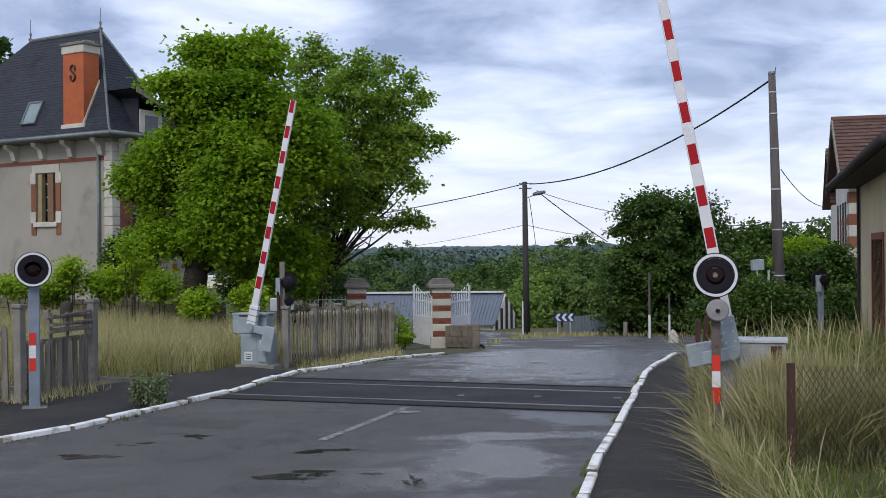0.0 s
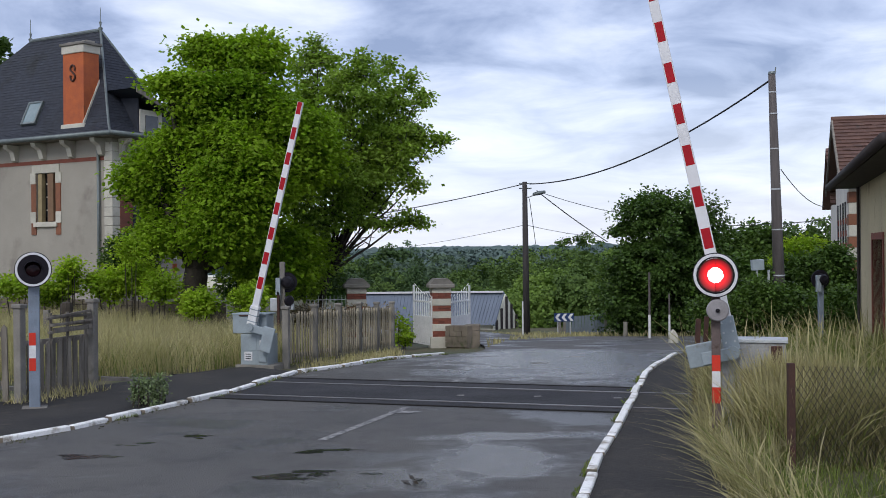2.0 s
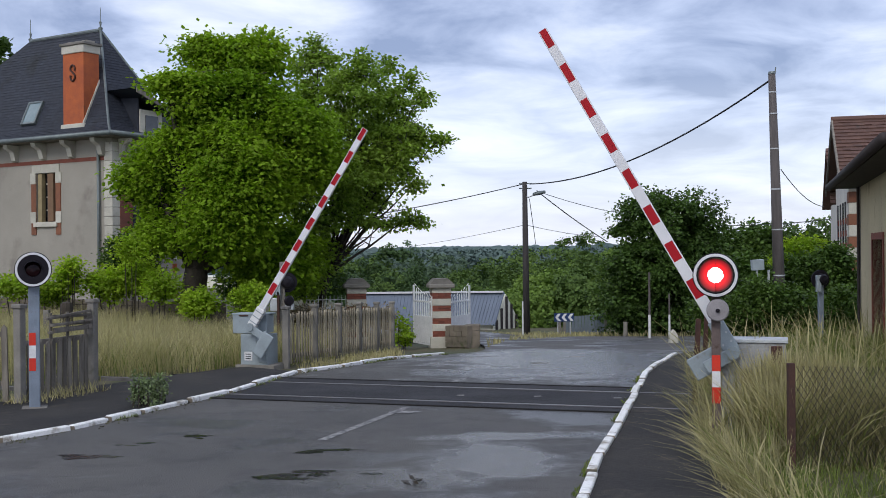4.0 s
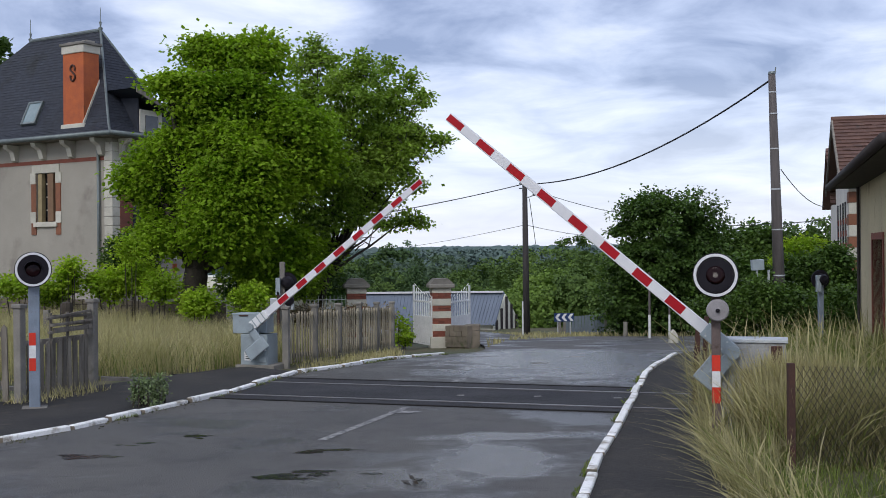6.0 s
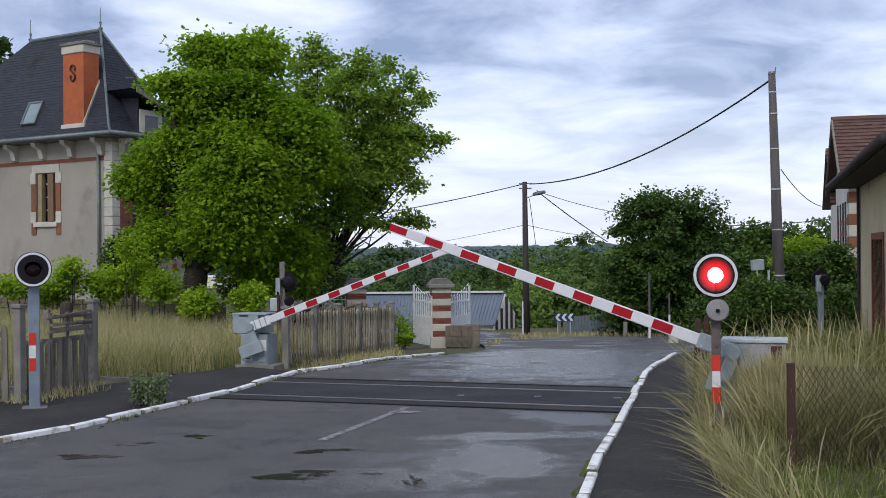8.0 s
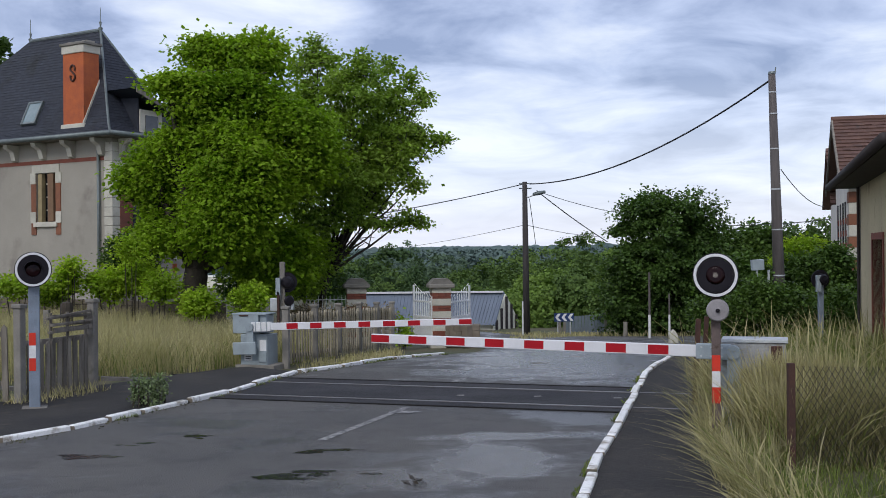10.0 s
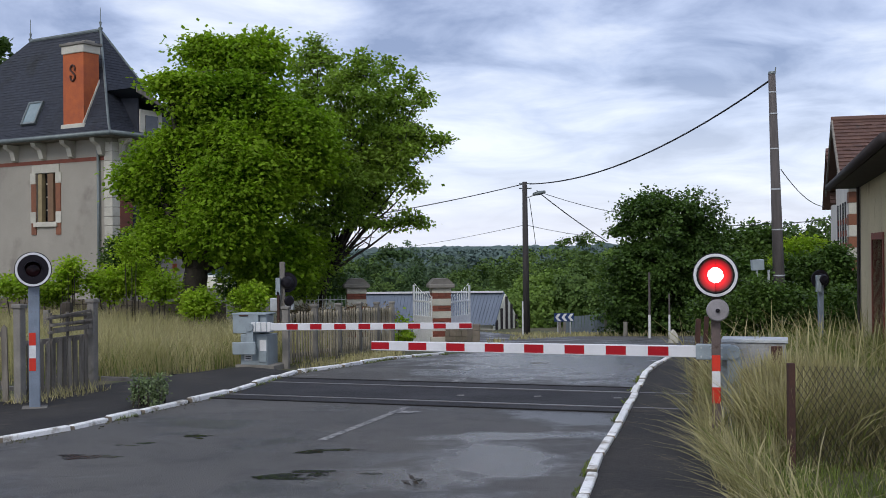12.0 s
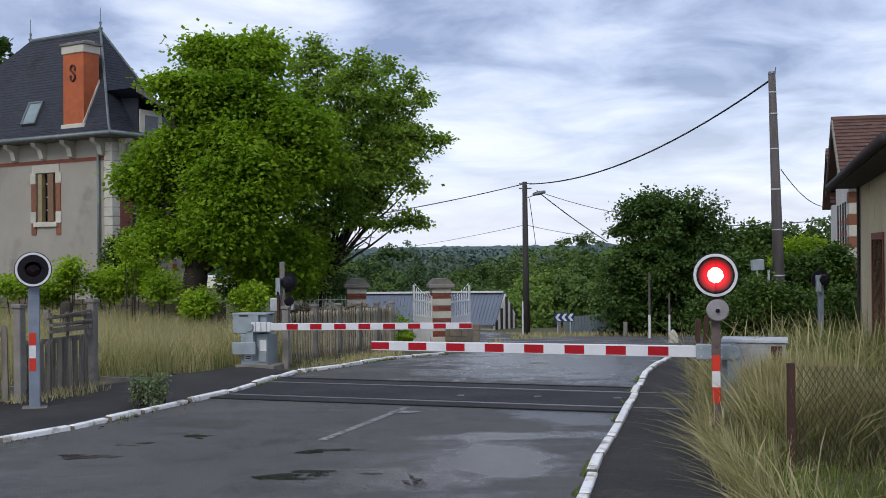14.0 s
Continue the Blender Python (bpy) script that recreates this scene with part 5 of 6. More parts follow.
def build_ochre_house():
    # local y runs along the road away from the camera; x to the right
    cx, cy = 9.14, 24.0
    t = thing("ochre_house", pose(cx, cy, gz(cx, cy), 0, 0, -ROAD), "low ochre rendered house with red-brown door surrounds", "house")
    g = gz(cx, cy)
    E = 3.72
    doors = ((-4.8, -2.85),)
    y = 0.0
    for a, b in doors:
        part("wall", box(0, 0.4, b, y, -0.4, E), M_YWALL, t)
        part("wall", box(0, 0.4, a, b, 2.45, E), M_YWALL, t)
        d = part("door", box(0.16, 0.22, a, b, -0.3, 2.45), M_WOODG, t, "weathered wooden door")
        for s0, s1 in ((a - 0.11, a), (b, b + 0.11)):
            part("surround", box(-0.03, 0.2, s0, s1, -0.3, 2.45, 0.01), M_BRICKD, d, "red-brown door surround")
        part("surround", box(-0.03, 0.2, a - 0.11, b + 0.11, 2.45, 2.58, 0.01), M_BRICKD, d)
        y = a
    part("wall", box(0, 0.4, -11, y, -0.4, E), M_YWALL, t)
    part("gable_wall", prism([(0.4, -0.4), (7, -0.4), (7, E), (3.6, 6.2), (0.4, E)], -0.4, 0), M_YWALL, t)
    part("corner_trim", box(-0.02, 0.06, -0.10, 0.02, -0.4, E), M_CONC, t, "grey corner trim")
    bm = bmesh.new()
    roof_face(bm, (-0.55, 0.7, E - 0.05), (-0.55, -11.3, E - 0.05), (3.6, -11.3, 6.3), (3.6, 0.7, 6.3), 16, 40, 0.04, 11)
    roof_face(bm, (7.6, -11.3, E - 0.05), (7.6, 0.7, E - 0.05), (3.6, 0.7, 6.3), (3.6, -11.3, 6.3), 8, 16, 0.04, 12)
    part("roof", bm, M_TILE, t, "brown tiled roof")
    part("soffit", box(-0.53, 0.4, -11.2, 0.65, E - 0.10, E - 0.06), M_GUTTER, t)
    part("gutter", rod((-0.62, -11.2, E - 0.06), (-0.62, 0.72, E - 0.06), 0.075, n=10), M_GUTTER, t, "dark painted gutter", True)
    part("barge_board", prism([(-0.6, E - 0.15), (3.6, 6.15), (3.6, 6.4), (-0.6, E + 0.08)], 0.68, 0.74), M_WOODG, t)
    part("downpipe", rod((-0.05, -0.06, 0), (-0.05, -0.06, E), 0.03, n=8), M_GUTTER, t)


build_ochre_house()


def build_gabled_house():
    cx, cy = 13.36, 36.0
    t = thing("gabled_house", pose(cx, cy, gz(cx, cy), 0, 0, -ROAD), "whitewashed gabled house with brick quoins and tiled roof", "house")
    g = gz(cx, cy)
    E, RZ, W = 4.45 - g, 6.6 - g, 7.0
    mid = W / 2
    part("gable_wall", prism([(0, -0.6), (W, -0.6), (W, E), (mid, RZ - 0.1), (0, E)], 0, -0.4, None, pose(0, 0, 0, 0, 0, 90)), M_WWALL, t)
    part("front_wall", box(0.4, 9, 0, 0.4, -0.6, E), M_WWALL, t)
    part("back_wall", box(0.4, 9, W - 0.4, W, -0.6, E), M_WWALL, t)
    for i in range(16):
        q = 0.75 if i % 2 else 0.42
        part("quoin", box(-0.03, 0.75 if i % 2 else 0.55, -0.03, q, -0.3 + i * 0.37, -0.3 + i * 0.37 + 0.36, 0.01), M_BRICKB if i % 2 else M_STONE, t, "brick quoin" if i % 2 else "")
    for y0 in (1.5, 2.7, 4.0, 5.4):
        for z0, z1 in ((0.9, 2.2), (3.0, 4.6)):
            w = part("window", box(-0.02, 0.02, y0, y0 + 0.55, z0, z1), M_DARK, t, "narrow dark window")
            for k in range(3):
                part("brick_edge", box(-0.04, 0.03, y0 - 0.16, y0, z0 + k * 0.42, z0 + k * 0.42 + 0.2), M_BRICKD, w)
    bm = bmesh.new()
    roof_face(bm, (-0.35, -0.6, E - 0.3), (9.4, -0.6, E - 0.3), (9.4, mid, RZ), (-0.35, mid, RZ), 17, 40, 0.05, 13)
    roof_face(bm, (9.4, W + 0.6, E - 0.3), (-0.35, W + 0.6, E - 0.3), (-0.35, mid, RZ), (9.4, mid, RZ), 10, 12, 0.05, 14)
    part("roof", bm, M_TILE, t, "red-brown tiled roof")
    part("ridge_tiles", rod((-0.35, mid, RZ + 0.02), (9.4, mid, RZ + 0.02), 0.12, n=8), M_TILE, t)
    part("barge_board", prism([(-0.65, E - 0.42), (mid, RZ - 0.18), (mid, RZ + 0.06), (-0.65, E - 0.2)], 0.30, 0.36, None, pose(0, 0, 0, 0, 0, 90)), M_WOODG, t)
    part("barge_board", prism([(W + 0.65, E - 0.42), (mid, RZ - 0.18), (mid, RZ + 0.06), (W + 0.65, E - 0.2)], 0.30, 0.36, None, pose(0, 0, 0, 0, 0, 90)), M_WOODG, t)
    # the lower rear range with its own gable
    part("rear_wall", box(0.15, 8, W, W + 6, -1.2, E - 0.6), M_WWALL, t)
    bm = bmesh.new()
    roof_face(bm, (-0.2, W - 0.2, E - 0.75), (8, W - 0.2, E - 0.75), (8, W + 3.0, E + 1.7), (-0.2, W + 3.0, E + 1.7), 14, 24, 0.05, 15)
    roof_face(bm, (8, W + 6.2, E - 0.75), (-0.2, W + 6.2, E - 0.75), (-0.2, W + 3.0, E + 1.7), (8, W + 3.0, E + 1.7), 10, 12, 0.05, 16)
    part("rear_roof", bm, M_TILE, t)


build_gabled_house()


def build_sheds():
    # long low shed with a ribbed roof down the valley
    x0, x1 = -5.61, 3.21
    g = -3.76
    t = thing("metal_shed", pose(x1, 75, g, 0, 0, 0), "cream clad shed with a blue-grey ribbed metal roof", "shed", "sheds in the valley")
    W = 4.2
    E, RZ = 0.75, 2.75
    part("long_wall", box(x0 - x1, 0, 0, 0.2, -1.5, E), M_CREAM, t)
    part("gable_wall", prism([(0, -1.5), (W, -1.5), (W, E), (mid_of(W), RZ - 0.1), (0, E)], 0, -0.2, None, pose(0, 0, 0, 0, 0, 62)), M_CREAM, t)
    m = pose(0, 0, 0, 0, 0, 62)
    for i in range(5):
        s = 0.35 + i * 0.82
        top = E + (RZ - E) * (1 - abs(s - W / 2) / (W / 2)) - 0.15
        part("dark_strip", box(s, s + 0.32, -0.25, -0.19, -1.5, top, 0.0, None, m), M_GUTTER, t, "dark vertical cladding strip")
    apex = m @ Vector((mid_of(W), 0, 0))
    A, B = Vector((x0 - x1, -0.4, E - 0.1)), Vector((0.2, -0.4, E - 0.1))
    C, D = Vector((apex.x, apex.y, RZ)), Vector((x0 - x1, apex.y, RZ))
    roof = thing("roof", Matrix.Identity(4), "blue-grey ribbed metal roof", "")
    roof.parent = t
    n = 40
    for i in range(n):
        a, b, c, d = A.lerp(B, i / n), A.lerp(B, (i + 0.8) / n), D.lerp(C, (i + 0.8) / n), D.lerp(C, i / n)
        e, f = A.lerp(B, (i + 1) / n), D.lerp(C, (i + 1) / n)
        up = Vector((0, 0, 0.06))
        bm = bmesh.new()
        va, vb, vc, vd, ve, vf, vb2, vc2 = (bm.verts.new(v) for v in (a, b, c, d, e + up, f + up, b + up, c + up))
        for q in ((va, vb, vc, vd), (vb, vb2, vc2, vc), (vb2, ve, vf, vc2)):
            bm.faces.new(q)
        part("roof_sheet", bm, M_SHEET, roof)
    far = m @ Vector((W, 0, 0))
    bm = bmesh.new()
    bm.faces.new([bm.verts.new(v) for v in (C, D, (x0 - x1, far.y, E), (far.x, far.y, E))])
    part("rear_slope", bm, M_SHEET, roof)
    part("verge", rod(B, C, 0.09, n=6), M_SHEET, t)
    part("verge", rod(C, (far.x + 0.1, far.y, E - 0.1), 0.09, n=6), M_GATE, t)
    part("ridge", box(x0 - x1, apex.x, apex.y - 0.25, apex.y + 0.05, RZ + 0.02, RZ + 0.14), M_WHITE, t, "white ridge strip")
    # pale shed glimpsed under the big tree
    c = Vector((-14.05, 70.00, -0.34))
    s = thing("pale_shed", pose(c.x, 70, gz(c.x, 70), 0, 0, 0), "pale low shed beyond the garden", "shed", "sheds in the valley")
    part("wall", box(-3, 2.4, 0, 4, -0.5, c.z - gz(c.x, 70) + 0.1), M_WWALL, s)
    part("roof", box(-3.2, 2.6, -0.3, 4.2, c.z - gz(c.x, 70) + 0.1, c.z - gz(c.x, 70) + 0.8), M_CREAM, s)


def mid_of(w):
    return w / 2


build_sheds()


# ---- down the road: sign, gate, stakes ----
def build_far_things():
    p = Vector((5.71, 52.00, -1.19))
    g = gz(p.x, 52)
    t = thing("chevron_sign", pose(p.x, 52, g), "blue road sign with three white chevrons pointing to the bend", "road sign")
    part("panel", box(-0.47, 0.47, -0.02, 0.0, p.z - g - 0.20, p.z - g + 0.20, 0.004), mat("blue_sign_face", (0.02, 0.05, 0.16), None, 4, 0.4, 0.0), t, "blue sign panel")
    for k in range(3):
        x = -0.42 + k * 0.30
        z = p.z - g
        part("chevron", prism([(x, z), (x + 0.13, z + 0.17), (x + 0.27, z + 0.17), (x + 0.14, z), (x + 0.27, z - 0.17), (x + 0.13, z - 0.17)], -0.026, -0.0215), M_PLATE, t, "white chevron")
    for x in (-0.3, 0.3):
        part("leg", box(x - 0.03, x + 0.03, 0.0, 0.05, -0.2, p.z - g + 0.2), M_GALV, t)
    a, b = Vector((5.97, 54.00, -2.38)), Vector((7.92, 54.00, -2.45))
    gt = thing("steel_gate", pose(a.x, 54, gz(a.x, 54), 0, 0, 0), "low grey-blue steel gate across a field entrance", "gate")
    for i in range(12):
        w = (b.x - a.x) / 12
        part("board", box(i * w + 0.01, (i + 1) * w - 0.01, -0.015, 0.015, 0.1, 0.85 + 0.015 * i), M_GATE, gt)
    part("gate_rail", box(0, b.x - a.x, 0.015, 0.05, 0.3, 0.36), M_GATE, gt)
    for x in (-0.25, -0.02, b.x - a.x + 0.05):
        part("post", box(x - 0.06, x + 0.06, -0.06, 0.06, -0.2, 1.05, 0.01), M_CONC, gt)
    for px, top, d, label, r, white in ((8.29, -1.30, 50.0, "pale concrete stake beside the field", 0.11, 0), (7.89, 1.14, 42.0, "grey post with a white foot", 0.045, 1),
                              (8.65, 0.31, 42.0, "grey post with a white foot", 0.035, 1)):
        g = gz(px, d)
        s = thing("roadside_post", pose(px, d, g), label, "post", "roadside posts")
        part("shaft", rod((0, 0, -0.2), (0, 0, top - g), r, r * 0.9, 10), M_POLE if white else M_CONC, s)
        if white:
            part("white_foot", rod((0, 0, 0.0), (0, 0, 0.9), r * 1.15, n=10), M_PLATE, s)
    # small roadside shrine-like kilometre stone
    px = 7.12
    s = thing("boundary_stone", pose(px, 34, gz(px, 34)), "pale pointed boundary stone at the verge", "stone")
    part("stone", prism([(-0.14, -0.1), (0.14, -0.1), (0.12, 0.26), (0.0, 0.42), (-0.12, 0.26)], -0.12, 0.12), M_STONE, s)
    # signals for the other direction, seen from behind
    for px, pz, d, label, bd in ((8.60, 1.33, 25.0, "crossing signal seen from behind, dark disc on a grey post", 0), (-3.52, 1.40, 24.0, "crossing signal seen from behind, with two small cabinets", 1)):
        g = gz(px, d)
        s = thing("crossing_signal", pose(px, d, g), label, "railway signal", "crossing signals")
        m = Matrix.Translation((0.1 if bd else 0.0, 0, pz - g)) @ pose(0, 0, 0, 90, 0, 12)
        part("disc", lathe([(0.0, 0.0), (0.22, 0.0), (0.22, -0.03), (0.0, -0.03)], 32, m), M_BLACK, s, "black disc from behind")
        part("lamp_housing", lathe([(0.0, 0.2), (0.09, 0.18), (0.13, 0.10), (0.14, 0.001), (0.0, 0.001)], 20, m), M_BLACK, s)
        part("wire_box", box(-0.13, -0.03, -0.16, -0.04, pz - g - 0.28, pz - g + 0.10, 0.01), M_GREY, s)
        part("post", box(-0.055, 0.055, -0.055, 0.055, -0.3, pz - g + (0.45 if bd else 0.1), 0.008), M_MAST if not bd else M_CONC, s)
        if bd:
            part("cabinet", box(-0.26, -0.06, -0.1, 0.1, pz - g - 0.62, pz - g - 0.34, 0.01), M_GALV, s, "small pale cabinet")
            part("cabinet", box(0.07, 0.24, -0.1, 0.1, pz - g - 0.60, pz - g - 0.36, 0.01), M_GALV, s, "small pale cabinet")
            part("bell", lathe([(0.0, 0.05), (0.09, 0.04), (0.12, 0.0), (0.0, 0.0)], 20, Matrix.Translation((0.16, -0.12, pz - g - 0.40)) @ pose(0, 0, 0, 90, 0, 30)), M_BLACK, s, "dark bell")
            part("rusty_post", box(-0.10, -0.05, -0.16, -0.10, -0.2, pz - g - 0.2), M_RUST, s)
    # tilted white panel in the bushes
    p = Vector((8.78, 30.00, 1.50))
    s = thing("meter_cabinet", pose(p.x, 30, gz(p.x, 30)), "pale metal cabinet on legs among the bushes", "cabinet")
    z = p.z - gz(p.x, 30)
    part("body", box(-0.16, 0.16, 0, 0.2, z - 0.05, z + 0.24, 0.01, None, pose(0, 0, 0, 0, -4, 0)), M_GREY, s)
    for x in (-0.2, 0.12):
        part("leg", box(x, x + 0.05, 0.05, 0.1, -0.1, z - 0.05), M_GALV, s)


build_far_things()


def build_stakes():
    for px, py, top, r, label in ((3.31, 14.5, 1.15, 0.035, "rusty iron stake leaning in the grass"), (3.49, 14.8, 1.16, 0.03, "rusty iron stake in the grass")):
        s = thing("iron_stake", pose(px, py, gz(px, py), 0, 3, 0), label, "stake", "iron stakes")
        part("bar", box(-r, r, -0.012, 0.012, -0.1, top - gz(px, py), 0.004), M_RUST, s)
        part("web", box(-0.01, 0.01, 0.012, 0.05, -0.1, top - gz(px, py) - 0.01, 0.002), M_RUST, s)
    px = -8.25
    s = thing("old_stump", pose(px, 24.0, gz(px, 24.0)), "dark old gatepost stump in the meadow", "stump")
    part("post", lathe([(0.14, -0.1), (0.14, 0.9), (0.12, 1.0), (0.05, 1.03)], 9), M_BARK, s)
    part("post", box(-0.5, -0.38, -0.05, 0.05, -0.1, 0.85, 0.01), M_CONC, s)


build_stakes()


# ---- trees, woods, bushes, grass ----
BIG_LOBES = [((-7.29, 29.20, 6.69), (0.48, 0.41, 0.23)), ((-6.58, 30.76, 7.79), (0.73, 0.62, 0.44)), ((-5.23, 30.58, 7.65), (0.88, 0.75, 0.57)), ((-6.60, 29.46, 6.42), (0.85, 0.72, 0.61)), ((-5.35, 29.99, 6.10), (1.21, 1.02, 1.02)), ((-6.90, 29.89, 5.10), (1.08, 0.92, 0.71)), ((-8.12, 30.33, 4.38), (0.78, 0.66, 0.56)), ((-7.56, 30.64, 3.37), (0.88, 0.75, 0.73)), ((-5.41, 29.11, 4.34), (1.32, 1.12, 1.14)), ((-5.81, 28.96, 2.76), (1.05, 0.89, 0.75)), ((-4.66, 30.74, 2.08), (1.14, 0.97, 0.89)), ((-4.16, 29.85, 5.08), (1.20, 1.02, 1.26)), ((-8.69, 30.58, 4.11), (0.41, 0.35, 0.28)), ((-5.44, 28.90, 3.50), (1.04, 0.89, 0.89)), ((-7.65, 29.72, 2.61), (0.58, 0.49, 0.46))]
garden_tree("large broadleaf tree with bright green drooping leaves", (-6.95, 30.0, gz(-6.95, 30.0)), BIG_LOBES, 33, 0.125, M_LEAF, 0.44, 21, 112, 0.78, 0.185, 0.36, lean=(0.0, 0.0))
FINE_LOBES = [((-3.97, 34.00, 7.59), (0.77, 0.66, 1.02)), ((-3.88, 33.99, 8.60), (0.21, 0.18, 0.46)), ((-2.50, 32.02, 6.84), (0.89, 0.76, 0.83)), ((-2.35, 32.09, 7.79), (0.15, 0.13, 0.33)), ((-1.68, 33.74, 7.87), (0.16, 0.13, 0.35)), ((-1.57, 33.52, 6.36), (0.83, 0.70, 0.93)), ((-0.89, 33.37, 7.37), (0.21, 0.18, 0.38)), ((-0.58, 32.58, 6.74), (0.17, 0.14, 0.24)), ((-0.82, 33.23, 5.55), (0.69, 0.58, 0.48)), ((-0.06, 33.23, 5.54), (0.27, 0.23, 0.12)), ((-2.83, 33.18, 5.56), (1.33, 1.13, 1.13)), ((-3.66, 32.25, 3.89), (1.33, 1.13, 1.16)), ((-1.78, 32.85, 4.67), (0.95, 0.81, 0.68)), ((-0.84, 32.77, 4.07), (0.30, 0.26, 0.22)), ((-2.50, 33.49, 3.69), (0.93, 0.79, 0.35)), ((-0.87, 34.09, 3.14), (0.53, 0.45, 0.14)), ((-1.65, 33.99, 3.01), (0.46, 0.39, 0.11)), ((-3.99, 33.10, 2.15), (0.89, 0.75, 0.82)), ((-4.21, 32.88, 1.39), (0.95, 0.81, 0.47)), ((-1.43, 32.49, 5.31), (0.67, 0.57, 0.67)), ((-2.13, 31.98, 2.99), (0.40, 0.34, 0.13)), ((-3.05, 31.96, 4.45), (0.82, 0.70, 0.66))]
garden_tree("garden tree with finer deep green leaves and ragged edge", (-4.17, 33.0, gz(-4.17, 33.0)), FINE_LOBES, 25, 0.11, M_LEAF2, 0.10, 22, 72, 0.85, 0.13, 0.35)
chest = [(c, r) for c, r in (((10.25, 51.49, 3.36), (1.55, 1.40, 1.29)), ((8.92, 52.30, 2.32), (0.96, 0.96, 1.07)), ((11.80, 52.25, 2.43), (1.07, 1.09, 1.21)), ((9.98, 51.56, 1.11), (2.01, 1.81, 1.39)), ((11.13, 51.99, -0.11), (2.01, 1.81, 1.55)), ((8.71, 51.95, 0.04), (1.07, 1.33, 1.47)), ((12.50, 52.09, 1.35), (0.70, 1.09, 1.21)), ((9.86, 52.42, -1.20), (1.61, 1.45, 1.07)), ((11.50, 52.20, 4.13), (1.08, 0.91, 0.75)), ((12.52, 52.39, 3.31), (0.81, 0.69, 0.81)), ((9.88, 52.47, 3.88), (0.97, 0.83, 0.76)),)]
tree("chestnut_tree", "dense dark green chestnut tree beside the road", (10.17, 52.00, -2.52), chest, 15000, 0.15, M_LEAFD, 0.28, 23, per=4, group="roadside trees", reach=0.8, density=32)
tree("dark_tree", "dark conifer showing behind the villa", (-21.80, 52.00, 3.39), [(c, r) for c, r in (((-21.07, 51.81, 11.12), (0.59, 1.21, 1.21)), ((-21.38, 52.25, 8.78), (0.80, 1.88, 1.88)), ((-21.78, 52.32, 6.09), (1.34, 1.88, 1.88)),)], 900, 0.3, M_LEAFD, 0.25, 24, per=4, reach=0.7)
bush("garden_bush", "light green saplings crowding the garden wall", [((-10.91, 28.08, 1.27), (0.65, 0.55, 0.20)), ((-9.77, 28.57, 1.46), (0.38, 0.33, 0.38)), ((-9.59, 28.29, 1.79), (0.18, 0.15, 0.20)), ((-8.77, 28.67, 1.30), (0.56, 0.48, 0.41)), ((-8.12, 28.70, 1.52), (0.47, 0.40, 0.44)), ((-7.22, 27.80, 1.25), (0.49, 0.41, 0.37)), ((-7.89, 27.72, 2.18), (0.34, 0.29, 0.31)), ((-10.38, 29.04, 1.01), (0.45, 0.38, 0.27)), ((-6.42, 28.11, 0.79), (0.36, 0.31, 0.23))], 150, 0.085, M_BUSH, 31, 8, shoots=0.6)
bush("dark_shrub", "dark shrub in the shade of the big tree", [(c, r) for c, r in (((-9.88, 34.29, 1.94), (0.64, 0.64, 0.50)), ((-6.17, 34.78, 1.10), (0.89, 0.89, 0.50)), ((-4.11, 34.75, 1.17), (1.07, 1.07, 0.50)),)], 1300, 0.11, M_LEAFD2, 32, 7)
bush("dark_shrub", "dark green shrub against the villa's corner", [((-9.22, 31.44, 2.00), (0.49, 0.41, 0.65)), ((-8.42, 31.30, 2.43), (0.58, 0.49, 0.58)), ((-8.43, 30.92, 1.63), (0.48, 0.41, 0.48))], 110, 0.09, M_LEAFD2, 39, 7, shoots=0.6)
bush("garden_bush", "young bright green shoots by the wall", [(c, r) for c, r in (((-5.95, 26.87, 0.85), (0.39, 0.39, 0.31)), ((-4.82, 27.13, 0.90), (0.42, 0.42, 0.39)),)], 180, 0.085, M_BUSH, 33, 8, shoots=0.5)
bush("thicket", "tangled green thicket behind the verge", [(c, r) for c, r in (((9.14, 33.74, 0.99), (0.79, 0.88, 0.88)), ((9.91, 34.33, 0.62), (1.05, 1.05, 0.79)), ((11.39, 34.25, 0.96), (1.05, 1.05, 0.88)), ((12.29, 33.83, 0.62), (0.79, 0.88, 0.88)), ((8.85, 34.00, 0.11), (1.05, 1.05, 0.70)), ((10.76, 33.94, 0.10), (1.23, 1.23, 0.70)), ((12.22, 34.07, 1.48), (0.53, 0.70, 0.70)),)], 120, 0.10, M_LEAFD2, 34, 8, shoots=0.6)
bush("thicket", "low green thicket round the foot of the pole", [(c, r) for c, r in (((8.02, 27.79, 0.68), (0.65, 0.65, 0.58)), ((8.79, 28.20, 0.51), (0.65, 0.65, 0.55)), ((7.61, 28.14, 0.31), (0.58, 0.58, 0.43)), ((9.41, 27.87, 0.31), (0.58, 0.58, 0.43)), ((10.17, 28.00, 0.51), (0.43, 0.58, 0.58)),)], 150, 0.085, M_LEAFD2, 38, 8, shoots=0.5)
bush("thicket", "bright green thicket by the gabled house", [(c, r) for c, r in (((12.37, 37.74, 1.72), (0.78, 0.78, 0.59)), ((13.11, 38.21, 1.41), (0.69, 0.78, 0.78)), ((12.11, 38.19, 1.03), (0.78, 0.78, 0.69)),)], 130, 0.11, M_BUSH, 35, 8, shoots=0.6)
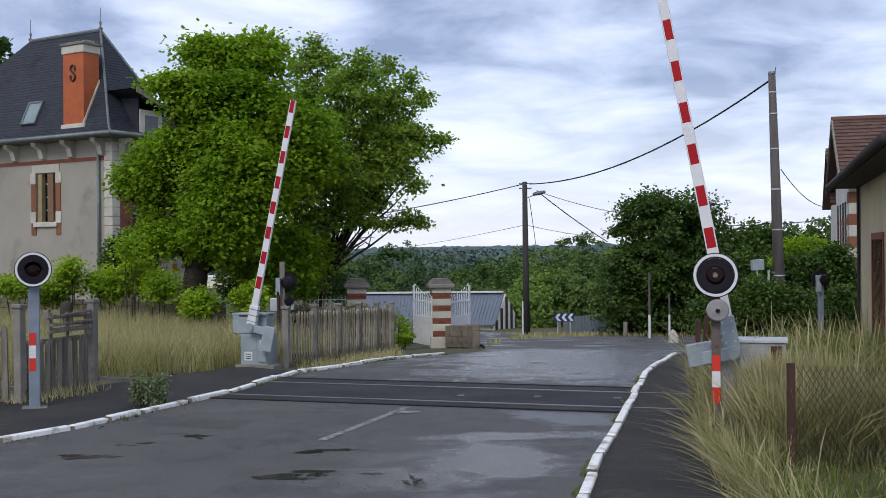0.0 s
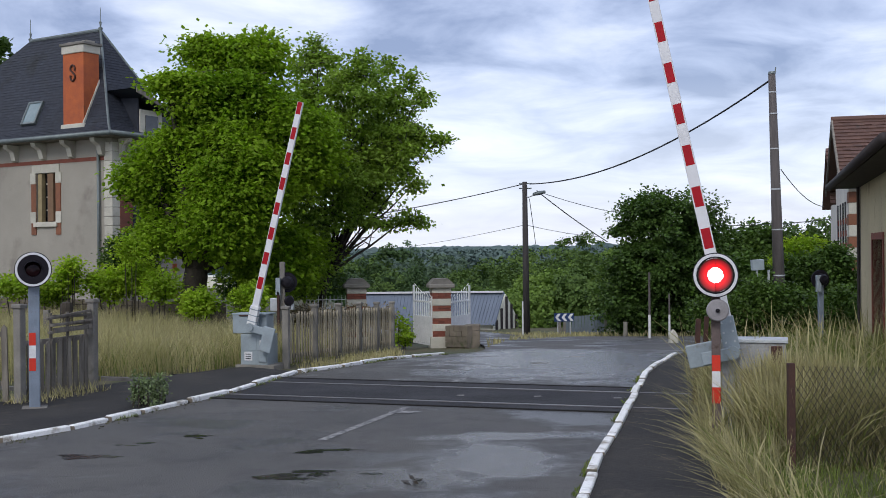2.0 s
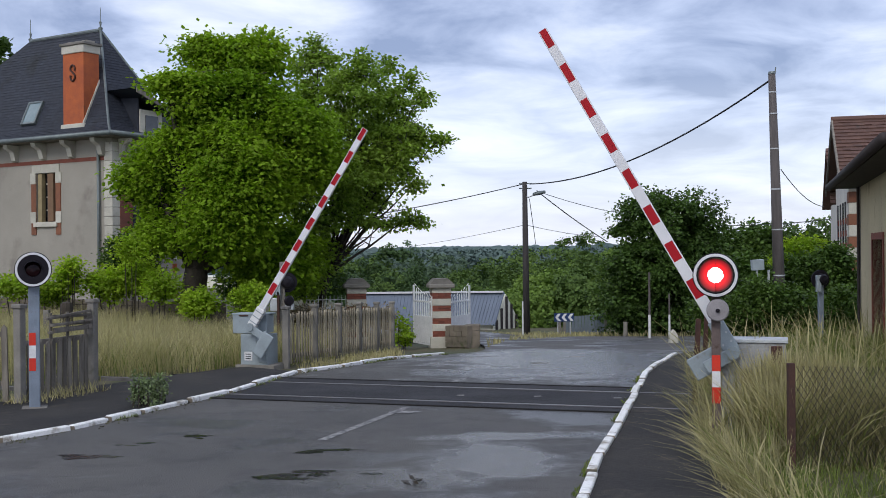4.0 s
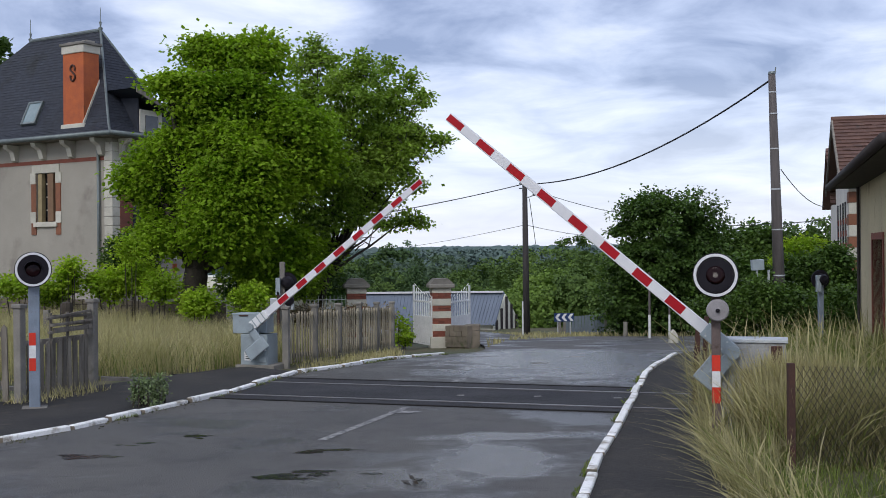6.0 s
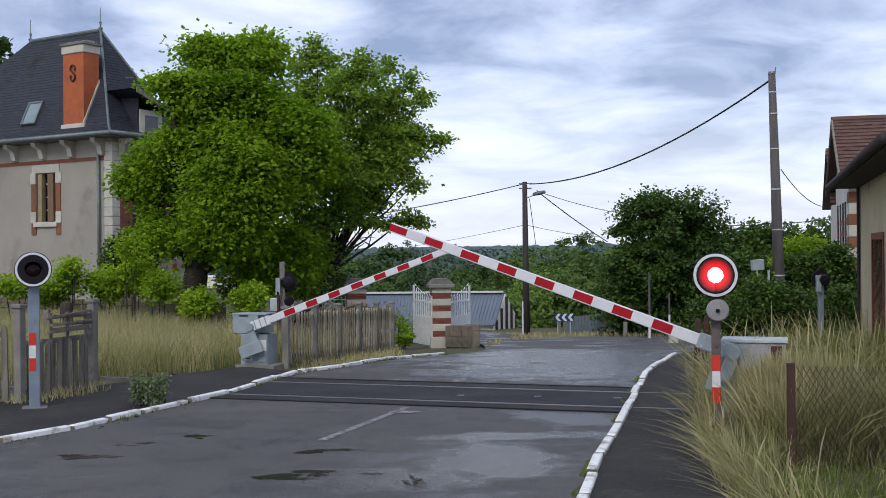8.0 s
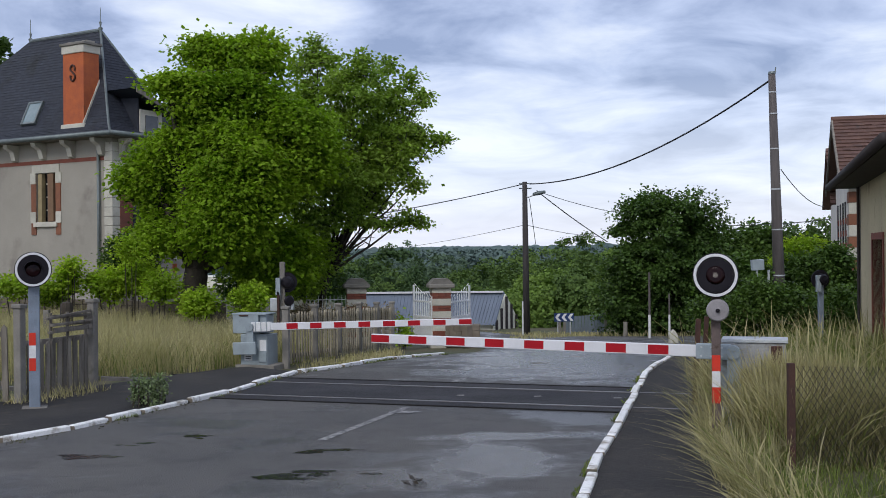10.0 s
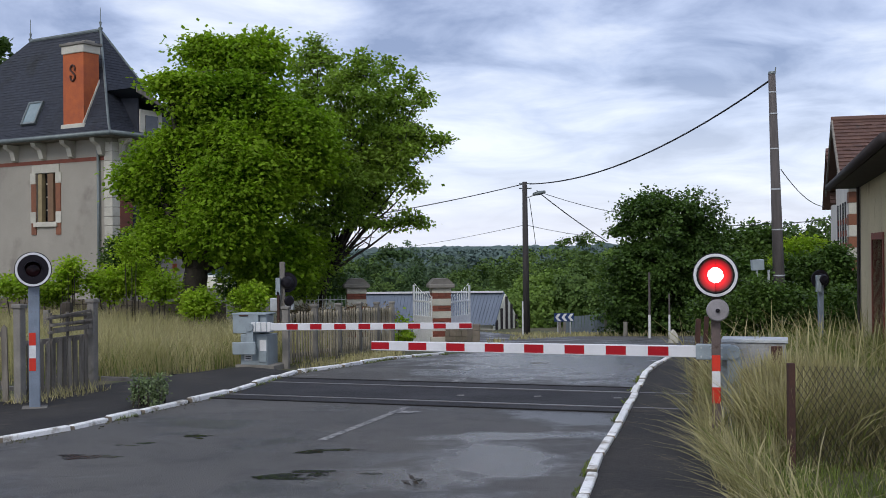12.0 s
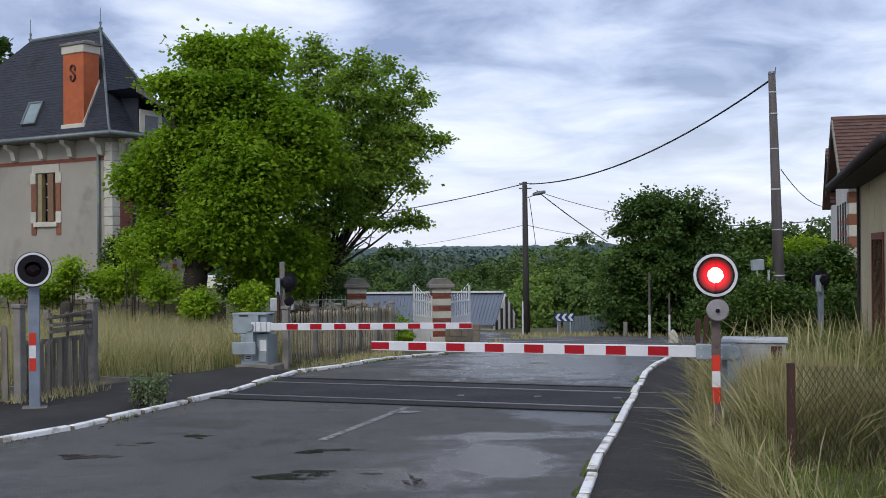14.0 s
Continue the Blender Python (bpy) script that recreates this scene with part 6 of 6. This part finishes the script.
tree("roadside_tree", "rounded green tree behind the thicket", (17.57, 62.00, -1.86), [(c, r) for c, r in (((17.48, 61.56, 2.30), (1.34, 1.34, 1.15)), ((19.00, 62.40, 1.65), (1.28, 1.28, 1.12)), ((16.55, 62.27, 1.67), (1.12, 1.28, 1.28)), ((17.63, 61.58, 0.39), (1.92, 1.92, 1.60)), ((20.95, 61.99, 1.63), (1.60, 1.60, 0.80)),)], 6000, 0.20, M_LEAFD2, 0.25, 36, per=4, reach=0.9, group="roadside trees")
bush("roadside_shrub", "low shrub at the garden fence's end", [(c, r) for c, r in (((-1.17, 30.93, -0.18), (0.22, 0.35, 0.35)),)], 90, 0.09, M_BUSH, 37, 7)


def build_woods():
    """Tree-covered valley side: belts of crowns behind one another, each tree of its own green, B being tinted for
    haze.
    """
    rg = np.random.default_rng(5)
    tones = {k: ([], []) for k in ("Ln", "Mn", "Kn", "Lf", "Mf", "Kf", "Bf")}
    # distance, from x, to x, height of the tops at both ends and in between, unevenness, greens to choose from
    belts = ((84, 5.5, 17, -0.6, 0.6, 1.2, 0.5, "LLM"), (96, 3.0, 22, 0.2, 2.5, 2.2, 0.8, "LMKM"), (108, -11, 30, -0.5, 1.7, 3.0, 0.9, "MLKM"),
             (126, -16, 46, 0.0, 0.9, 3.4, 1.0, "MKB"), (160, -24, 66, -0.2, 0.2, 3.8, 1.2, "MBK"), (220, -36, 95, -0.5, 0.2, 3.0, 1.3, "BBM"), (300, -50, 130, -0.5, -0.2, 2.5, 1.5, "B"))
    for d, x0, x1, za, zb, zc, rough_top, greens in belts:
        x = x0
        while x < x1:
            k = (x - x0) / (x1 - x0)
            zt = (za + (zb - za) * min(1, 2 * k) if k < 0.5 else zb + (zc - zb) * (2 * k - 1)) + rg.normal(0, rough_top)
            y = d + rg.normal(0, d * 0.03)
            g = gz(x, y)
            zt = max(zt, g + 3.0)
            h = zt - g
            r = min(rg.uniform(1.7, 2.9) * (1 + d / 400), h * 0.55)
            lobes = [((x, y, zt - r * 0.85), (r, r, r * 0.85)), ((x - r * 0.6, y - 0.4, zt - r * 1.5), (r * 0.75, r * 0.7, r * 0.7)), ((x + r * 0.6, y - 0.5, zt - r * 1.6), (r * 0.8, r * 0.7, r * 0.75)),
                     ((x, y - 0.6, zt - h * 0.62), (r * 1.1, r * 0.9, h * 0.3))]
            p, u = boughs(lobes, 2300 if d < 130 else 850, int(rg.integers(1e6)), reach=0.75, density=22, flat=0.55)
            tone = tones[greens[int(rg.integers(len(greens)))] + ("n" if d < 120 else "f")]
            tone[0].append(p), tone[1].append(u)
            x += r * rg.uniform(1.0, 1.7)
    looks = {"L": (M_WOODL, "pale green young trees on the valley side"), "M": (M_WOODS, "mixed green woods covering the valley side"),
             "K": (M_WOODK, "dark green trees among the valley woods"), "B": (M_WOODB, "woods far down the valley, haze painted into their blue-green")}
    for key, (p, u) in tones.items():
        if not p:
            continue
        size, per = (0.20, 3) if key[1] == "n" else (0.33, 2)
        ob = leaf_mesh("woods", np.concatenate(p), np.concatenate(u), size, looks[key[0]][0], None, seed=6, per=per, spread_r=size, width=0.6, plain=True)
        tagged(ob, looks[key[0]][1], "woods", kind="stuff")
    # the far hillside, tree by tree as large soft clumps
    P, U = [], []
    for d, zt, half in ((430, -1.0, 190), (560, -0.6, 240), (760, 0.0, 320), (1050, 1.4, 440)):
        x = -half * 0.5
        while x < half:
            top = zt + 0.004 * x + 1.6 * noise.noise((x * 0.02, d * 0.01, 3)) + rg.normal(0, 0.5)
            y, r = d + rg.normal(0, 14), rg.uniform(2.6, 5.0)
            p, u = lobes_points([((x, y, top - r), (r * 1.3, r, r)), ((x, y - 2, top - 2.2 * r), (r * 1.7, r, r))], 260, int(rg.integers(1e6)), 0.9)
            P.append(p), U.append(u)
            x += r * rg.uniform(1.2, 2.4)
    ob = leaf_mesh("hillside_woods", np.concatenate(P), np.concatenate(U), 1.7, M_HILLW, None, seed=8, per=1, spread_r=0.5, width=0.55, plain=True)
    tagged(ob, "woods on the far hillside, bluish with painted haze", "woods", kind="stuff")


build_woods()


def build_ridge():
    """Far wooded ridge on the horizon."""
    vs, fs = [], []
    n = 1100
    for i in range(n + 1):
        x = -1500 + 3000 * i / n
        row = max(0.0, noise.noise((x * 0.012, 9.5, 0)) + 0.25)        # hedgerow trees stand up along the crest
        top = 4.6 + 0.006 * x + 1.3 * noise.noise((x * 0.008, 1.5, 0)) + row * (26.0 * max(0.0, noise.noise((x * 0.13, 0.5, 4)) - 0.05) + 2.0 * noise.noise((x * 0.05, 0.5, 0)))
        vs += [(x, 1500, -20), (x, 1500, top - 1.0), (x, 1560, top), (x, 1700, -20)]
    for i in range(n):
        for k in range(3):
            a = i * 4 + k
            fs.append((a, a + 4, a + 5, a + 1))
    tagged(raw("backdrop", vs, fs, M_HILL, smooth=True), "far wooded ridge on the horizon, blue-green with painted haze", "hill", kind="structure")


build_ridge()


def inside(poly, x, y):
    c = False
    for (x0, y0), (x1, y1) in zip(poly, poly[1:] + poly[:1]):
        if (y0 > y) != (y1 > y) and x < (x1 - x0) * (y - y0) / (y1 - y0) + x0:
            c = not c
    return c


def scatter(poly, n, seed, clump=1.6):
    """Spots in an outline on the plan, thinner and thicker by noise."""
    rnd = random.Random(seed)
    x0, x1 = min(p[0] for p in poly), max(p[0] for p in poly)
    y0, y1 = min(p[1] for p in poly), max(p[1] for p in poly)
    out = []
    while len(out) < n:
        x, y = rnd.uniform(x0, x1), rnd.uniform(y0, y1)
        if inside(poly, x, y) and noise.noise((x * clump, y * clump, seed)) > rnd.uniform(-0.9, 0.35):
            out.append((x, y, gz(x, y) - 0.05))
    return out


def build_grass():
    rg = np.random.default_rng(3)
    verge = [(2.35, 5.0), (2.55, 9.2), (2.72, 11.0), (3.3, 12.9), (4.3, 15.3), (5.2, 17.6), (6.2, 21.0), (12, 21.0), (9.5, 12), (5.5, 5.0)]
    def tall(spots, lo, hi):
        h = rg.uniform(lo, hi, len(spots))
        # trodden low before the wire fence
        return np.array([k * (0.22 if (p[0] > 3.02 and p[1] < 10.35) else 0.45 if (2.6 < p[0] < 3.2 and p[1] < 11.95) else 1) for p, k in zip(spots, h)])
    s = scatter(verge, 4800, 1, 0.9)
    blades("tall_dry_grass", s, tall(s, 0.45, 1.25), M_DRY, "tall bleached grass with seed heads on the verge", 41, 0.0042, (-0.03, -0.04), 1.2, 0.45)
    s = scatter(verge, 31000, 2, 0.8)
    blades("green_verge_grass", s, tall(s, 0.2, 0.95), M_GREEN, "green grass growing under the bleached stalks", 42, 0.0050, (-0.06, -0.04), 1.2)
    patch = [(3.05, 10.7), (3.12, 11.75), (4.3, 11.95), (4.5, 10.7), (3.4, 10.45)]
    s = scatter(patch, 3900, 9, 1.2)
    blades("tall_dry_grass", s, rg.uniform(0.55, 1.05, len(s)), M_DRY, "bleached grass hiding the barrier machine", 51, 0.0038, (-0.05, 0.0), 0.6, 0.4)
    lee = [(3.3, 10.42), (3.4, 11.2), (6.5, 11.6), (6.5, 10.5)]
    s = scatter(lee, 5200, 13, 1.3)
    blades("tall_dry_grass", s, rg.uniform(0.35, 0.95, len(s)), M_DRY, "pale grass leaning against the wire mesh", 57, 0.0048, (0.0, -0.03), 0.9, 0.3)
    crest = [(2.75, 12.4), (3.6, 15.5), (9.0, 17.0), (7.0, 11.2), (4.4, 11.0), (3.3, 12.2)]
    s = scatter(crest, 520, 12, 0.9)
    blades("arching_grass", s, rg.uniform(1.0, 1.55, len(s)), M_DRY, "long arching grass stems with drooping seed heads", 56, 0.0048, (-0.02, -0.05), 0.95, 0.75)
    edge = [(2.15, 6.0), (2.35, 9.0), (2.55, 11.0), (3.0, 12.9), (4.0, 15.3), (4.4, 15.3), (3.45, 12.9), (2.85, 11.0), (2.65, 9.2), (2.45, 6.0)]
    s = scatter(edge, 1900, 3)
    blades("overhanging_grass", s, rg.uniform(0.35, 0.85, len(s)), M_DRY, "long grass flopping over the asphalt shoulder", 43, 0.0042, (-0.36, -0.15), 0.95, 0.3)
    meadow = [(-5.3, 18.4), (-4.15, 19.2), (-4.1, 20.8), (-3.05, 20.9), (-2.9, 21.5), (-2.3, 25.0), (-5.0, 29.5), (-14.0, 28.8), (-14, 18.8), (-7.5, 17.7)]
    s = scatter(meadow, 34000, 4)
    blades("meadow_grass", s, rg.uniform(0.45, 0.95, len(s)), M_DRYP, "tall straw-coloured meadow grass beside the track", 44, 0.0034, (0.05, 0.0), 0.75, 0.4)
    s = scatter(meadow, 8500, 5)
    blades("meadow_grass", s, rg.uniform(0.2, 0.6, len(s)), M_GREEN, "short green grass among the straw", 45, 0.006, (0, 0), 0.6)
    strip = [(-2.75, 20.4), (-1.25, 30.0), (-0.9, 26.0), (-1.5, 21.5), (-2.4, 20.0)]
    s = scatter(strip, 1100, 6)
    blades("fence_foot_grass", s, rg.uniform(0.05, 0.20, len(s)), M_DRYP, "short dry grass along the foot of the fence", 46, 0.008, (0, 0), 0.6)
    left = [(-9.5, 14.9), (-6.0, 14.95), (-5.5, 15.1), (-5.0, 16.6), (-5.3, 16.9), (-5.8, 15.6), (-9.5, 16.2)]
    s = scatter(left, 1500, 7)
    blades("fence_foot_grass", s, rg.uniform(0.06, 0.30, len(s)), M_DRYP, "dry grass tufts along the foot of the picket fence", 47, 0.006, (0, 0), 0.6)
    far = [(1.2, 30), (1.5, 38), (7, 50), (16, 46), (11, 33), (14, 33), (22, 50), (10, 56), (-3, 56), (-6, 50.5), (3.5, 50)]
    s = scatter(far, 5000, 8)
    blades("roadside_grass", s, rg.uniform(0.08, 0.28, len(s)), M_DRYP, "rough grass along the far roadside", 48, 0.02, (0, 0), 0.5)
    front = [(3.28, 11.25), (3.32, 11.8), (4.1, 11.75), (4.2, 11.2)]
    s = scatter(front, 2600, 10, 1.2)
    blades("tall_dry_grass", s, rg.uniform(0.7, 1.15, len(s)), M_DRY, "bleached grass crowding the barrier machine", 52, 0.0042, (-0.03, 0.0), 0.34, 0.4)
    behind = [(3.15, 13.2), (3.55, 14.9), (4.4, 15.3), (4.1, 13.0)]
    s = scatter(behind, 1700, 11, 1.2)
    blades("tall_dry_grass", s, rg.uniform(0.5, 1.05, len(s)), M_DRY, "bleached grass behind the lowered arm", 54, 0.0045, (-0.12, 0.0), 0.7, 0.4)
    # moss and small tufts in the joints along both kerbs
    tufts = []
    for edge, side in ((LEFT_EDGE[1:], 1), (RIGHT_EDGE[1:], -1)):
        pts = along(edge, 160)
        for (x0, y0), (x1, y1) in zip(pts, pts[1:]):
            if noise.noise((x0 * 1.3, y0 * 1.3, 8)) > 0.02:
                for _ in range(9):
                    o = abs(rg.normal(0, 0.025)) * side
                    k = rg.random()
                    tufts.append((x0 + (x1 - x0) * k + o, y0 + (y1 - y0) * k, gz(x0, y0) - 0.005))
    blades("kerb_moss", tufts, rg.uniform(0.015, 0.06, len(tufts)), M_GREEN, "mossy tufts growing along the kerb's foot", 53, 0.006, (0, 0), 0.9, category="moss")
    debris = [(p[0] + 0.02 + abs(rg.normal(0, 0.03)), p[1] + rg.normal(0, 0.2), p[2]) for p in [(x, y, gz(x, y) - 0.004) for x, y in along(LEFT_EDGE[1:], 900)] if noise.noise((p[0] * 1.1, p[1] * 1.1, 3)) > -0.15]
    blades("kerb_debris", debris, rg.uniform(0.01, 0.035, len(debris)), M_SOIL, "dry earth and dead stalks along the kerb", 55, 0.012, (0, 0), 1.2, category="debris")
    # weed in the gutter by the kerb
    bush("kerb_weed", "grey-green weed sprouting beside the kerb", [((-4.0, 14.78, 0.18), (0.19, 0.18, 0.18)), ((-3.86, 14.88, 0.28), (0.10, 0.10, 0.17)), ((-4.10, 14.72, 0.30), (0.09, 0.09, 0.17))], 260,
         0.036, mat("weed_leaf", (0.19, 0.24, 0.11), (0.13, 0.18, 0.08), 1, 0.6, 0.0, 8, islands=0.3, leaf=0.25), 49, 6, "weed")


build_grass()


# ---- wire fence in the verge, small things ----
def build_mesh_fence():
    x0, y0 = 3.26, 10.3
    t = thing("wire_fence", pose(x0, y0, 0, 0, 0, 4), "rusty post with sagging diamond wire mesh in the grass", "fence")
    part("post", box(-0.035, 0.03, -0.03, 0.03, -0.2, 1.0, 0.006), M_RUST, t, "dark rusted iron post")
    part("post", box(2.95, 3.03, -0.03, 0.03, -0.2, 1.0, 0.008), M_RUST, t, "dark rusted iron post")
    cu = bpy.data.curves.new("wire_mesh", "CURVE")
    cu.dimensions, cu.bevel_depth, cu.bevel_resolution = "3D", 0.0027, 0
    w, h, step = 3.0, 0.94, 0.062
    k = -h
    while k < w:
        for flip in (0, 1):
            pts = []
            for i in range(7):
                z = h * i / 6
                x = k + z * 0.62 if not flip else k + (h - z) * 0.62
                if 0 <= x <= w:
                    pts.append((x, 0.02 * math.sin(x * 2) + 0.012 * math.sin(z * 9), z + 0.03 - 0.03 * math.sin(math.pi * x / w)))
            if len(pts) > 1:
                sp = cu.splines.new("POLY")
                sp.points.add(len(pts) - 1)
                for q, p in zip(sp.points, pts):
                    q.co = (*p, 1)
        k += step
    cu.materials.append(M_GUTTER)
    ob = new("wire_mesh", cu)
    ob.parent = t


build_mesh_fence()


def build_small_things():
    rnd = random.Random(12)
    # drain and patches of standing water on the road
    for (x, y, a, b, count) in ((-2.79, 12.38, 0.20, 0.15, 3), (-3.60, 11.20, 0.36, 0.17, 5), (-3.42, 11.92, 0.20, 0.10, 3), (-0.61, 10.24, 0.16, 0.07, 2), (-1.41, 10.25, 0.42, 0.16, 6), (-1.10, 11.42, 0.45, 0.14, 4)):
        for q in range(count):
            cx, cy = x + rnd.uniform(-a, a) * 0.8, y + rnd.uniform(-b, b)
            ra, rb = (a * rnd.uniform(0.18, 0.5), b * rnd.uniform(0.15, 0.5)) if q else (a * 0.62, b * 0.42)
            bm = bmesh.new()
            ring = []
            for i in range(30):
                t = 2 * math.pi * i / 30
                k = 1 + 0.75 * noise.noise((math.cos(t) * 2.2 + cx * 9, math.sin(t) * 2.2 + cy * 9, 3)) + 0.25 * noise.noise((math.cos(t) * 7 + cx, math.sin(t) * 7, cy))
                ring.append(bm.verts.new((cx + ra * k * math.cos(t), cy + rb * k * math.sin(t), 0.0035 + 0.0003 * q)))
            bm.faces.new(ring)
            tagged(part("puddle", bm, M_WATER), "thin streak of standing water on the asphalt", "puddle", "puddles", "structure")
    for (x, y) in ((0.23, 15.66), (1.32, 15.48), (2.41, 15.24)):
        tagged(part("road_stud", box(x - 0.055, x + 0.055, y - 0.03, y + 0.03, 0.0, 0.014, 0.004), M_LINE), "small worn stud set in the crossing deck", "road stud", "road studs", "structure")
    c = (-0.27, 9.86)
    t = thing("dead_leaves", pose(c[0], c[1], 0.004), "small heap of wet dead leaves on the asphalt", "leaves")
    for i in range(9):
        m = Matrix.Translation((rnd.uniform(-0.08, 0.08), rnd.uniform(-0.1, 0.1), 0.006 + 0.004 * i)) @ pose(0, 0, 0, rnd.uniform(-25, 25), rnd.uniform(-25, 25), rnd.uniform(0, 360))
        part("leaf", prism([(-0.045, 0), (0, 0.006), (0.045, 0), (0, 0.010)], -0.022, 0.022, None, m), mat("dead_leaf", (0.05, 0.04, 0.025), None, 8, 0.5), t)
    for (x, y) in ((2.77, 22.94), (1.79, 20.52), (-0.56, 14.10), (-3.89, 15.70)):
        bm = bmesh.new()
        z = gz(x, y) + 0.006
        bm.faces.new([bm.verts.new(v) for v in ((x - 0.16, y - 0.08, z), (x + 0.16, y - 0.09, z), (x + 0.17, y + 0.08, z), (x - 0.15, y + 0.09, z))])
        tagged(part("road_marking", bm, M_LINE), "worn white painted patch on the asphalt", "road marking", "centre line", "structure")


build_small_things()


# ---- what moves ----
ARM_TURNS = [(0.0, 79.4), (1.6, 79.4), (2.0, 78.0), (2.5, 74.0), (3.0, 69.8), (3.7, 63.2), (4.4, 56.4), (5.0, 50.7), (5.5, 45.7), (6.0, 40.1), (6.5, 35.1),
             (7.0, 29.3), (7.5, 24.8), (8.0, 19.8), (8.5, 14.9), (9.0, 10.2), (9.5, 5.6), (10.0, 1.2), (10.2, 0.2), (10.4, 0.0), (14.0, 0.0)]

FAR_TURNS = [(0.0, 77.8), (1.6, 77.8), (2.0, 75.8), (2.5, 71.2), (3.0, 66.6), (3.7, 60.2), (4.4, 53.4), (5.0, 47.6), (5.5, 42.9), (6.0, 38.0), (6.5, 33.2),
             (7.0, 28.9), (7.5, 24.7), (8.0, 20.1), (8.5, 15.3), (9.0, 10.6), (9.5, 6.0), (10.0, 2.0), (10.2, 1.2), (10.4, 1.0), (14.0, 1.0)]


def motions():
    """The two arms sink; the blade added to blink the near lamp turns edge-on for each flash."""
    hn, hf = near_arm.location.copy(), far_arm.location.copy()
    walk(near_arm, [(t, Matrix.Translation(hn) @ pose(0, 0, 0, 0, a, 0)) for t, a in ARM_TURNS])
    walk(far_arm, [(t, Matrix.Translation(hf) @ pose(0, 0, 0, 0, -a, 0)) for t, a in FAR_TURNS])
    at = Matrix.Translation(near_blink_blade.location)
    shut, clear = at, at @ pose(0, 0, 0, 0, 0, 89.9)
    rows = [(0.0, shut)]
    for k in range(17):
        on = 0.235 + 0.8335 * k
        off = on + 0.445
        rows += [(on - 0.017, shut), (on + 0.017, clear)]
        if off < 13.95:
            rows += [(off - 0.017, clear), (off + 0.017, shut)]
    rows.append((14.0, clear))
    walk(near_blink_blade, rows)


motions()
